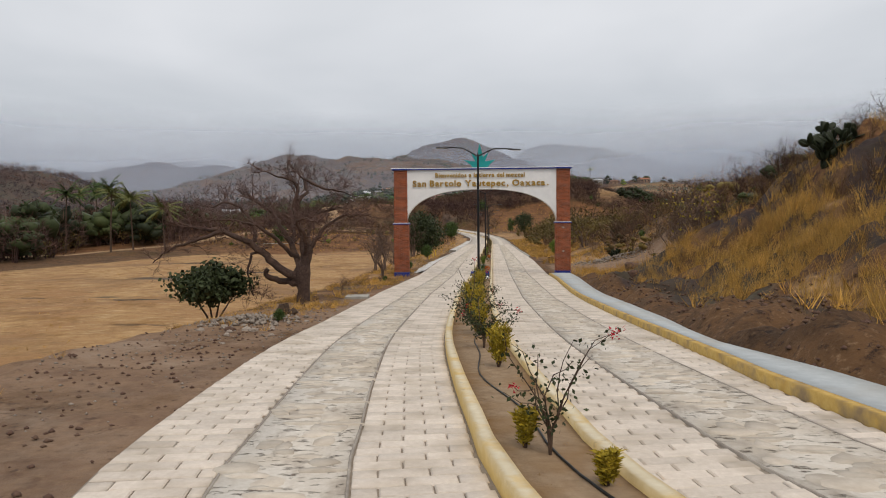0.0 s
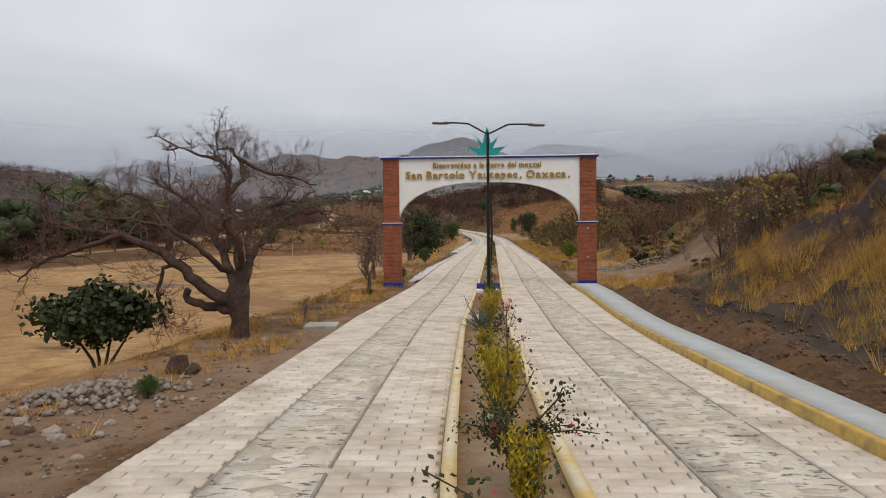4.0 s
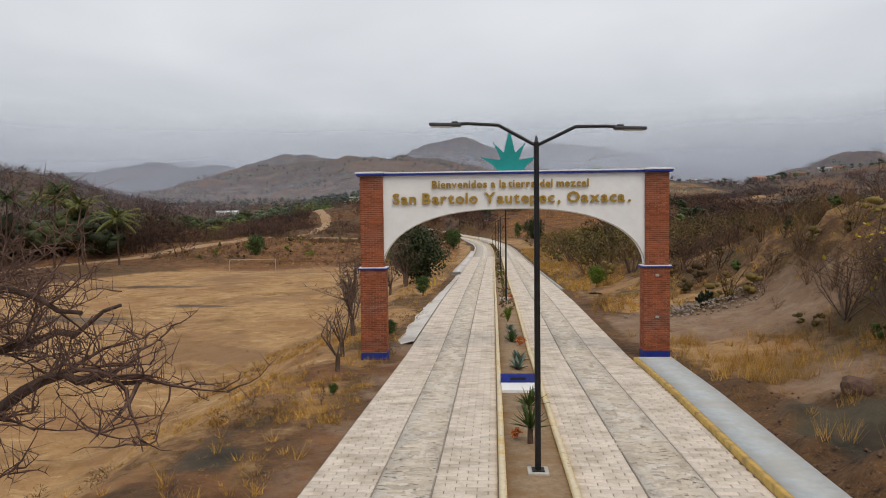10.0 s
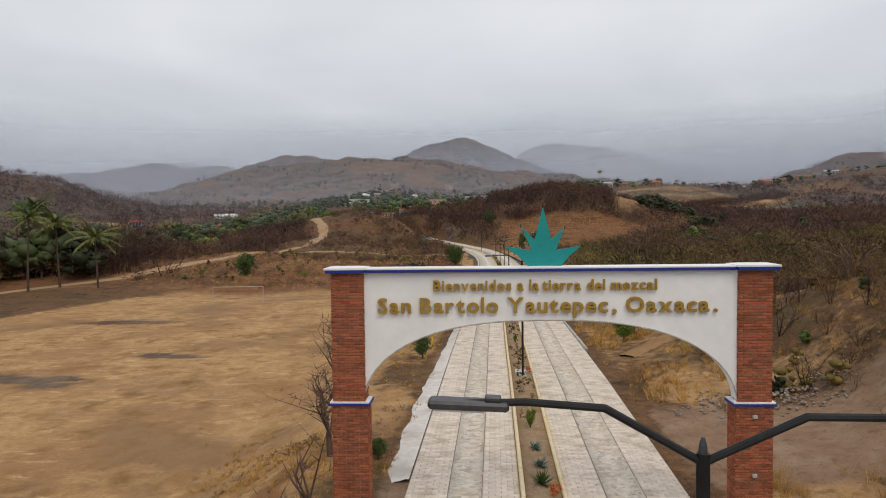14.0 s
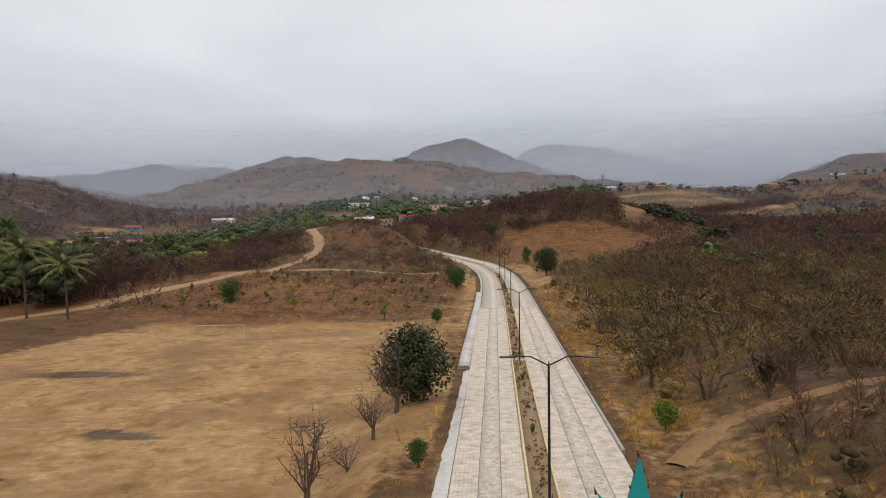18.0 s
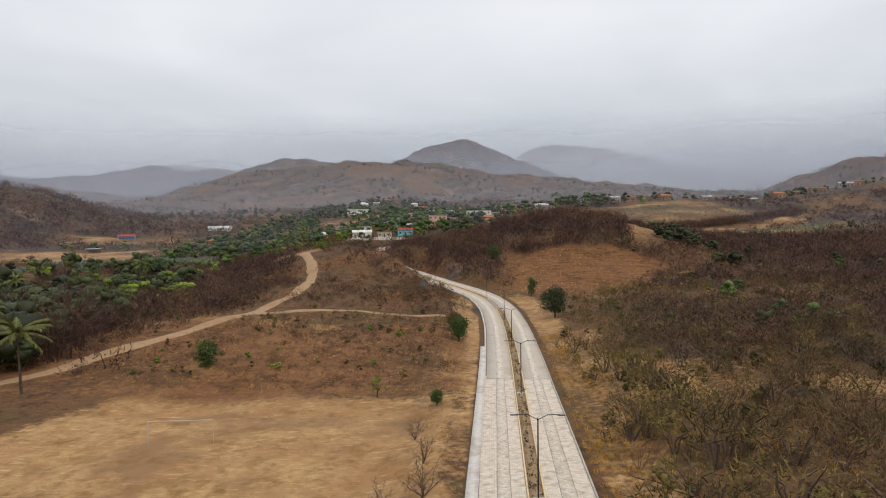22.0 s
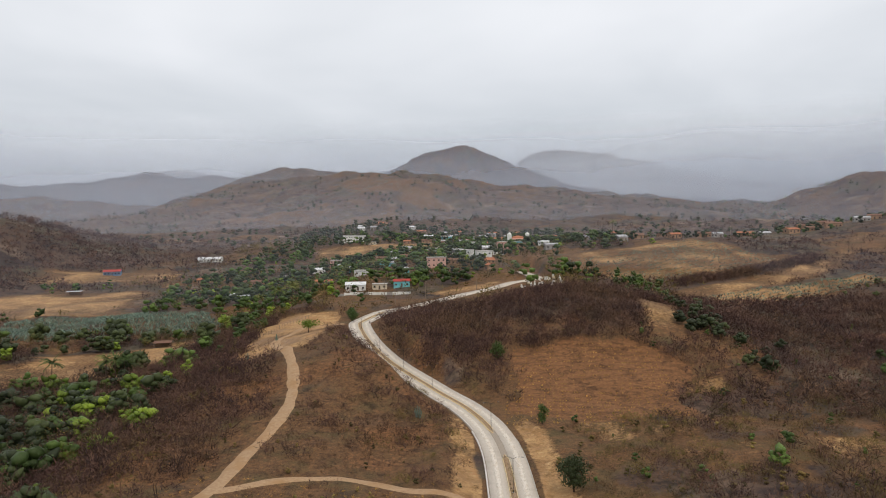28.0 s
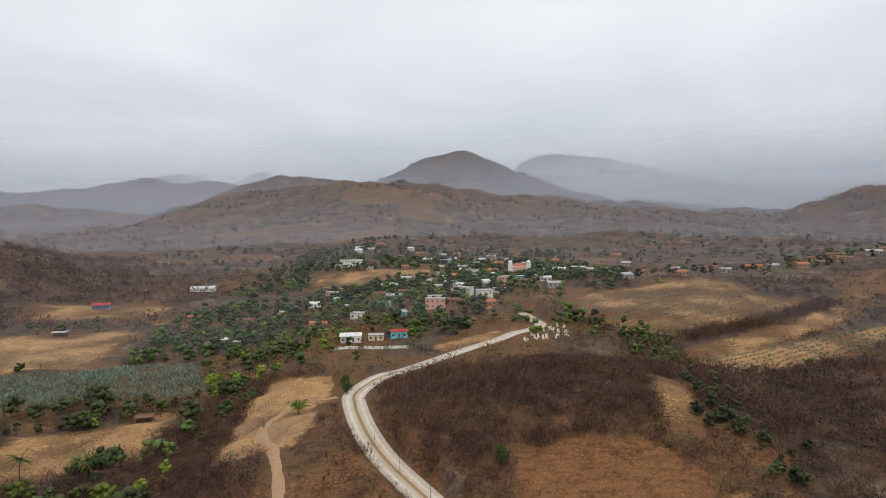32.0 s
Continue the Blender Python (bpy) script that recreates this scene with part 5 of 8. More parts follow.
for x, y, size_ in ((12.2, 46.5, 6.4), (17.5, 47.0, 6.0), (22.0, 44.0, 5.6), (15.5, 56.0, 6.6), (21.5, 55.5, 6.2), (27.5, 52.0, 6.0), (12.5, 66.0, 5.6)):
    xyz = np.array([x]), np.array([y]), land(np.array([x]), np.array([y]))
    thorns(xyz, size_, size_ * 1.05, olive)
# the wooded knoll past the ploughed field
knoll = lambda x, y: np.clip(1.6 * np.exp(-((x - 16) / 54) ** 4 - ((y - 285) / 62) ** 4), 0, 1)
strew(purple, SHRUB_MID, scatter(2900, -45, 85, 205, 350, knoll, 7), 3.6, 6.0)
strew(dry, SHRUB_MID, scatter(300, -45, 85, 205, 350, knoll, 7), 2.6, 4.8)
# between the road and the track
strew(dry, SHRUB_MID, scatter(900, -70, 0, 148, 300, clump(8, 0.1, 0.6), 6.5), 1.0, 2.6)
strew(purple, SHRUB_MID, scatter(1500, -75, -5, 150, 290, clump(12, 0.15, 0.55), 6.5), 1.4, 3.4)
strew(olive, OLIVE_MID, scatter(90, -30, 0, 150, 215, clump(6, 0.4, 0.7), 6.5), 2.0, 3.6)
strew(dark, CROWN_MID, scatter(120, -160, -88, 105, 205, None, 7), 4.0, 9.0)
strew(purple, SHRUB_TALL, scatter(190, -150, -76, 105, 260, None, 7), 4.0, 8.0)
strew(bright, CROWN_MID, scatter(40, -150, -88, 130, 240, None, 7), 3.0, 6.0)
strew(purple, SHRUB_MID, scatter(1500, -112, -73, 120, 340, None, 7), 2.6, 5.2)
strew(purple, SHRUB_MID, scatter(2300, 80, 240, 165, 350, clump(14, 0.0, 0.4), 8), 3.2, 6.0)
strew(green, CROWN_MID, scatter(34, -125, -88, 105, 215, None, 7), 4.0, 8.0)
strew(bright, CROWN_MID, scatter(30, -115, -84, 105, 200, None, 7), 4.0, 7.0)
# the bank behind the sports field
strew(dry, SHRUB_MID, scatter(1000, -75, -6, 92, 145, None, 6.5), 0.4, 1.6)
strew(purple, SHRUB_MID, scatter(700, -75, -6, 96, 200, None, 6.5), 0.5, 1.7)
strew(bright, CROWN_MID, scatter(22, -70, -6, 92, 140, None, 7), 0.5, 1.4)
# the valley on the left
strew(purple, SHRUB_MID, scatter(2000, -190, -58, 60, 330, woody(1.0), 7), 3.2, 6.4)
strew(dry, SHRUB_MID, scatter(420, -190, -58, 40, 330, clump(11, 0.3, 0.7), 7), 2.6, 5.0)
strew(purple, SHRUB_MID, scatter(620, -110, -74, 205, 330, None, 7), 2.6, 4.4)
strew(dark, CROWN_MID, scatter(400, -230, -92, 70, 330, clump(21, 0.3, 0.55), 7), 3.5, 10.0)
strew(olive, OLIVE_MID, scatter(300, -220, -72, 90, 380, None, 7), 3.5, 7.0)
strew(green, CROWN_MID, scatter(260, -240, -92, 90, 400, clump(17, 0.4, 0.6), 7), 3.0, 8.0)
strew(bright, CROWN_MID, scatter(240, -190, -90, 110, 400, clump(14, 0.45, 0.65), 7), 3.5, 6.5)
strew(purple, SHRUB_TALL, scatter(430, -130, -66, -30, 130, None, 7), 6.5, 11.5)
strew(dry, SHRUB_TALL, scatter(130, -130, -66, -30, 130, None, 7), 4.0, 9.0)
strew(purple, SHRUB_FAR, scatter(800, -420, -130, -30, 160, None, 7), 5.0, 9.0)
strew(dark, CROWN_MID, scatter(460, -150, -70, -30, 135, None, 7), 5.0, 11.0)
strew(bright, CROWN_MID, scatter(30, -130, -68, 40, 140, None, 7), 3.0, 6.0)
strew(olive, OLIVE_MID, scatter(240, -170, -64, -30, 200, None, 7), 3.5, 6.5)
strew(purple, SHRUB_FAR, scatter(2000, -620, -180, 120, 420, woody(1.0), 7), 3.5, 6.0)
hillside = lambda x, y: np.clip(1.6 * np.exp(-((x + 440) / 150) ** 2 - ((y - 590) / 190) ** 2), 0, 1)
strew(purple, SHRUB_FAR, scatter(5200, -700, -200, 330, 900, hillside, 7), 6.0, 10.5)
strew(dry, SHRUB_FAR, scatter(700, -300, -60, 330, 560, clump(15, 0.25, 0.55), 7), 2.5, 5.0)
strew(green, CROWN_FAR, scatter(260, -320, -60, 330, 560, clump(19, 0.3, 0.6), 7), 4.0, 8.0)
strew(bright, CROWN_FAR, scatter(110, -300, -60, 330, 560, clump(19, 0.3, 0.6), 7), 3.5, 7.0)
# among and behind the village
strew(green, CROWN_FAR, scatter(800, -210, 100, 395, 800, clump(23, 0.15, 0.5), 8), 5.0, 10.5)
strew(dark, CROWN_FAR, scatter(1000, -220, 110, 410, 900, clump(31, 0.1, 0.5), 8), 5.0, 10.5)
strew(olive, SHRUB_FAR, scatter(1700, -260, 110, 330, 850, None, 8), 3.5, 7.5)
strew(bright, CROWN_FAR, scatter(150, -200, 120, 390, 750, None, 8), 3.5, 6.5)
strew(purple, SHRUB_FAR, scatter(900, -300, 320, 430, 1000, None, 8), 3.0, 6.0)
crest = lambda x, y: np.exp(-((y - 560 - 0.35 * (x - 145)) / 30) ** 2)
strew(dark, CROWN_FAR, scatter(330, 80, 420, 480, 720, crest, 8), 4.0, 8.5)
strew(green, CROWN_FAR, scatter(170, 80, 420, 480, 720, crest, 8), 3.5, 7.0)
# trees along the gully behind the ploughed field, and the hedge above it
for cx, cy, n_, r_ in ((79, 395, 16, 7), (77, 365, 14, 6), (76, 333, 16, 7), (75, 290, 12, 5), (75, 250, 16, 6), (80, 235, 8, 5)):
    x, y = plants.normal(cx, r_, n_), plants.normal(cy, r_ * 1.6, n_)
    strew(dark if cy < 300 else green, CROWN_MID, (x, y, land(x, y)), 2.5, 6.0)
x = plants.uniform(100, 205, 420)
y = 408 + 0.62 * (x - 130) + plants.normal(0, 4, 420)
strew(purple, SHRUB_MID, (x, y, land(x, y)), 3.0, 6.0)
# far hills
far_woods = clump(60, 0.2, 0.5)
strew(purple, SHRUB_FAR, scatter(1800, -900, 500, 800, 1700, far_woods, 8), 6.0, 12.0)
strew(dark, CROWN_FAR, scatter(2300, -900, 700, 760, 1800, clump(50, 0.3, 0.6), 8), 4.5, 10.0)
strew(purple, SHRUB_FAR, scatter(1000, 430, 1000, 500, 1500, None, 8), 5.0, 11.0)
# the near bank on the right and its ridge
strew(dry, SHRUB_NEAR, scatter(170, 13, 60, -60, 14, clump(6, 0.05, 0.6), 9), 1.2, 3.0)
strew(dry, SHRUB_NEAR, scatter(150, 16, 62, -34, 30, None, 9), 1.8, 3.4)
strew(olive, SHRUB_NEAR, scatter(120, 16, 60, -30, 26, None, 9), 1.8, 3.4)
strew(olive, CROWN_MID, scatter(40, 16, 50, -16, 30, None, 9), 1.0, 2.2)
strew(purple, SHRUB_NEAR, scatter(330, 14, 60, -60, 30, None, 9), 1.6, 3.4)
strew(dry, SHRUB_NEAR, scatter(300, 11.5, 30, -45, 0, clump(4, 0.1, 0.5), 9), 0.7, 2.0)
strew(purple, SHRUB_NEAR, scatter(160, 11.5, 24, -45, -6, None, 9), 0.8, 2.0)
strew(dark, CROWN_MID, scatter(14, 14, 40, -45, 0, None, 9), 1.2, 2.6)
strew(green, CROWN_MID, scatter(14, 12, 30, -10, 20, None, 9), 0.6, 1.4)
strew(dry, SHRUB_NEAR, scatter(230, 12.5, 42, -4, 32, None, 9), 0.9, 2.2)
strew(olive, CROWN_FAR, scatter(120, 12, 42, -6, 32, None, 9), 0.6, 1.6)
for bag, mat_, name, label in ((stems_, TWIG, "thorn_stems", "crooked dark stems of thorn trees"), (dry, DRY, "dry_scrub", "leafless brown thorn scrub on the slopes"), (purple, PURPLE, "bare_wood", "dense leafless purple-brown dry-season wood"),
                               (olive, OLIVE, "olive_scrub", "thin olive-brown scrub trees in half leaf"), (green, LEAF, "green_trees", "leafy green trees of valley and village"),
                               (bright, LEAF_BRIGHT, "bright_green_trees", "bright green fresh-leaved trees and bushes"), (dark, LEAF_DARK, "dark_green_trees", "dark green broad-leaved trees")):
    bag.make(name, mat_, None, label, "woodland", "stuff")

# straw tufts
straw = Bag()
golden = lambda x, y: np.clip(1.2 * np.exp(-((x - 10.2) / 1.5) ** 2) * smooth(0.40, 0.58, wave(x, y, 2.6)) * (1 - smooth(-15, -10, y)) * (0.12 + 0.88 * smooth(-29, -24, y)) + 0.30 * smooth(0.55, 0.75, wave(x + 3, y, 1.3)) * smooth(6.2, 7.5, x) + 0.015, 0, 1)
strew(straw, TUFTS, scatter(30000, 5.6, 20, -46, 4, golden, 5.3), 0.25, 0.95)
strew(straw, TUFTS_LOW, scatter(2500, 5.5, 34, -60, 16, lambda x, y: smooth(0.35, 0.7, wave(x, y, 4.1)), 5.5), 0.2, 0.6)
strew(straw, TUFTS_LOW, scatter(2600, 6.5, 30, 12, 100, lambda x, y: 0.2 + 0.8 * wave(x, y, 5.0), 5.6), 0.25, 0.7)
strew(straw, TUFTS_LOW, scatter(900, -9, -4.5, -22, 90, None, 5.0), 0.15, 0.45)
x, y = plants.uniform(-12, -5.2, 3600), plants.uniform(-40, 8, 3600)
keep = plants.uniform(0, 1, 3600) < smooth(0.35, 0.7, wave(x, y, 1.6))
strew(straw, TUFTS_LOW, (x[keep], y[keep], land(x[keep], y[keep])), 0.08, 0.26)
strew(straw, TUFTS_LOW, scatter(5200, 5.3, 15, 13, 130, lambda x, y: (1 - smooth(8.5, 13, x - road_x(y))) * (0.25 + 0.75 * smooth(0.35, 0.6, wave(x, y, 2.2))), 5.2), 0.25, 0.75)
strew(straw, TUFTS_LOW, scatter(2400, -60, -5, 88, 150, None, 5.6), 0.2, 0.6)
x, y = plants.uniform(-45, -8, 2600), plants.uniform(-50, 60, 2600)
keep = plants.uniform(0, 1, 2600) < smooth(0.5, 0.85, wave(x, y, 3.3))
strew(straw, TUFTS_LOW, (x[keep], y[keep], land(x[keep], y[keep])), 0.10, 0.28)
x, y = plants.uniform(-14, -4.9, 7000), plants.uniform(-38, 14, 7000)
keep = plants.uniform(0, 1, 7000) < 1.2 * smooth(0.40, 0.62, wave(x + 8, y, 1.1)) * smooth(-32, -19, y + 0.5 * (x + 6))
strew(straw, TUFTS_LOW, (x[keep], y[keep], land(x[keep], y[keep])), 0.12, 0.36)
brush = Bag()
keep = plants.uniform(0, 1, 7000) < 0.16 * smooth(0.5, 0.75, wave(x - 18, y, 1.4)) * smooth(-30, -16, y)
strew(brush, SHRUB_MID, (x[keep], y[keep], land(x[keep], y[keep])), 0.2, 0.6)
brush.make("dead_brush", DRY, None, "low dead brown brush on the verge", "brush", "stuff")
straw.make("straw_grass", STRAW, None, "tufts of dry straw-yellow grass", "grass", "stuff")


# rows of agave
def crop_rows(spec, gap, size, name, material, skip=0.0):
    cx, cy, hx, hy, turn, _ = spec
    a = radians(turn)
    u, v = np.meshgrid(np.arange(-hx + 2, hx - 1, gap), np.arange(-hy + 2, hy - 1, gap * 2.1))
    u, v = u.ravel() + plants.normal(0, 0.25, u.size), v.ravel() + plants.normal(0, 0.3, v.size)
    x, y = cx + u * math.cos(a) - v * math.sin(a), cy + u * math.sin(a) + v * math.cos(a)
    ok = (plants.uniform(0, 1, x.size) > skip) & (field_mask(x, y, spec) > 0.5)
    bag = Bag()
    strew(bag, AGAVE_SMALL, (x[ok], y[ok], land(x[ok], y[ok])), size * 0.7, size * 1.15, (0.8, 1.0))
    bag.make(name, material, None, "rows of blue-green agave plants in dry soil", "crop", "stuff")


for spec, gap, size, skip in ((FIELDS[3], 1.5, 2.3, 0.03), (FIELDS[5], 2.3, 1.6, 0.2), (FIELDS[7], 1.9, 2.0, 0.15), (FIELDS[12], 2.2, 1.3, 0.3), (FIELDS[13], 4.0, 2.4, 0.1)):
    crop_rows(spec, gap, size, "agave_rows", AGAVE_FAR, skip)
# stubble in the ploughed field
stub = Bag()
spec = FIELDS[0]
for r in np.arange(-25, 26, 2.4):
    for c_ in np.arange(-22, 22, 0.8):
        if plants.uniform() < 0.55:
            a = radians(spec[4])
            x, y = spec[0] + c_ * math.cos(a) - r * math.sin(a), spec[1] + c_ * math.sin(a) + r * math.cos(a)
            stub.stamp(TUFTS_LOW[plants.integers(4)], (x, y, float(height(x, y)) - 0.05), plants.uniform(0.4, 0.75), plants.uniform(0, 6))
stub.make("stubble_rows", STRAW, None, "rows of pale maize stubble in red soil", "crop", "stuff")


# ---- tracks ----
def draped(line, half, name, label, lift=0.06, material=None):
    """A strip of bare earth laid on the ground, with uneven edges."""
    t = np.gradient(line, axis=0)
    t /= np.linalg.norm(t, axis=1)[:, None]
    right = np.stack([t[:, 1], -t[:, 0]], 1)
    offs = np.array([-1.0, -0.55, 0.0, 0.55, 1.0])
    v = []
    for i, p in enumerate(line):
        w = half * (1 + 0.12 * math.sin(i * 0.37) + 0.08 * math.sin(i * 1.1))
        q = p + right[i] * (offs * w)[:, None]
        z = land(q[:, 0], q[:, 1]) + lift + np.array([-0.16, 0, 0.05, 0, -0.16])
        v += [(q[k, 0], q[k, 1], z[k]) for k in range(5)]
    f = [(i * 5 + k, i * 5 + k + 1, i * 5 + k + 6, i * 5 + k + 5) for i in range(len(line) - 1) for k in range(4)]
    return raw(name, v, f, material or TRACK, None, label, "track", "structure", True)


draped(TRACK_A, 1.55, "dirt_track", "pale rutted earth track winding uphill", 0.16)
draped(TRACK_B, 1.15, "dirt_track", "pale earth side track joining the road", 0.18)
draped(TRACK_C, 0.75, "dirt_track", "brown earth path into the scrub", 0.08, PATH_EARTH)

# ---- low cloud, and sheets that paint aerial haze, before the far hills ----
def haze_cloud_material(name, alpha, tint, k0, k1, east=None):
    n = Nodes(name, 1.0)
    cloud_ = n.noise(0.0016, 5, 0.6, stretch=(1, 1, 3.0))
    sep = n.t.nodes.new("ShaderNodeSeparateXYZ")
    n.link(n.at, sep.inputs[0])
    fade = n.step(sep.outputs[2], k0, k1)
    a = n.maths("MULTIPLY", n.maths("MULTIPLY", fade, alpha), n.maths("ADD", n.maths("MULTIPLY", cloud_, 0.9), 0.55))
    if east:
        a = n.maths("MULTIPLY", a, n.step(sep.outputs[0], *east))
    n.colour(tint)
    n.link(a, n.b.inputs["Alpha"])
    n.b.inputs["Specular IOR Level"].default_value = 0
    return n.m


def haze_cloud_sheet(dist, z0, z1, half, material, name, label):
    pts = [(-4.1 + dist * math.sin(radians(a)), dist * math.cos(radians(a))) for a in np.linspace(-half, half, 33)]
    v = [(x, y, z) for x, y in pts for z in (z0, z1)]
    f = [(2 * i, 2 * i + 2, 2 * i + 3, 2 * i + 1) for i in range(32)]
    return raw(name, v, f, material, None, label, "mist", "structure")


# added see-through sheets: their blue-grey tint paints aerial haze over what lies behind
haze_cloud_sheet(450, -40, 90, 52, haze_cloud_material("haze_village", 0.055, (0.46, 0.54, 0.68), 85, 20), "haze_sheet", "faint painted haze sheet before the village")
haze_cloud_sheet(800, -60, 120, 52, haze_cloud_material("haze_first", 0.10, (0.50, 0.53, 0.63), 115, 30), "haze_sheet", "faint painted haze sheet over the village")
haze_cloud_sheet(1150, -60, 190, 52, haze_cloud_material("haze_near", 0.26, (0.50, 0.53, 0.63), 180, 50), "haze_sheet", "thin grey painted haze sheet before the hills")
haze_cloud_sheet(1950, -60, 290, 52, haze_cloud_material("haze_mid", 0.27, (0.46, 0.54, 0.69), 280, 100), "haze_sheet", "thin grey painted haze sheet before the foothills")
haze_cloud_sheet(2750, -60, 420, 52, haze_cloud_material("haze_far", 0.40, (0.52, 0.61, 0.77), 430, 200), "haze_sheet", "grey-blue painted haze sheet before the mountains")
haze_cloud_sheet(3480, 60, 640, 40, haze_cloud_material("cloud_on_range", 0.40, (0.93, 0.96, 1.0), 560, 340, (150, 800)), "cloud_bank", "low cloud lying on the eastern range")
haze_cloud_sheet(3560, -60, 560, 52, haze_cloud_material("haze_last", 0.66, (0.74, 0.80, 0.89), 560, 300), "haze_sheet", "thick pale painted haze sheet on the far range")

# ---- single trees ----
def leafy_tree(x, y, size, seed, name="broadleaf_tree", label="green leafy tree", material=None, wide=1.0, shapes=None, bark=None):
    t = thing(name, at(x, y), label, "tree")
    v, f = stems_of(seed, 0.32, 6, 0.03)
    raw("trunk", v * size, f, bark or BARK, t)
    v, f = shapes or crown(seed + 500, 80, 40, 0.030, 0.2, 0.5 * wide, 0.4)
    raw("crown", v * size, f, material or LEAF, t)
    t.rotation_euler[2] = seed * 1.3
    return t


def bare_tree(x, y, size, seed, name="bare_tree", label="slender leafless tree", stems=8, spread=0.5, trunk=0.25, w=0.011, material=None, subs=8, twig_n=5):
    t = thing(name, at(x, y), label, "tree")
    b = Bag()
    rng = np.random.default_rng(seed)
    limb(b, (0, 0, -0.06), (0.02, 0, trunk), w * 3.2, w * 2.2)
    raw("trunk", b.arrays()[0] * size, b.arrays()[1], material or BARK, t)
    v, f = bare_shrub(seed, stems, subs, twig_n, w, spread, trunk)
    raw("branch_net", v * size, f, material or TWIG, t)
    t.rotation_euler[2] = seed * 0.9
    return t


# the old tree beside the road: trunk, heavy limbs and a net of bare branches
old = thing("old_bare_tree", at(-7.0, -20.9), "old gnarled leafless tree with spreading limbs on the bank", "tree")
rng = np.random.default_rng(3)
bm = bmesh.new()
tube(bm, [(0.02, 0, -0.25), (0.0, 0, 0.15), (0.01, 0.01, 0.5), (-0.03, 0, 0.8), (-0.04, 0.02, 1.1), (0.02, 0.02, 1.4), (0.05, 0.02, 1.65)], [0.30, 0.23, 0.21, 0.27, 0.31, 0.25, 0.14], 14)
for v in bm.verts:
    v.co += Vector(rng.normal(size=3)) * 0.02
part("trunk", bm, OLD_BARK, old, "thick furrowed brown trunk", True)
BIG_BOUGHS = [
    (0.18, [(-0.15, 0, 0.9), (-0.72, -0.1, 1.27), (-1.09, -0.15, 1.51), (-1.47, -0.2, 1.95), (-1.9, -0.25, 2.25), (-2.4, -0.3, 2.5), (-2.97, -0.3, 2.77), (-3.7, -0.2, 2.82), (-4.4, -0.1, 2.98), (-5.2, 0, 3.1)]),
    (0.08, [(-2.97, -0.3, 2.77), (-3.4, -0.6, 2.6), (-3.9, -0.8, 2.4), (-4.75, -0.9, 2.1), (-5.4, -0.9, 1.6)]),
    (0.09, [(-1.9, -0.25, 2.25), (-1.75, -0.1, 2.7), (-2.15, 0.1, 3.4), (-2.97, 0.2, 3.85), (-3.6, 0.3, 3.65), (-4.2, 0.3, 3.8)]),
    (0.15, [(0, 0, 0.72), (-0.75, 0.12, 0.8), (-1.25, 0.2, 0.9), (-1.53, 0.2, 1.1), (-1.42, 0.18, 1.27)]),
    (0.06, [(-1.47, -0.2, 1.95), (-1.82, -0.3, 1.9), (-2.0, -0.35, 1.35), (-1.95, -0.4, 0.8), (-1.8, -0.4, 0.3)]),
    (0.15, [(-0.1, 0.03, 1.03), (-0.25, 0.15, 1.6), (-0.5, 0.35, 2.15), (-0.93, 0.55, 2.75), (-1.3, 0.7, 3.35), (-1.75, 0.8, 3.75), (-2.3, 0.8, 4.0), (-2.8, 0.9, 4.35)]),
    (0.17, [(0, 0, 1.1), (0.08, -0.05, 1.75), (0.05, -0.1, 2.4), (-0.1, -0.15, 3.05), (-0.28, -0.2, 3.75), (-0.1, -0.2, 4.25), (-0.2, -0.25, 4.55), (-0.6, -0.3, 4.78), (-1.0, -0.3, 4.85), (-1.4, -0.35, 5.0)]),
    (0.08, [(-0.28, -0.2, 3.75), (0.13, -0.1, 4.05), (0.23, 0, 4.35), (0.05, 0.1, 4.72), (-0.16, 0.1, 4.97), (-0.5, 0.1, 5.0), (-0.52, 0.1, 5.45)]),
    (0.06, [(0.05, 0.1, 4.72), (0.45, 0.0, 4.53), (0.86, -0.1, 4.35), (1.6, -0.2, 4.2), (2.2, -0.2, 4.0)]),
    (0.13, [(0.1, 0, 1.1), (0.26, 0.1, 1.85), (0.45, 0.2, 2.4), (0.95, 0.3, 2.9), (1.6, 0.4, 3.3), (2.4, 0.4, 3.25)]),
    (0.10, [(0.26, 0.1, 1.85), (0.15, 0.5, 2.9), (0.55, 0.8, 3.4), (1.2, 1.0, 3.6), (1.85, 1.1, 3.9)]),
    (0.10, [(0.08, -0.05, 1.75), (0.3, -0.6, 2.4), (0.1, -1.2, 3.0), (0.6, -1.7, 3.2), (1.1, -2.1, 3.0)]),
    (0.10, [(-0.5, 0.35, 2.15), (-0.6, 1.0, 2.7), (-0.9, 1.7, 3.2), (-1.6, 2.2, 3.5), (-2.2, 2.6, 3.6)]),
    (0.09, [(-0.25, 0.15, 1.6), (-0.8, -0.6, 2.4), (-1.5, -1.3, 3.0), (-2.3, -1.8, 3.2), (-3.1, -2.1, 3.1)]),
]
twigs = Bag()


def bough(points, r0, r1, depth):
    p = np.array(points, float)
    n = len(p)
    b = bmesh.new()
    tube(b, [tuple(q) for q in p], list(np.linspace(r0, r1, n)), 8 if depth == 0 else 5)
    return b, p


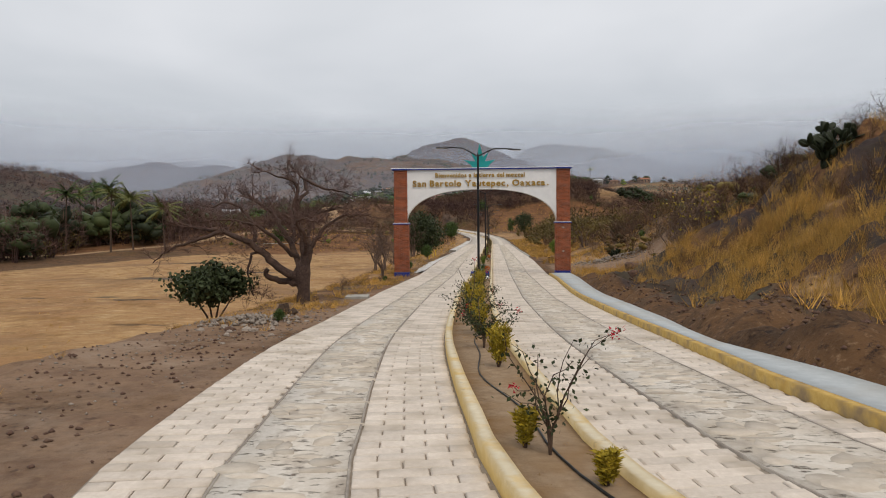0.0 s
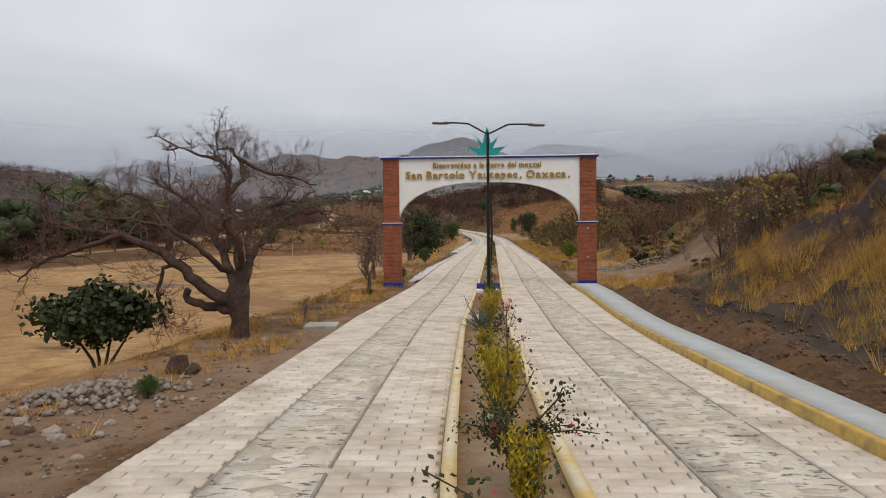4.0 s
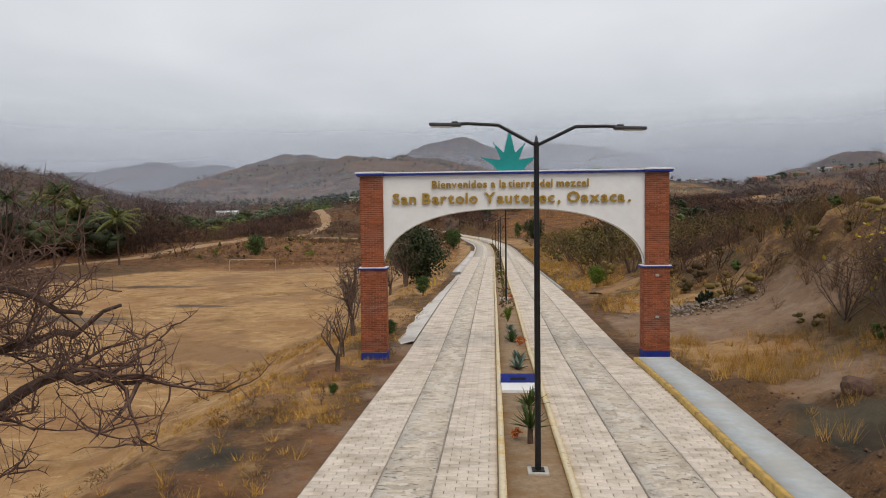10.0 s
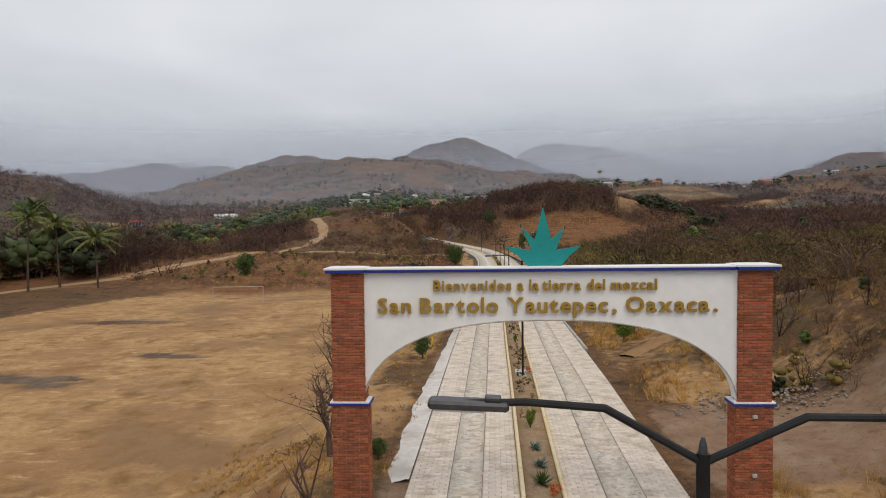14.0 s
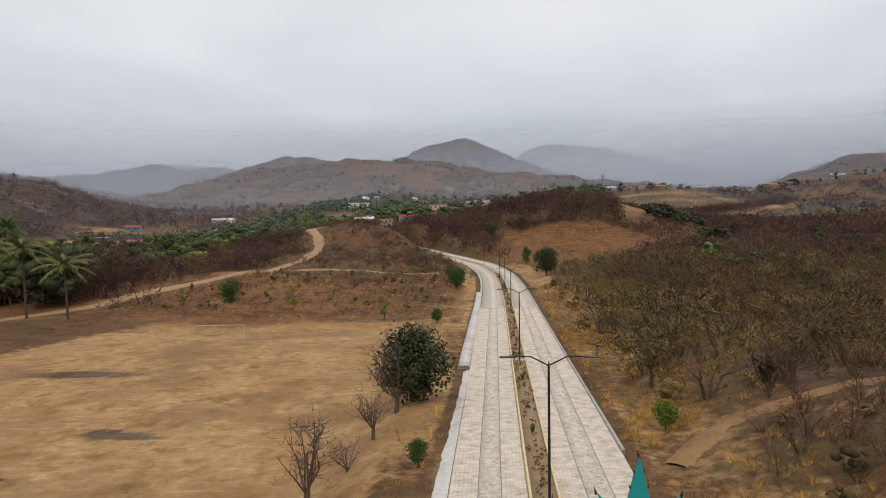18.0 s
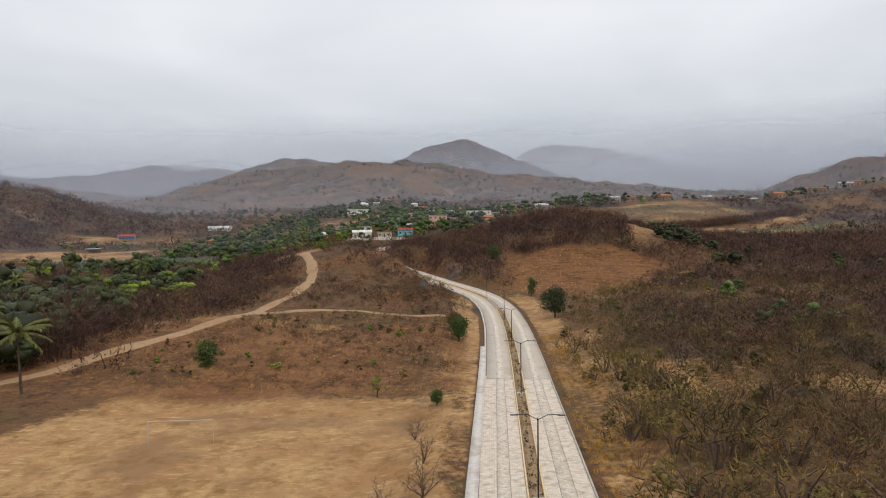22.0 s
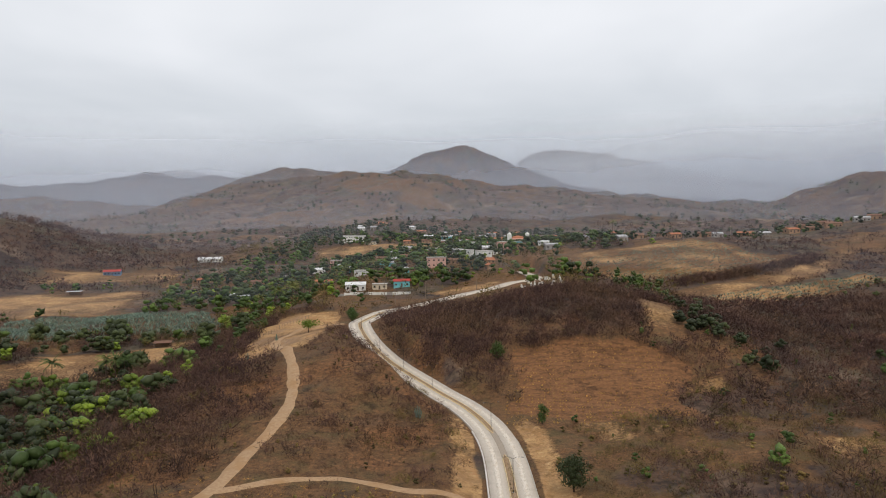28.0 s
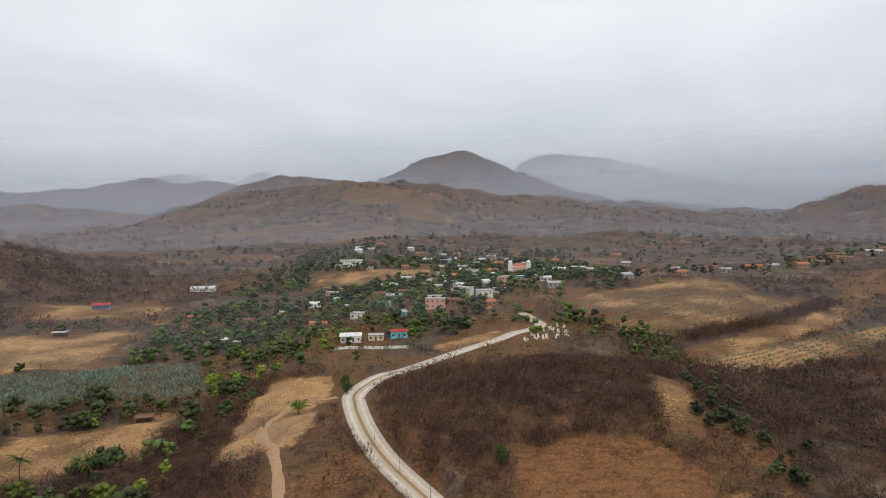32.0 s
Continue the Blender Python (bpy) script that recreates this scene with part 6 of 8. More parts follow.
def sprays(p, r, depth):
    """Side branches along a limb, and their twigs."""
    for _ in range(17 if depth == 0 else 7):
        u = rng.uniform(0.25, 1.0) * (len(p) - 1)
        i = min(int(u), len(p) - 2)
        a = p[i] + (p[i + 1] - p[i]) * (u - i)
        d = (p[i + 1] - p[i])
        d = d / np.linalg.norm(d) * 0.6 + rng.normal(size=3) * (0.75, 0.75, 0.5) + (0, 0, 0.25)
        d = d / np.linalg.norm(d)
        l = rng.uniform(0.45, 1.15) * (1.0 if depth == 0 else 0.5)
        pts, cur, rr = [a], a, r * 0.35
        for s in range(4):
            d = d + rng.normal(size=3) * 0.28 + (0, 0, 0.06)
            d = d / np.linalg.norm(d)
            nxt = cur + d * l / 4
            limb(twigs, cur, nxt, max(rr * (1 - s / 5), 0.006), max(rr * (1 - (s + 1) / 5), 0.004))
            pts.append(nxt)
            cur = nxt
        if depth == 0:
            sprays(np.array(pts), r * 0.45, 1)
        else:
            for q in pts[1:]:
                for _ in range(2):
                    spike(twigs, q, q + rng.normal(size=3) * 0.12 + (0, 0, 0.06), 0.005, rng)


for r0, l in BIG_BOUGHS:
    fine_ = spline(l, 0.16)
    fine_[1:-1] += rng.normal(size=(len(fine_) - 2, 3)) * 0.028
    b, p = bough(fine_, r0, 0.09 if r0 == 0.15 and l[0][2] == 0.72 else 0.018, 0)
    part("limb", b, OLD_BARK, old, "", True)
    if l[0][2] != 0.72:
        sprays(p, r0 * 0.6, 0)
twigs.make("branch_net", OLD_TWIG, old)

# the small leafy tree below it, the stump and the rubble
low_tree = thing("small_leafy_tree", at(-9.95, -22.4), "small dark green leafy tree with several thin stems", "tree")
for dx, dz in ((-0.75, 1.35), (-0.2, 1.5), (0.35, 1.45), (0.8, 1.3)):
    part("stem", tube(bmesh.new(), [(0, 0, -0.1), (dx * 0.35, 0.05, 0.5), (dx, 0.1 * dx, dz)], [0.055, 0.04, 0.015], 6), BARK, low_tree)
v, f = crown(611, 70, 60, 0.034, 0.40, 0.62, 0.21)
raw("crown", v * 2.6, f, LEAF_DARK, low_tree)
stump = thing("tree_stump", at(-6.3, -26.5), "short broken brown tree stump", "stump")
for dx, dy, h, tilt in ((0, 0, 0.34, 0.1), (0.22, 0.05, 0.38, -0.05), (0.36, -0.06, 0.2, 0.15)):
    bm = tube(bmesh.new(), [(dx, dy, -0.08), (dx + tilt * 0.3, dy, h * 0.5), (dx + tilt, dy + 0.02, h)], [0.13, 0.115, 0.10], 9)
    for v in bm.verts:
        v.co += Vector(rng.normal(size=3)) * 0.014
    part("root_piece", bm, BARK, stump)


def stone(x, y, s, name="stone", label="pale angular loose stone on earth", material=None, flat=0.6, sink=0.3, group=""):
    bm = bmesh.new()
    bmesh.ops.create_icosphere(bm, subdivisions=2, radius=1)
    for v in bm.verts:
        d = 1 + 0.28 * math.sin(v.co.x * 3 + x * 7) * math.sin(v.co.y * 4 + y * 5) + rng.normal() * 0.05
        v.co = Vector((v.co.x * s * d, v.co.y * s * 0.8 * d, v.co.z * s * flat * d))
    me = bpy.data.meshes.new(name)
    bm.to_mesh(me)
    bm.free()
    me.materials.append(material or RUBBLE)
    ob = new(name, me)
    ob.location = at(x, y, s * flat * (0.55 - sink))
    ob.rotation_euler[2] = x * 5
    return tagged(ob, label, "stone", group)


for x, y, s in ((-5.6, -31.0, 0.13), (-5.9, -30.6, 0.17), (-5.4, -30.2, 0.11), (-6.1, -31.2, 0.1), (-6.6, -30.2, 0.14), (-6.3, -29.6, 0.12), (-5.2, -30.8, 0.09), (-5.0, -31.6, 0.08), (-5.9, -31.9, 0.1), (-6.9, -30.9, 0.12), (-4.9, -28.8, 0.09), (-7.1, -29.4, 0.1), (-5.5, -33.2, 0.07)):
    stone(x, y, s * 0.8, group="loose stones on the bank")
stone(-6.3, -30.6, 0.14, "dark_stone", "dark brown rounded stone in rubble", ROCK)
stone(-6.25, -21.2, 0.14, "flat_stone", "flat grey stone at the tree's foot", RUBBLE, 0.35)
heap = Bag()
rng2 = np.random.default_rng(5)


def pebble(s):
    v = rng2.normal(size=(6, 3)) * 0.1
    v += np.array([(1, 0, 0), (-1, 0, 0), (0, 1, 0), (0, -1, 0), (0, 0, 0.7), (0, 0, -0.6)]) * s
    return v, np.array([(0, 2, 4), (2, 1, 4), (1, 3, 4), (3, 0, 4), (2, 0, 5), (1, 2, 5), (3, 1, 5), (0, 3, 5)])


def gravel(name, label, cx, cy, sx, sy, n, s0, s1, high, material, bag=None):
    b = bag or Bag()
    u = rng2.normal(size=(n, 2))
    x, y = cx + u[:, 0] * sx, cy + u[:, 1] * sy
    z = land(x, y)
    for k in range(n):
        s = rng2.uniform(s0, s1)
        v, f = pebble(1.0)
        b.add(v * s + (x[k], y[k], z[k] + high * math.exp(-(u[k] @ u[k])) + s * 0.2), f)
    return b if bag else b.make(name, material, None, label, "rubble", "stuff")


gravel("rubble_heap", "low heap of grey rubble and earth", -6.6, -28.3, 0.7, 0.7, 420, 0.02, 0.09, 0.14, RUBBLE)
gravel("bank_stones", "small stones strewn on the bank", -5.8, -31, 1.5, 5, 700, 0.01, 0.04, 0.0, RUBBLE)
gravel("bank_clods", "dark clods and dead leaves on the verge", -5.6, -34, 1.4, 6, 600, 0.012, 0.05, 0.0, ROCK)
gravel("stone_pile", "grey heap of broken stone beside the slope", 11.3, 12.5, 1.7, 1.1, 520, 0.04, 0.13, 0.35, RUBBLE)
gravel("median_stones", "small stones in the median soil", -0.2, -34, 0.26, 7, 420, 0.010, 0.045, 0.14, RUBBLE)
gravel("median_clods", "clods of dry earth in the median", -0.2, -34, 0.26, 8, 900, 0.008, 0.03, 0.13, MEDIAN_SOIL)
gravel("clods", "clods of dark earth along the bank", 6.0, -29, 1.1, 9, 2200, 0.012, 0.075, 0.0, ROCK)
stone(7.9, -9.6, 0.42, "boulder", "dark brown weathered boulder in dry grass", ROCK, 0.62, 0.2)
stone(6.9, -14.6, 0.34, "boulder", "dark brown boulder beside the walk", ROCK, 0.6, 0.2)
stone(7.6, -18.5, 0.4, "boulder", "dark earth boulder on the slope", ROCK, 0.6, 0.3)


def slab(x, y, wx, wy, h, name, label, turn=0.0, parent=None):
    bm = box(bmesh.new(), -wx / 2, wx / 2, -wy / 2, wy / 2, -0.15, h, 0.012)
    me = bpy.data.meshes.new(name)
    bm.to_mesh(me)
    bm.free()
    me.materials.append(CONCRETE)
    ob = new(name, me)
    ob.location = at(x, y)
    ob.rotation_euler[2] = radians(turn)
    return tagged(ob, label, "slab")


slab(-5.35, -18.5, 0.95, 0.85, 0.09, "concrete_slab", "square grey concrete cover slab on earth", 4)
ob = slab(-0.72, -17.95, 0.62, 0.75, 0.27, "concrete_block", "pale concrete box set in the median")
ob = slab(0.62, 19.2, 1.0, 0.7, 0.33, "concrete_block", "pale concrete block round the lamp foot")
slab(1.4, 52.6, 0.9, 0.7, 0.33, "concrete_block", "pale concrete block round the lamp foot")
slab(2.1, 85.6, 0.9, 0.7, 0.33, "concrete_block", "pale concrete block round the lamp foot")

# the white and blue planter block under the arch
sign = thing("planter_sign", Vector((-0.17, -6.0, float(road_z(-6.0)) + 0.1)), "low white planter wall with a blue top in the median", "planter")
part("wall", box(bmesh.new(), -0.54, 0.54, -0.9, 0.0, -0.1, 0.12, 0.01), WHITE, sign)
part("top_rail", box(bmesh.new(), -0.55, 0.55, 0.0, 0.12, -0.1, 0.38, 0.01), BLUE, sign, "blue painted back wall")
part("lettering", box(bmesh.new(), -0.26, 0.22, -0.012, 0.0, 0.2, 0.27), BLACK, sign, "dark bar of unreadable lettering")


# ---- plants of the median ----
def median_at(y, dx=0.0):
    return Vector((float(np.interp(y, MIDDLE[:190, 1], MIDDLE[:190, 0])) + dx, y, float(road_z(y)) + 0.09))


def bougainvillea(y, dx, size, seed, n, label, flowers=2, lean=(0, 0), leafy=11, thick=1.0, spread=0.5):
    t = thing("bougainvillea", median_at(y, dx), label, "shrub", "flowering shrubs in the median")
    r = np.random.default_rng(seed)
    leaves = Bag()
    for k in range(n):
        a = 2.4 * k + r.uniform(-0.3, 0.3)
        d = np.array([math.cos(a) * spread + lean[0], math.sin(a) * spread + lean[1], r.uniform(0.45, 1.1)])
        p = [np.array([0, 0, -0.08]), np.array([0.02 * math.cos(a), 0.02 * math.sin(a), 0.22 * size])]
        for s in range(5):
            p.append(p[-1] + d * size * 0.16 + r.normal(size=3) * 0.03 * size)
            d = d + r.normal(size=3) * 0.18 + (0.05 * math.cos(a), 0.05 * math.sin(a), -0.07)
        part("stem", tube(bmesh.new(), [tuple(q) for q in p], list(np.linspace(0.013, 0.004, 7) * (0.7 + size * 0.3) * thick), 5), BARK, t)
        for s in range(2, 7):
            for _ in range(leafy):
                q = p[s] + (p[s - 1] - p[s]) * r.uniform(0, 1) + r.normal(size=3) * 0.055
                e, b = r.normal(size=3), r.normal(size=3)
                e /= np.linalg.norm(e)
                b = b - e * (e @ b)
                b /= np.linalg.norm(b)
                l = r.uniform(0.014, 0.030)
                leaves.add([q - e * l, q + b * l * 0.6, q + e * l, q - b * l * 0.6], [(0, 1, 2), (0, 2, 3)])
        if k < flowers:
            petals = Bag()
            for _ in range(30):
                q = p[-1] + r.normal(size=3) * 0.026
                e, b = r.normal(size=3), r.normal(size=3)
                petals.add([q, q + e * 0.014, q + b * 0.014], [(0, 1, 2)])
            petals.make("flower", PETAL, t, "red flower head")
    leaves.make("leaves", LEAF_DARK, t)
    return t


bougainvillea(-41.3, 0.0, 1.0, 1, 10, "nearly bare flowering shrub with red blossoms", 2, (0.0, 0.02), 5, 0.6, 0.3)
bougainvillea(-35.3, 0.05, 1.0, 2, 9, "dark green flowering shrub with red blossoms", 2, (-0.15, 0), 24)
bougainvillea(-33.0, 0.0, 1.15, 3, 11, "spreading dark green shrub with red blossoms", 3, (0, 0), 24)
bougainvillea(-27.6, -0.05, 0.9, 4, 8, "small dark green median shrub", 1)
bougainvillea(-25.3, -0.05, 1.15, 5, 9, "tall spindly shrub with small dark leaves", 1, (0.15, 0))
bougainvillea(-22.8, 0.1, 0.8, 6, 6, "thin dark-leaved median shrub", 0)


def thuja(y, dx, size, seed, material=None, label="small yellow-green feathery shrub in the median"):
    t = thing("feathery_shrub", median_at(y, dx), label, "shrub", "feathery shrubs in the median")
    r, b, s = np.random.default_rng(seed), Bag(), Bag()
    for k in range(9):
        a = 2.4 * k
        tip = np.array([math.cos(a) * 0.22, math.sin(a) * 0.22, r.uniform(0.7, 1.05)]) * size
        limb(s, (0, 0, -0.05), tip * 0.8, 0.010, 0.003)
        for _ in range(170):
            u = r.uniform(0.25, 1.0)
            q = tip * u + r.normal(size=3) * 0.055 * size
            spike(b, q, q + (r.normal() * 0.03, r.normal() * 0.03, 0.07 * size), 0.011, r)
    s.make("stem", BARK, t)
    b.make("needles", material or LEAF_YELLOW, t)
    return t


for n, (y, dx, s) in enumerate(((-42.0, 0.2, 0.26), (-41.1, -0.15, 0.32), (-37.2, 0.1, 0.58), (-33.6, 0.05, 0.6), (-31.2, -0.02, 0.95), (-29.8, 0.05, 0.8), (-25.9, -0.1, 0.6), (-20.6, 0.05, 0.9), (-18.4, 0.18, 0.95), (-17.2, 0.2, 0.7), (8.9, -0.05, 0.75), (30, 0, 0.5), (44, 0, 0.6))):
    thuja(y, dx, s, 30 + n, LEAF_BRIGHT if n > 9 else None)


def spiky(y, dx, size, seed, n, width, rise, name, label, material, trunk=0.0):
    t = thing(name, median_at(y, dx), label, "succulent", "spiky plants in the median")
    v, f = rosette(seed, n, size, width, rise)
    v = v + (0, 0, trunk)
    raw("leaves", v, f, material, t)
    if trunk:
        part("trunk", tube(bmesh.new(), [(0, 0, -0.1), (0, 0, trunk)], [0.07, 0.06], 7), BARK, t)
    return t


spiky(-20.9, -0.15, 0.75, 41, 26, 0.035, (0.2, 1.3), "yucca", "blue-green yucca with long stiff leaves", AGAVE)
spiky(-11.9, 0.0, 0.6, 42, 40, 0.028, (0.1, 1.4), "yucca", "green yucca on a short trunk", LEAF, 0.35)
spiky(-8.9, 0.15, 0.62, 43, 40, 0.028, (0.1, 1.4), "yucca", "green yucca in the median", LEAF, 0.1)
spiky(-3.1, 0.05, 0.5, 44, 22, 0.06, (0.15, 1.2), "agave", "grey-green agave rosette in the median", AGAVE)
spiky(2.8, 0.0, 0.55, 45, 38, 0.03, (0.1, 1.4), "yucca", "green spiky yucca in the median", LEAF)
spiky(4.4, 0.05, 0.42, 46, 20, 0.06, (0.15, 1.2), "agave", "grey-green agave rosette in the median", AGAVE)
spiky(-1.6, 0.1, 0.5, 47, 22, 0.06, (0.15, 1.2), "agave", "grey-green agave rosette in the median", AGAVE)
spiky(6.2, 0.0, 0.4, 48, 20, 0.05, (0.15, 1.2), "agave", "small grey-green agave in the median", AGAVE)
for y, s in ((1.9, 0.5), (-11.6, 0.35), (18.9, 0.5)):
    t = thing("croton", median_at(y, 0.35 if y > 0 else -0.3), "small orange-leaved ornamental plant", "plant")
    v, f = crown(900 + int(y * 10), 14, 10, 0.08, 0.1, 0.45, 0.35)
    raw("leaves", v * s, f, PETAL_ORANGE, t)
weeds = Bag()
for _ in range(420):
    y = plants.uniform(10, 165)
    p = median_at(y, plants.uniform(-0.45, 0.45))
    weeds.stamp(WEED[plants.integers(5)], p, plants.uniform(0.15, 0.5), plants.uniform(0, 6))
weeds.make("median_weeds", OLIVE, None, "low green weeds along the median", "weeds", "stuff")
litter_ = Bag()
for _ in range(300):
    y = plants.uniform(-44, 12)
    p = median_at(y, plants.uniform(-0.5, 0.5))
    litter_.stamp(TUFTS[plants.integers(4)], p, plants.uniform(0.04, 0.14), plants.uniform(0, 6), 0.4)
litter_.make("median_straw", STRAW, None, "dry straw and leaf litter on median soil", "litter", "stuff")

# the black water hose that lies along the median
hose_line = [median_at(y, 0.16 * math.sin(y * 0.55) + 0.06 * math.sin(y * 1.7)) + Vector((0, 0, 0.022)) for y in np.arange(-45, -33, 0.4)]
hose = thing("water_hose", hose_line[0], "thin black water hose lying on the median soil", "hose")
part("pipe", tube(bmesh.new(), [tuple(p - hose_line[0]) for p in hose_line], [0.010] * len(hose_line), 6), BLACK, hose, "", True)

# ---- trees and shrubs close to the road ----
bare_tree(-6.45, -2.6, 2.6, 301, stems=4, spread=0.24, subs=4, twig_n=2, w=0.013, label="slender leafless tree beside the brick pier")
bare_tree(-6.9, 0.4, 2.9, 302, stems=4, spread=0.26, subs=5, twig_n=2, w=0.012, label="slender leafless tree behind the pier")
bare_tree(-7.4, 6.0, 3.6, 303, stems=8, spread=0.42, label="leafless tree on the slope past the pier")
bare_tree(-6.5, -16.0, 0.95, 304, "dry_sapling", "dry leafless sapling in straw", 6, 0.35, 0.2, 0.008)
bare_tree(-5.9, -7.6, 0.5, 305, "dry_sapling", "low dry leafless sapling", 6, 0.4, 0.2, 0.01)
bare_tree(-10.6, 21.9, 4.6, 306, stems=9, spread=0.42, label="tall leafless tree at the field's edge")
bare_tree(-8.0, 36.0, 4.6, 307, stems=10, spread=0.5, label="leafless tree before the dark green one")
bare_tree(-8.8, 31.0, 3.2, 308, stems=9, spread=0.5, label="leafless shrub tree on the verge")
bare_tree(-9.2, 46.0, 4.2, 309, stems=9, spread=0.5, label="leafless tree on the verge")
bare_tree(-7.2, 52.0, 3.6, 310, stems=8, spread=0.5, label="leafless tree beside the white walk")
for n, (x, y, s) in enumerate(((-7.6, 13, 2.2), (-9.4, 26, 2.2), (-8.0, 62, 2.6), (-9.5, 70, 2.4))):
    bare_tree(x, y, s, 330 + n, "bare_shrub_tree", "many-stemmed leafless shrub on the verge", 10, 0.6, 0.1, 0.010)
leafy_tree(-7.0, 38.3, 5.2, 21, "broadleaf_tree", "dense dark green broad-leaved tree beside the road", LEAF_DARK, shapes=crown(521, 90, 60, 0.026, 0.06, 0.55, 0.46))
leafy_tree(-5.6, 5.6, 0.75, 22, "leafy_bush", "small dark green bush by the apron", LEAF)
leafy_tree(-5.5, 24.5, 1.4, 23, "leafy_bush", "dark green bush beside the road edge", LEAF)
leafy_tree(-5.8, -6.4, 0.35, 24, "leafy_bush", "tiny green bush in dry earth", LEAF)
leafy_tree(-5.7, -28.6, 0.36, 25, "leafy_bush", "small green weed in rubble", LEAF)
leafy_tree(-6.4, 122, 4.2, 26, "broadleaf_tree", "green tree leaning over the road", LEAF)
leafy_tree(-7.5, 130, 3.6, 27, "broadleaf_tree", "olive green tree on the road bank", OLIVE)
leafy_tree(-8.0, 82, 1.8, 28, "leafy_bush", "green bush on the verge", LEAF)
leafy_tree(-16, 88, 3.0, 29, "broadleaf_tree", "thin bright green young tree in straw", LEAF_BRIGHT, shapes=crown(777, 14, 12, 0.04, 0.3, 0.4, 0.3))
leafy_tree(-43, 100, 4.4, 30, "leafy_bush", "round dense green bush on the red bank", LEAF, shapes=crown(778, 60, 24, 0.035, 0.02, 0.42, 0.42))
leafy_tree(13.5, 149, 6.0, 31, "broadleaf_tree", "dark green broad-crowned tree beside the road", LEAF_DARK, 1.1)
leafy_tree(11.6, 189, 5.0, 32, "broadleaf_tree", "narrow green tree beside the ploughed field", LEAF, shapes=crown(779, 40, 22, 0.036, 0.1, 0.3, 0.42))
leafy_tree(2.3, 231, 6.0, 33, "broadleaf_tree", "round green tree at the edge of bare wood", LEAF, shapes=crown(780, 50, 22, 0.036, 0.2, 0.42, 0.38))
leafy_tree(-66, 275, 6.4, 34, "broadleaf_tree", "flat-crowned bright green tree on bare ground", LEAF_BRIGHT, shapes=crown(781, 44, 22, 0.036, 0.35, 0.75, 0.16))
leafy_tree(-58, 318, 4.6, 35, "broadleaf_tree", "round dark green tree by the bend", LEAF)
leafy_tree(-55, 306, 5.0, 36, "broadleaf_tree", "green tree at the road bend", LEAF)
leafy_tree(10.3, 41.0, 4.8, 37, "thorn_tree", "spreading thorn tree with dark stems and thin leaf", OLIVE, shapes=crown(782, 60, 14, 0.026, 0.34, 0.66, 0.22))
leafy_tree(8.6, 31.0, 1.7, 38, "leafy_bush", "low bright green bush in dry grass", LEAF_BRIGHT)
bare_tree(12.8, -3.2, 4.0, 311, "thorn_tree", "many-stemmed leafless thorn tree on the bank", 12, 0.55, 0.06, 0.008)
bare_tree(14.2, -2.0, 4.6, 312, "thorn_tree", "tall thin thorn tree with seed pods", 11, 0.5, 0.06, 0.008)
bare_tree(13.2, 1.0, 3.8, 313, "thorn_tree", "leafless thorn tree on the bank", 11, 0.55, 0.06, 0.008)
t = thing("thorn_tree", at(13.4, -2.6), "sparse yellow-leaved thorn tree on the bank", "tree")
v, f = stems_of(391, 0.1, 9, 0.012, 0.55, 1.0)
raw("trunk", v * 4.2, f, TWIG, t)
v, f = crown(783, 40, 5, 0.02, 0.3, 0.6, 0.34)
raw("leaves", v * 4.2, f, LEAF_YELLOW, t)


# ---- cacti ----
def pear_cactus(x, y, size, seed, label="branching green prickly pear cactus"):
    t = thing("prickly_pear", at(x, y), label, "cactus")
    r = np.random.default_rng(seed)
    tips = [(np.array([0.0, 0.0, -0.05]), np.array([0.0, 0.0, 1.0]))]
    for level in range(4):
        nxt = []
        for p, d in tips:
            for _ in range(2 if level else 5):
                e = d + r.normal(size=3) * (0.55, 0.55, 0.25) + (0, 0, 0.2)
                e = e / np.linalg.norm(e)
                l = size * 0.22 * r.uniform(0.8, 1.15)
                c = p + e * l * 0.5
                bm = bmesh.new()
                bmesh.ops.create_uvsphere(bm, u_segments=8, v_segments=6, radius=1)
                q = Vector(e).to_track_quat("Z", "Y").to_matrix().to_4x4()
                bm.transform(Matrix.Translation(c) @ q @ Matrix.Rotation(r.uniform(0, 3), 4, "Z") @ Matrix.Diagonal((l * 0.36, l * 0.09, l * 0.56, 1)))
                part("pad", bm, LEAF_DARK, t, "", True)
                nxt.append((p + e * l, e))
        tips = [nxt[i] for i in r.permutation(len(nxt))[:9]]
    return t


pear_cactus(16.4, 36.0, 2.2, 1)
pear_cactus(13.0, -19.5, 2.0, 2, "tall prickly pear cactus on the ridge")
pear_cactus(13.9, -18.8, 1.8, 7, "dark prickly pear cactus among shrubs")
pear_cactus(11.5, 13.0, 1.3, 3)
pear_cactus(31, 88, 2.2, 4)
pear_cactus(38, 92, 2.4, 5)
pear_cactus(44, 84, 2.2, 6)
for n, (x, y, h, k) in enumerate(((-18, 188, 3.6, 12), (-74, 262, 3.0, 7), (-77, 240, 2.6, 6))):
    t = thing("organ_cactus", at(x, y), "cluster of upright grey-green organ pipe cactus columns", "cactus")
    for j in range(k):
        a, d = 2.4 * j, 0.16 * math.sqrt(j)
        hh_ = h * (1 - 0.05 * j) * (0.85 + 0.15 * math.sin(j * 3.1))
        part("column", tube(bmesh.new(), [(d * math.cos(a), d * math.sin(a), -0.1), (d * 1.6 * math.cos(a), d * 1.6 * math.sin(a), hh_ * 0.4), (d * 2.0 * math.cos(a), d * 2.0 * math.sin(a), hh_)], [0.09, 0.11, 0.06], 7), AGAVE, t)


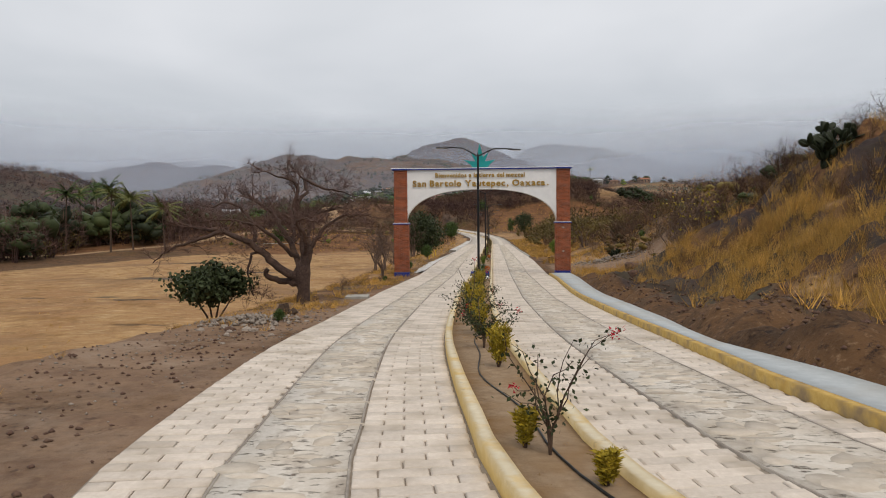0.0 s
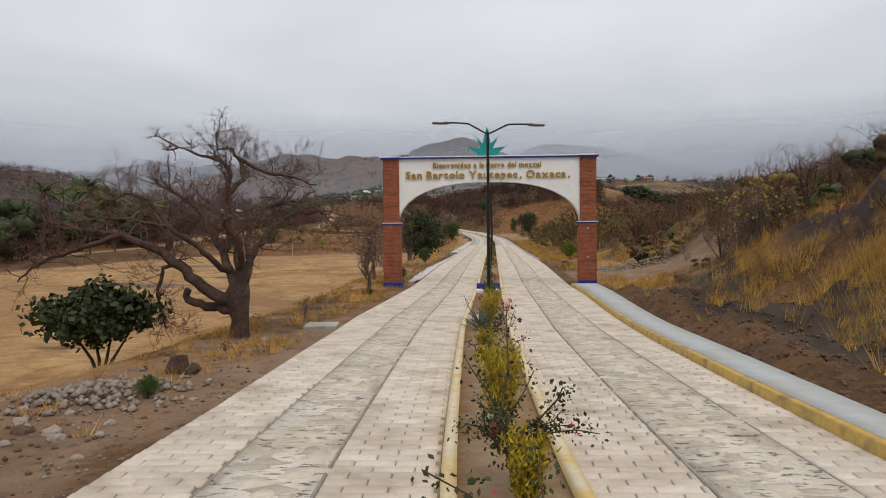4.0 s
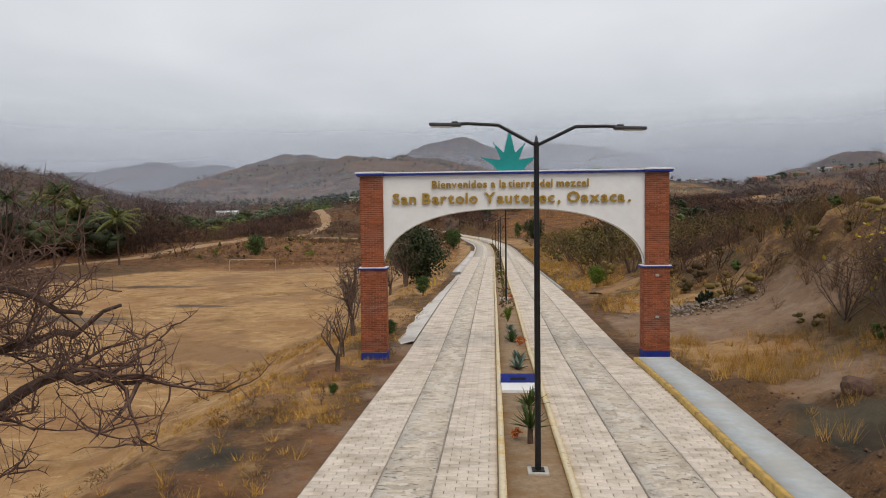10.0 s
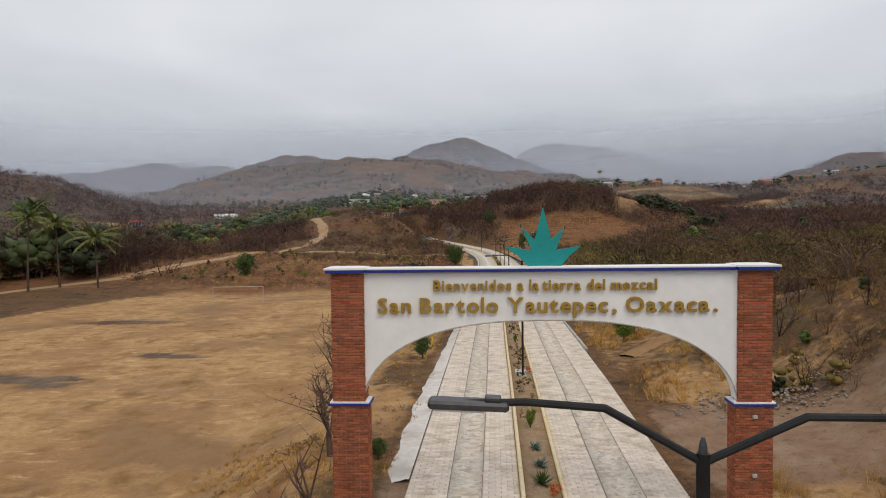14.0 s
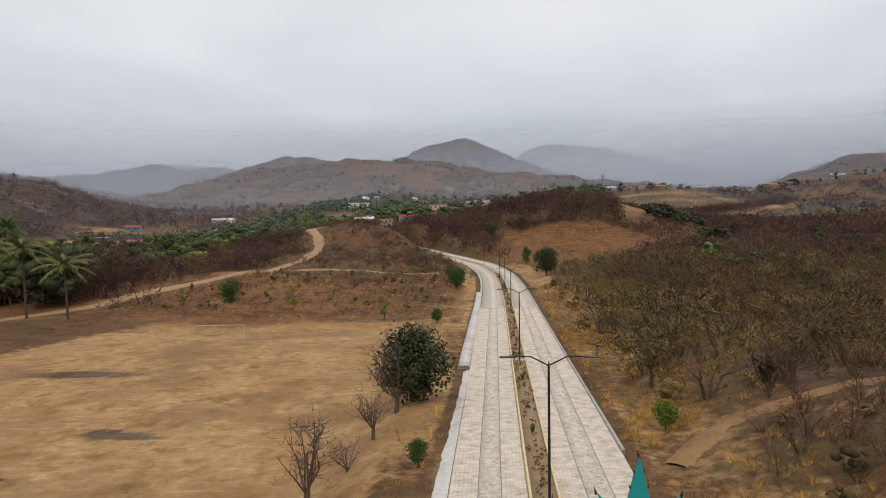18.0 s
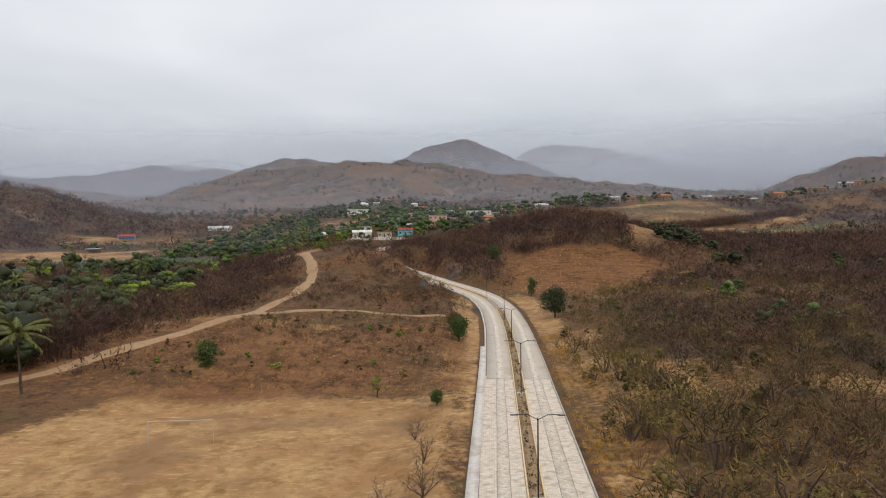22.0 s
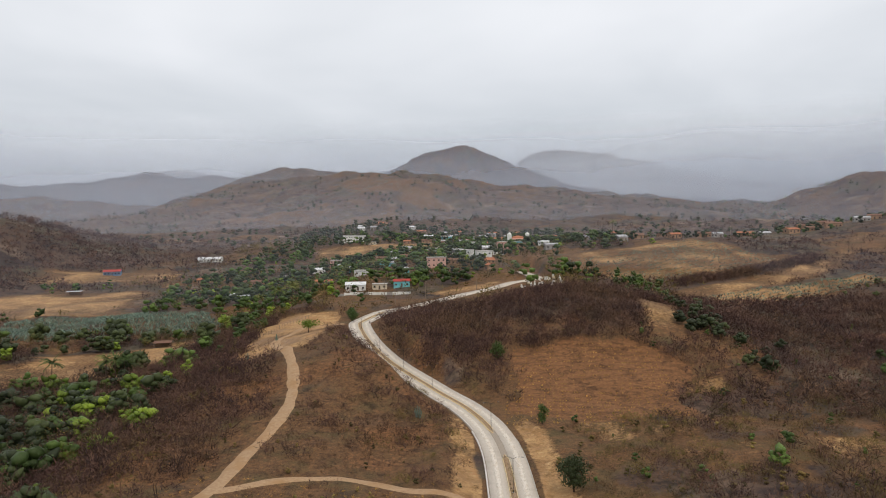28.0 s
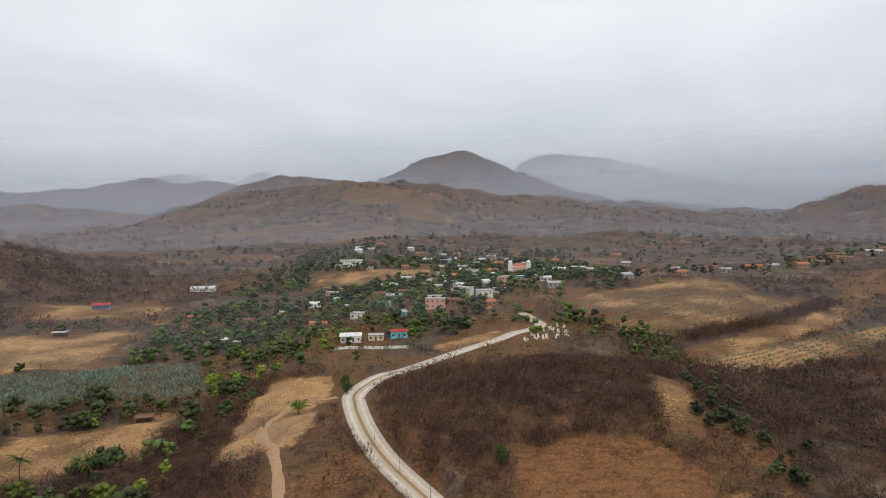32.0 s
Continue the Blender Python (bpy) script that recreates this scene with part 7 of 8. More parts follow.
# ---- palms ----
def palm_shape(seed, fronds, leaflets):
    r, b = np.random.default_rng(seed), Bag()
    for k in range(fronds):
        a, e = 2.4 * k, r.uniform(-0.5, 1.15)
        p, d = np.zeros(3), np.array([math.cos(a) * math.cos(e), math.sin(a) * math.cos(e), math.sin(e)])
        side = np.array([-math.sin(a), math.cos(a), 0])
        for s in range(5):
            q = p + d * 0.2
            limb(b, p, q, 0.012, 0.008)
            for j in range(leaflets):
                m = p + (q - p) * (j + 0.5) / leaflets
                for sg in (-1, 1):
                    w = side * sg * 0.2 * (1 - s / 6.5) + d * 0.09 + (0, 0, -0.09)
                    n = np.cross(w, d)
                    n = n / np.linalg.norm(n) * 0.0 + d * 0.022
                    b.add([m - n, m + n, m + w], [(0, 1, 2)])
            p = q
            d = d + (0, 0, -0.17)
            d = d / np.linalg.norm(d)
    return b.arrays()


PALM_LEAF = plain("palm_frond", (0.10, 0.12, 0.030), (0.19, 0.19, 0.055), 3, 0.6, bump=0, space="Position", vary=0.3, island=True)
PALM_HEADS = [palm_shape(s, 20, 4) for s in (1, 2, 3)]


def palm(x, y, h, seed, label="tall coconut palm with a ragged green crown"):
    t = thing("palm_tree", at(x, y), label, "palm", "palms of the valley")
    b = 0.05 * math.sin(seed * 2.1) * h
    part("trunk", tube(bmesh.new(), [(0, 0, -0.3), (b * 0.3, 0, h * 0.4), (b, 0.1, h)], [0.2, 0.15, 0.11], 6), BARK, t)
    v, f = PALM_HEADS[seed % 3]
    raw("fronds", v * (3.7 + 0.6 * math.sin(seed)) + (b, 0.1, h), f, LEAF if seed % 2 else PALM_LEAF, t)
    return t


PALMS = [(-82, 101, 8), (-70, 89, 6), (-95, 120, 9), (-72, 84, 7), (-90, 112, 7), (-104, 128, 8), (-86, 92, 8), (-63, 88, 3.6), (-116, 232, 5), (-118, 230, 6), (-114, 234, 5.5), (-120, 234, 4.5), (-141, 239, 5),
         (-106, 376, 10), (-110, 382, 9), (-103, 388, 11), (-113, 392, 9), (-99, 380, 9), (-117, 402, 10), (-108, 408, 9), (-96, 398, 8), (-121, 390, 8), (-104, 420, 9), (-112, 425, 9),
         (-150, 200, 7), (-160, 210, 7), (-145, 190, 7), (-138, 205, 6), (-155, 182, 8), (-128, 180, 7), (-80, 440, 9), (-70, 450, 9), (-60, 470, 9), (-88, 455, 8), (-90, 480, 9), (96, 535, 11), (-20, 520, 9), (-35, 540, 9), (60, 560, 9)]
for n, (x, y, h) in enumerate(PALMS):
    palm(x, y, h + (4.5 if y < 130 else 1.5), n + 1)

# ---- the sports field ----
goal = thing("goal_frame", Vector((-33.9, 70.6, float(land(np.array([-33.9]), np.array([70.6]))[0]))), "white metal football goal frame without a net", "goal")
for sx in (-3.3, 3.3):
    part("post", tube(bmesh.new(), [(sx, 0, -0.15), (sx, 0, 2.35)], [0.042, 0.042], 8), METAL_WHITE, goal)
part("crossbar", tube(bmesh.new(), [(-3.35, 0, 2.35), (3.35, 0, 2.35)], [0.042, 0.042], 8), METAL_WHITE, goal)
goal.rotation_euler[2] = radians(6)

# yellow marker posts by the apron
for n, (x, y) in enumerate(((-5.3, 24.6), (-5.2, 29.5), (-5.2, 34.5))):
    t = thing("marker_post", at(x, y), "short yellow painted marker post", "post", "yellow posts along the road")
    part("post", tube(bmesh.new(), [(0, 0, -0.2), (0, 0, 0.75)], [0.055, 0.055], 8), YELLOW, t)
    part("cap", tube(bmesh.new(), [(0, 0, 0.75), (0, 0, 0.79)], [0.06, 0.03], 8), BLACK, t)

# fence of rough posts above the track
fence = thing("post_fence", at(-88, 262), "rough wooden post fence along bare ground", "fence")
fl = spline([(-92, 240), (-88, 255), (-86, 275), (-82, 300), (-76, 320)], 2.2)
base_ = Vector(fence.location)
tops = []
for n, (x, y) in enumerate(fl):
    p = at(x, y) - base_
    part("post", tube(bmesh.new(), [(p.x, p.y, p.z - 0.3), (p.x + 0.03 * math.sin(n), p.y, p.z + 1.5)], [0.09, 0.07], 5), POST_WOOD, fence)
    tops.append((p.x, p.y, p.z + 1.1))
part("wire", tube(bmesh.new(), tops, [0.012] * len(tops), 3), LAMP_GREY, fence)



# ---- houses ----
WALLS = [plain("wall_" + n, c, tuple(v * 1.12 for v in c), 3, 0.9, bump=0.004, space="Position", stain=tuple(v * 0.8 for v in c)) for n, c in
         (("white", (0.66, 0.66, 0.63)), ("cream", (0.55, 0.48, 0.36)), ("grey_block", (0.30, 0.28, 0.26)), ("turquoise", (0.16, 0.46, 0.50)), ("pink", (0.56, 0.34, 0.28)), ("adobe", (0.32, 0.20, 0.125)), ("blue", (0.20, 0.33, 0.52)))]
ROOFS = [plain("roof_" + n, c, tuple(v * 1.15 for v in c), 2, r, bump=0.004, space="Position", stain=tuple(v * 0.72 for v in c)) for n, c, r in
         (("white_sheet", (0.62, 0.63, 0.64), 0.55), ("grey_sheet", (0.36, 0.36, 0.37), 0.6), ("red", (0.33, 0.05, 0.04), 0.75), ("tile", (0.36, 0.14, 0.07), 0.9), ("rust", (0.17, 0.09, 0.06), 0.85), ("slab", (0.42, 0.40, 0.37), 0.9), ("orange", (0.50, 0.17, 0.07), 0.85))]
DOOR = plain("door_paint", (0.08, 0.06, 0.05), (0.13, 0.10, 0.08), 5, 0.7)
PANE = plain("window_dark", (0.018, 0.020, 0.023), (0.03, 0.033, 0.037), 3, 0.15, bump=0)


def house(x, y, w, d, h, wall, roof, turn, label, gable=True, storeys=1, name="house", category="house", porch=False):
    t = thing(name, at(x, y, -0.1), label, category)
    t.rotation_euler[2] = radians(turn)
    hh_ = h * storeys
    bm = box(bmesh.new(), -w / 2, w / 2, -d / 2, d / 2, -0.8, hh_)
    if gable:
        rise = d * 0.16
        for s in (-1, 1):
            v = [bm.verts.new(p) for p in ((s * w / 2, -d / 2, hh_), (s * w / 2, d / 2, hh_), (s * w / 2, 0, hh_ + rise))]
            bm.faces.new(v if s > 0 else v[::-1])
    part("wall", bm, WALLS[wall], t)
    if gable:
        bm = bmesh.new()
        for s in (-1, 1):
            o = 0.35
            e = (0, s * (d / 2 + o), hh_ - rise * o / (d / 2) + 0.03), (0, 0, hh_ + rise + 0.03)
            v = [bm.verts.new((sx * (w / 2 + o), p[1], p[2] + dz)) for dz in (0, 0.07) for sx, p in ((-1, e[0]), (1, e[0]), (1, e[1]), (-1, e[1]))]
            for q in ((0, 1, 2, 3), (7, 6, 5, 4), (0, 4, 5, 1), (1, 5, 6, 2), (2, 6, 7, 3), (3, 7, 4, 0)):
                bm.faces.new([v[i] for i in q])
        bmesh.ops.recalc_face_normals(bm, faces=bm.faces)
        part("roof", bm, ROOFS[roof], t)
    else:
        part("roof", box(bmesh.new(), -w / 2 - 0.3, w / 2 + 0.3, -d / 2 - 0.4, d / 2 + 0.3, hh_, hh_ + 0.16, 0.02), ROOFS[roof], t)
    for st in range(storeys):
        z = st * h
        n = max(2, int(w / 2.6))
        for k in range(n):
            cx = -w / 2 + w * (k + 0.5) / n
            if st == 0 and k == n // 2:
                part("door", box(bmesh.new(), cx - 0.45, cx + 0.45, -d / 2 - 0.03, -d / 2 + 0.02, 0.0, 2.05), DOOR, t)
            else:
                part("window", box(bmesh.new(), cx - 0.5, cx + 0.5, -d / 2 - 0.025, -d / 2 + 0.02, z + 0.95, z + 1.95), PANE, t)
        part("window", box(bmesh.new(), -w / 2 - 0.025, -w / 2 + 0.02, -0.5, 0.5, z + 0.95, z + 1.95), PANE, t)
    if porch:
        part("porch_roof", box(bmesh.new(), -w / 2, w / 2, -d / 2 - 2.2, -d / 2 - 0.4, hh_ - 0.35, hh_ - 0.25), ROOFS[roof], t)
        for sx in (-w / 2 + 0.2, 0, w / 2 - 0.2):
            part("porch_post", tube(bmesh.new(), [(sx, -d / 2 - 2.0, -0.6), (sx, -d / 2 - 2.0, hh_ - 0.35)], [0.09, 0.09], 6), WALLS[0], t)
    return t


def shed(x, y, w, d, h, roof, turn, label):
    """An open-sided shelter: posts under a sheet roof."""
    t = thing("shed", at(x, y), label, "shed")
    t.rotation_euler[2] = radians(turn)
    for sx in (-1, 0, 1):
        for sy in (-1, 1):
            part("post", tube(bmesh.new(), [(sx * w * 0.45, sy * d * 0.45, -0.5), (sx * w * 0.45, sy * d * 0.45, h)], [0.09, 0.09], 5), POST_WOOD, t)
    part("back_wall", box(bmesh.new(), -w * 0.46, w * 0.46, d * 0.44, d * 0.47, -0.4, h * 0.8), WALLS[5], t)
    bm = bmesh.new()
    v = [bm.verts.new((sx * w / 2, sy * d / 2, h + (0.25 if sy > 0 else 0) + dz)) for dz in (0, 0.06) for sx, sy in ((-1, -1), (1, -1), (1, 1), (-1, 1))]
    for q in ((3, 2, 1, 0), (4, 5, 6, 7), (0, 1, 5, 4), (1, 2, 6, 5), (2, 3, 7, 6), (3, 0, 4, 7)):
        bm.faces.new([v[i] for i in q])
    part("roof", bm, ROOFS[roof], t)
    return t


house(-71, 402, 11, 8, 3.2, 0, 0, 8, "white gabled house with a pale sheet roof", True)
house(-58, 405, 8, 6, 2.8, 1, 5, 5, "low cream flat-roofed house", False)
house(-46, 408, 9, 6.5, 3.2, 3, 2, 6, "turquoise house with a red gabled roof", True)
house(-305, 577, 13, 8, 3.2, 6, 2, 20, "blue house with a red roof and white porch", True, porch=True)
house(-252, 652, 21, 10, 3.2, 0, 0, 10, "long white shed with a white sheet roof", True, name="long_shed", category="shed")
shed(-160, 452, 13, 8, 2.8, 0, 15, "open shelter with a pale sheet roof")
shed(-150, 446, 9, 6, 2.5, 1, 12, "open shelter with a grey sheet roof")
shed(-283, 486, 10, 6, 2.5, 1, 10, "small field shelter with a grey roof")
shed(-132, 298, 7, 5, 2.0, 4, 18, "low rusty-roofed field shelter")
house(18, 560, 13, 9, 3.2, 4, 5, 8, "two-storey pink flat-roofed house", False, 2)
house(-8, 680, 12, 9, 3.2, 0, 5, 4, "white two-storey flat-roofed house", False, 2)
house(-21, 668, 11, 9, 3.4, 4, 6, 4, "pink house with an orange roof", True)
house(28, 561, 9, 7, 3.0, 3, 5, -6, "turquoise flat-roofed house beside the road", False, 2)
house(-137, 765, 24, 10, 3.2, 0, 5, 12, "large white terraced building on the hillside", False, 2)
house(-150, 758, 12, 8, 3.0, 0, 5, 12, "white flat-roofed annex below the terraced building", False)
house(-133, 577, 11, 8, 3.0, 0, 0, 14, "white house under a pale sheet roof among trees", True)
house(-76, 607, 13, 8, 3.0, 2, 0, 4, "grey block house with pale sheeting", True)
house(-24, 598, 12, 8, 3.0, 2, 1, -8, "grey block house with a dark sheet roof", True)
house(-18, 500, 11, 7, 2.8, 5, 4, -12, "low adobe house with a rusty roof", True)
house(73, 722, 22, 12, 4.0, 0, 0, -4, "long white hall with a sheet roof", True, name="market_hall", category="hall")
house(93, 702, 13, 9, 3.2, 6, 0, -4, "blue two-storey building with a white roof", False, 2)
church = thing("church", at(36, 684, -0.2), "pink village church with two white bell towers", "church")
part("nave", box(bmesh.new(), -8, 8, 0, 22, -1, 8, 0.1), WALLS[4], church)
part("dome_roof", tube(bmesh.new(), [(0, 11, 8), (0, 11, 9.5), (0, 11, 10.6)], [7, 5.4, 0.8], 14), ROOFS[3], church)
for sx in (-8.5, 8.5):
    part("tower", box(bmesh.new(), sx - 2, sx + 2, -1, 3, -1, 12, 0.1), WALLS[0], church)
    part("belfry_cap", tube(bmesh.new(), [(sx, 1, 12), (sx, 1, 13), (sx, 1, 14)], [2.2, 1.6, 0.2], 10), WALLS[0], church)
village = np.random.default_rng(11)
LOOKS = [(0, 5, "white flat-roofed village house", False), (0, 0, "white house under a pale sheet roof", True), (2, 1, "grey block house with a grey sheet roof", True), (1, 5, "cream flat-roofed village house", False), (5, 3, "adobe house with a red tile roof", True),
         (4, 5, "pink flat-roofed village house", False), (2, 0, "grey block house under white sheeting", True), (5, 4, "adobe house with a rusty roof", True), (3, 1, "turquoise house with a grey roof", True)]
placed = [(-71, 402), (-58, 405), (-46, 408), (18, 560), (-8, 680), (-21, 668), (28, 561), (73, 722), (93, 702), (36, 690), (-137, 765), (-150, 758), (-133, 577), (-76, 607), (-24, 598), (-18, 500)]
tries = 0
while len(placed) < 135 and tries < 6000:
    tries += 1
    if village.uniform() < 0.87:
        x, y = village.normal(-22, 70), village.uniform(455, 880)
    else:
        x = village.uniform(90, 330)
        y = 552 + 0.35 * (x - 145) + village.normal(0, 14)
    if in_fields(np.array([x]), np.array([y]))[0] > 0.1 or to_road(np.array([x]), np.array([y]))[0][0] < 12 or any(math.hypot(x - a, y - b) < 15 for a, b in placed):
        continue
    placed.append((x, y))
    k = (0, 2, 3, 4, 6, 7, 2, 4, 1, 5, 7, 8)[village.integers(12)] if x < 85 else (2, 4, 7)[village.integers(3)]
    wall_, roof_, label_, gable_ = LOOKS[k]
    house(x, y, village.uniform(7, 13), village.uniform(5.5, 8.5), village.uniform(2.7, 3.3), wall_, roof_, village.uniform(-25, 25), label_, gable_, 2 if village.uniform() < 0.15 and not gable_ else 1)

# garden wall before the first houses
wall_ob = thing("garden_wall", at(-60, 384), "long pale block garden wall with posts", "wall")
for k in range(12):
    x = -77 + k * 3.2
    p = at(x, 384 + 0.1 * k) - Vector(wall_ob.location)
    part("panel", box(bmesh.new(), p.x, p.x + 3.0, p.y - 0.08, p.y + 0.08, p.z - 0.6, p.z + 1.5), WALLS[0] if k % 4 else WALLS[2], wall_ob)
    part("post", box(bmesh.new(), p.x - 0.2, p.x, p.y - 0.14, p.y + 0.14, p.z - 0.6, p.z + 1.7), WALLS[0], wall_ob)

# the graveyard on the knoll's shoulder
for k in range(34):
    x, y = village.uniform(20, 46), village.uniform(392, 424)
    if to_road(np.array([x]), np.array([y]))[0][0] < 7:
        continue
    t = thing("tomb", at(x, y), "small white-painted tomb with a headstone", "tomb", "tombs of the graveyard")
    t.rotation_euler[2] = village.uniform(-0.3, 0.3)
    s = village.uniform(0.8, 1.4)
    part("slab", box(bmesh.new(), -0.5 * s, 0.5 * s, -1.0 * s, 1.0 * s, -0.2, 0.5 * s, 0.03), WALLS[k % 2], t)
    part("headstone", box(bmesh.new(), -0.45 * s, 0.45 * s, 0.8 * s, 1.05 * s, 0.3, 1.6 * s, 0.04), WALLS[0], t)


def utility_pole(x, y, h, label):
    t = thing("utility_pole", at(x, y), label, "pole", "poles of the village")
    part("pole", tube(bmesh.new(), [(0, 0, -0.5), (0, 0, h)], [0.16, 0.11], 7), POST_WOOD, t)
    part("crossarm", box(bmesh.new(), -0.9, 0.9, -0.06, 0.06, h - 0.7, h - 0.58), POST_WOOD, t)
    for sx in (-0.8, 0, 0.8):
        part("insulator", tube(bmesh.new(), [(sx, 0, h - 0.58), (sx, 0, h - 0.4)], [0.05, 0.04], 6), LENS, t)
    return t


for x, y, h in ((-43, 352, 10), (-30, 372, 9), (-52, 380, 9), (-4, 392, 9), (18, 420, 9), (40, 445, 9), (14, 480, 9), (10, 520, 9), (120, 560, 9), (150, 575, 9), (190, 560, 9)):
    utility_pole(x, y, h, "tall weathered utility pole with a crossarm")
mast = thing("radio_mast", at(66, 690), "tall thin grey lattice radio mast", "mast")
for k in range(3):
    a = 2.094 * k
    part("leg", tube(bmesh.new(), [(0.8 * math.cos(a), 0.8 * math.sin(a), -0.5), (0.25 * math.cos(a), 0.25 * math.sin(a), 30)], [0.12, 0.08], 4), LAMP_GREY, mast)
for z in range(2, 30, 3):
    r = 0.8 - 0.55 * z / 30
    part("brace", tube(bmesh.new(), [(r * math.cos(a), r * math.sin(a), z) for a in (0, 2.094, 4.189, 6.283)], [0.05] * 4, 4), LAMP_GREY, mast)


# ---- pieces of the road: pavers and set stones ----
def block(wx, wy, h, chamfer=0.012):
    """A low block with chamfered upper edges, its top at zero."""
    a, b = wx / 2, wy / 2
    c, d = a - chamfer, b - chamfer
    v = [(-a, -b, -h), (a, -b, -h), (a, b, -h), (-a, b, -h), (-a, -b, -chamfer), (a, -b, -chamfer), (a, b, -chamfer), (-a, b, -chamfer), (-c, -d, 0), (c, -d, 0), (c, d, 0), (-c, d, 0)]
    f = [(0, 1, 5, 4), (1, 2, 6, 5), (2, 3, 7, 6), (3, 0, 4, 7), (4, 5, 9, 8), (5, 6, 10, 9), (6, 7, 11, 10), (7, 4, 8, 11), (8, 9, 10, 11)]
    return np.array(v, np.float32), np.array(f, np.int32)


def shared_mesh(name, v, f, material):
    me = bpy.data.meshes.new(name)
    me.from_pydata([tuple(map(float, p)) for p in v], [], [tuple(map(int, q)) for q in f])
    me.materials.append(material)
    return me


ROW, LONG = 0.185, 0.40
pv, pf = block(LONG - 0.014, ROW - 0.014, 0.05)
pave_mesh = shared_mesh("paver", pv, pf, PAVER)
mid_s = np.concatenate([[0], np.cumsum(np.linalg.norm(np.diff(MIDDLE, axis=0), axis=1))])
tang = np.gradient(MIDDLE, axis=0)
tang /= np.linalg.norm(tang, axis=1)[:, None]


def on_road(s, o):
    x = np.interp(s, mid_s, MIDDLE[:, 0])
    y = np.interp(s, mid_s, MIDDLE[:, 1])
    tx, ty = np.interp(s, mid_s, tang[:, 0]), np.interp(s, mid_s, tang[:, 1])
    return x + ty * o, y - tx * o, np.interp(s, mid_s, MIDDLE_Z), math.atan2(ty, tx) - math.pi / 2


pieces = np.random.default_rng(21)
bulk_v, bulk_f, bulk_n, made = [], [], 0, 0
s0 = float(np.interp(-48, MIDDLE[:60, 1], mid_s[:60]))
s1 = float(np.interp(96, MIDDLE[:220, 1], mid_s[:220]))
row = 0
s = s0
while s < s1:
    y_here = float(np.interp(s, mid_s, MIDDLE[:, 1]))
    lo = float(np.interp(y_here, LEFT_Y, LEFT_O))
    hi = float(np.interp(y_here, RIGHT_Y, RIGHT_O))
    mh, (l0, l1), (r0, r1) = float(median_half(y_here)) + 0.02, band(-1, y_here), band(1, y_here)
    for a, b in ((lo + 0.02, -l1 - 0.02), (-l0 + 0.02, -mh), (mh, r0 - 0.02), (r1 + 0.02, hi - 0.02)):
        o = a - (LONG / 2 if row % 2 else 0)
        while o < b - 0.05:
            l, r = max(o, a), min(o + LONG, b)
            o += LONG
            if r - l < 0.06:
                continue
            x, y, z, turn = on_road(s, (l + r) / 2)
            lift = 0.024 + pieces.normal() * 0.0025
            full = r - l > LONG - 0.01
            if full and made < 300 and -42.6 < y_here < -36 and pieces.uniform() < 0.85:
                ob = new("paver", pave_mesh)
                ob.parent = road
                ob.matrix_basis = Matrix.Translation((x, y, z + lift)) @ Matrix.Rotation(turn, 4, "Z") @ Matrix.Rotation(pieces.normal() * 0.006, 4, "X")
                made += 1
            else:
                c, q = math.cos(turn), math.sin(turn)
                w = pv.copy()
                w[:, 0] *= (r - l - 0.014) / (LONG - 0.014)
                tilt = pieces.normal() * 0.006
                zz = w[:, 2] + w[:, 1] * tilt + z + lift
                bulk_v.append(np.column_stack([w[:, 0] * c - w[:, 1] * q + x, w[:, 0] * q + w[:, 1] * c + y, zz]))
                bulk_f.append(pf + bulk_n)
                bulk_n += len(pv)
    row += 1
    s += ROW
raw("paver_field", np.concatenate(bulk_v), np.concatenate(bulk_f), PAVER_STUFF, road, "weathered pale concrete pavers in running bond", "", "stuff")

# flat stones showing through the concrete bands
sv, sf, sn = [], [], 0
for side in (-1, 1):
    s = s0
    while s < s1 - 10:
        s += pieces.uniform(0.05, 0.20)
        b0, b1 = band(side, float(np.interp(s, mid_s, MIDDLE[:, 1])))
        o = side * pieces.uniform(b0 + 0.12, b1 - 0.12)
        x, y, z, turn = on_road(s, o)
        n = 8
        rx, ry = pieces.uniform(0.06, 0.24), pieces.uniform(0.04, 0.13)
        ang = np.arange(n) * 2 * math.pi / n
        rad = 1 + pieces.normal(size=n) * 0.22
        px, py = np.cos(ang) * rx * rad, np.sin(ang) * ry * rad
        top = 0.026 + pieces.uniform(0, 0.012)
        ring0 = np.column_stack([x + px * 1.1, y + py * 1.1, np.full(n, z + 0.012)])
        ring1 = np.column_stack([x + px, y + py, np.full(n, z + top) + pieces.normal(size=n) * 0.002])
        sv.append(np.vstack([ring0, ring1, [[x, y, z + top + 0.004]]]))
        k = np.arange(n)
        j = (k + 1) % n
        sf.append(np.vstack([np.column_stack([k, j, j + n]), np.column_stack([k, j + n, k + n]), np.column_stack([k + n, j + n, np.full(n, 2 * n)])]) + sn)
        sn += 2 * n + 1
raw("set_stone_field", np.concatenate(sv), np.concatenate(sf), STONE, road, "flat worn stones set in concrete", "", "stuff")

# ---- bricks of the piers ----
COURSE, BRICK_L = 0.075, 0.25


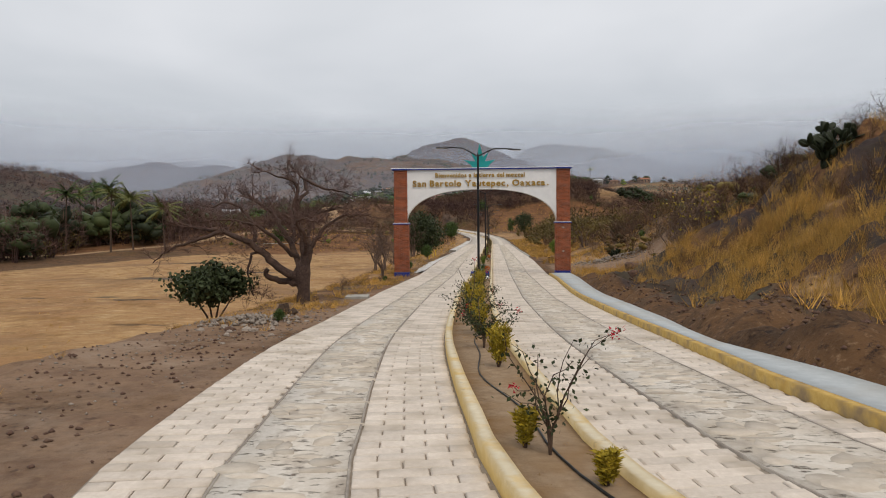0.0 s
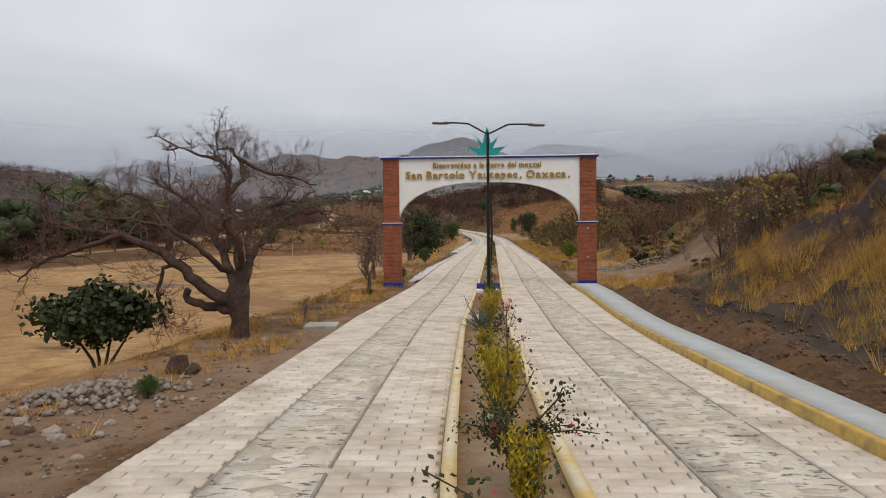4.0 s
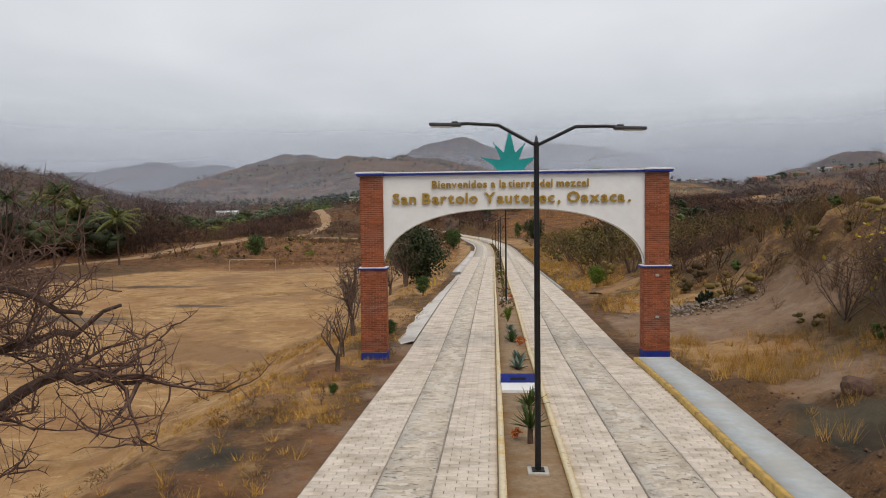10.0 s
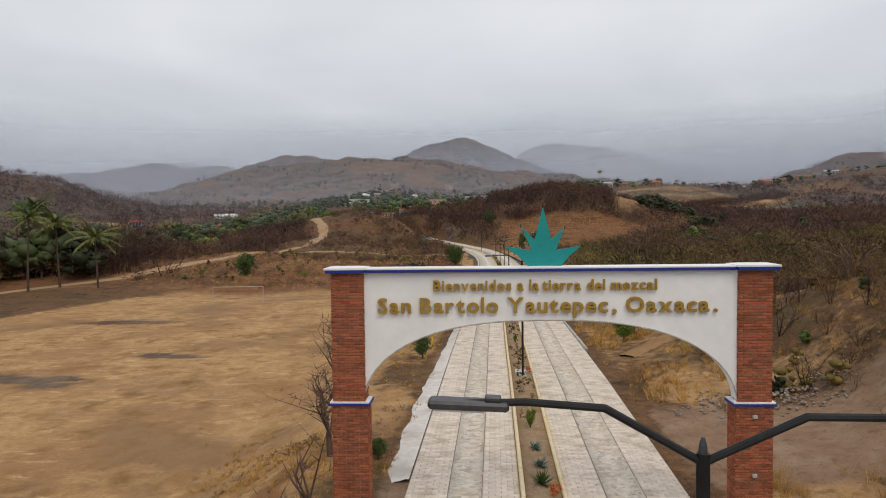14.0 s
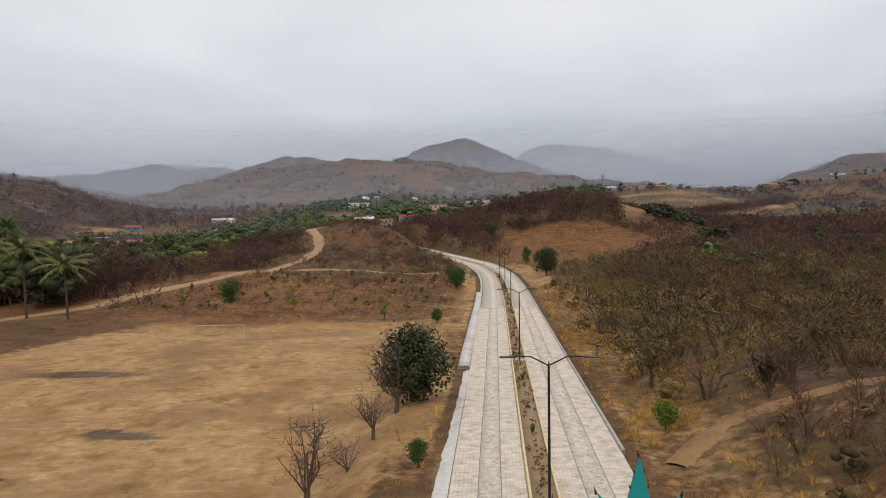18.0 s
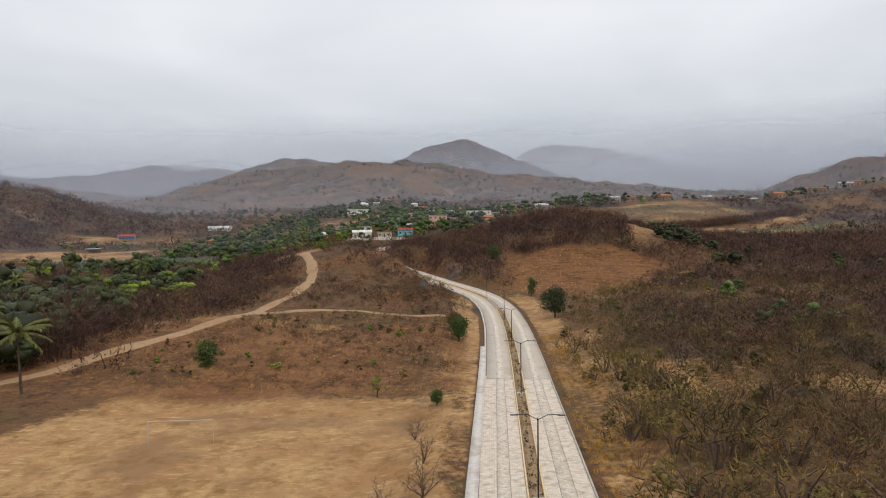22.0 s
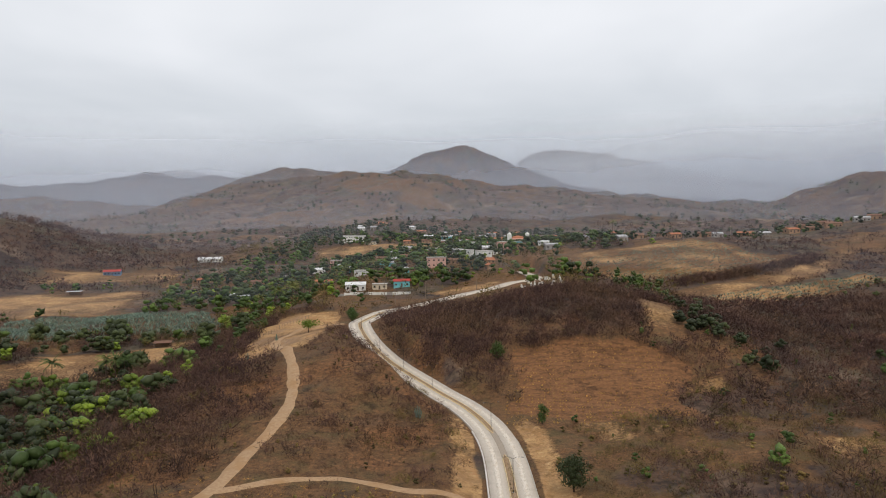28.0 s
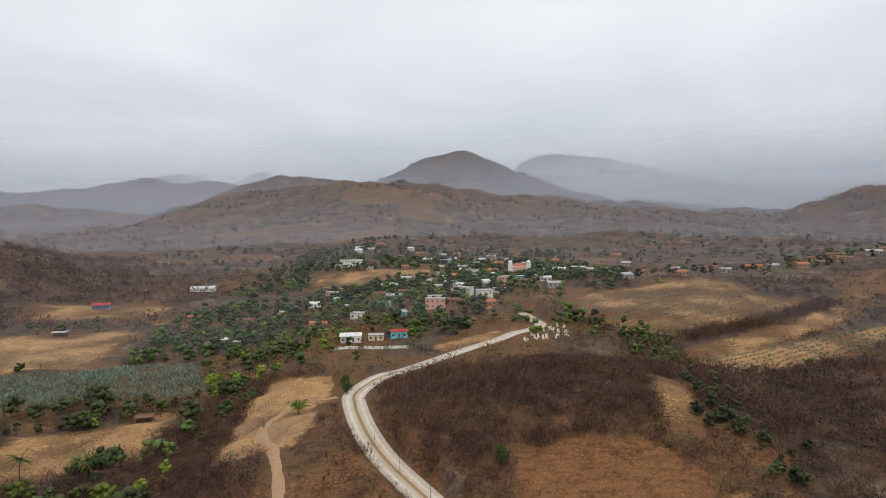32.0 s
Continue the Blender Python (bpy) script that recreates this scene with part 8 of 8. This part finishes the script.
def brick_shape(l):
    a, h, d = l / 2 - 0.007, (COURSE - 0.013) / 2, 0.03
    v = [(-a, 0, -h), (a, 0, -h), (a, 0, h), (-a, 0, h), (-a, d, -h), (a, d, -h), (a, d, h), (-a, d, h), (-a + 0.006, -0.006, -h + 0.006), (a - 0.006, -0.006, -h + 0.006), (a - 0.006, -0.006, h - 0.006), (-a + 0.006, -0.006, h - 0.006)]
    f = [(0, 1, 9, 8), (1, 2, 10, 9), (2, 3, 11, 10), (3, 0, 8, 11), (8, 9, 10, 11), (1, 0, 4, 5), (2, 1, 5, 6), (3, 2, 6, 7), (0, 3, 7, 4)]
    return np.array(v, np.float32), np.array(f, np.int32)


sv_, sf_ = brick_shape(BRICK_L)
brick_mesh = shared_mesh("brick", sv_, sf_, BRICK)
for side in (-1, 1):
    rest_v, rest_f, rest_n, made = [], [], 0, 0
    for x0, x1, inset, z0, z1 in ((4.97, 5.97, 0.0, 0.30, BAND_Z - 0.005), (5.04, 5.94, 0.02, BAND_Z + 0.115, TOP_Z - 0.005)):
        xa, xb = sorted((side * x0, side * x1))
        faces_ = (((xa, PIER_Y0 + inset), 0.0, xb - xa), ((xb, PIER_Y0 + inset), math.pi / 2, 0.6 - 2 * inset), ((xb, PIER_Y1 - inset), math.pi, xb - xa), ((xa, PIER_Y1 - inset), -math.pi / 2, 0.6 - 2 * inset))
        courses = int((z1 - z0) / COURSE)
        for n in range(courses):
            z = z0 + (n + 0.5) * COURSE
            for k, ((fx, fy), turn, length) in enumerate(faces_):
                o = -(BRICK_L / 2 if (n + k) % 2 else 0)
                while o < length - 0.03:
                    l, r = max(o, 0), min(o + BRICK_L, length)
                    o += BRICK_L
                    if r - l < 0.05:
                        continue
                    out = pieces.normal() * 0.0025
                    m = Matrix.Translation((fx, fy, z)) @ Matrix.Rotation(turn, 4, "Z") @ Matrix.Translation(((l + r) / 2, out, 0))
                    if r - l > BRICK_L - 0.001 and k == 0 and made < 290:
                        ob = new("brick", brick_mesh)
                        ob.parent = arch
                        ob.matrix_basis = m
                        made += 1
                    else:
                        w = sv_.copy()
                        w[:, 0] *= (r - l - 0.014) / (BRICK_L - 0.014)
                        mm = np.array(m)
                        rest_v.append(w @ mm[:3, :3].T + mm[:3, 3])
                        rest_f.append(sf_ + rest_n)
                        rest_n += len(sv_)
    raw("brickwork", np.concatenate(rest_v), np.concatenate(rest_f), BRICK_STUFF, arch, "red brick courses of the pier", "", "stuff")
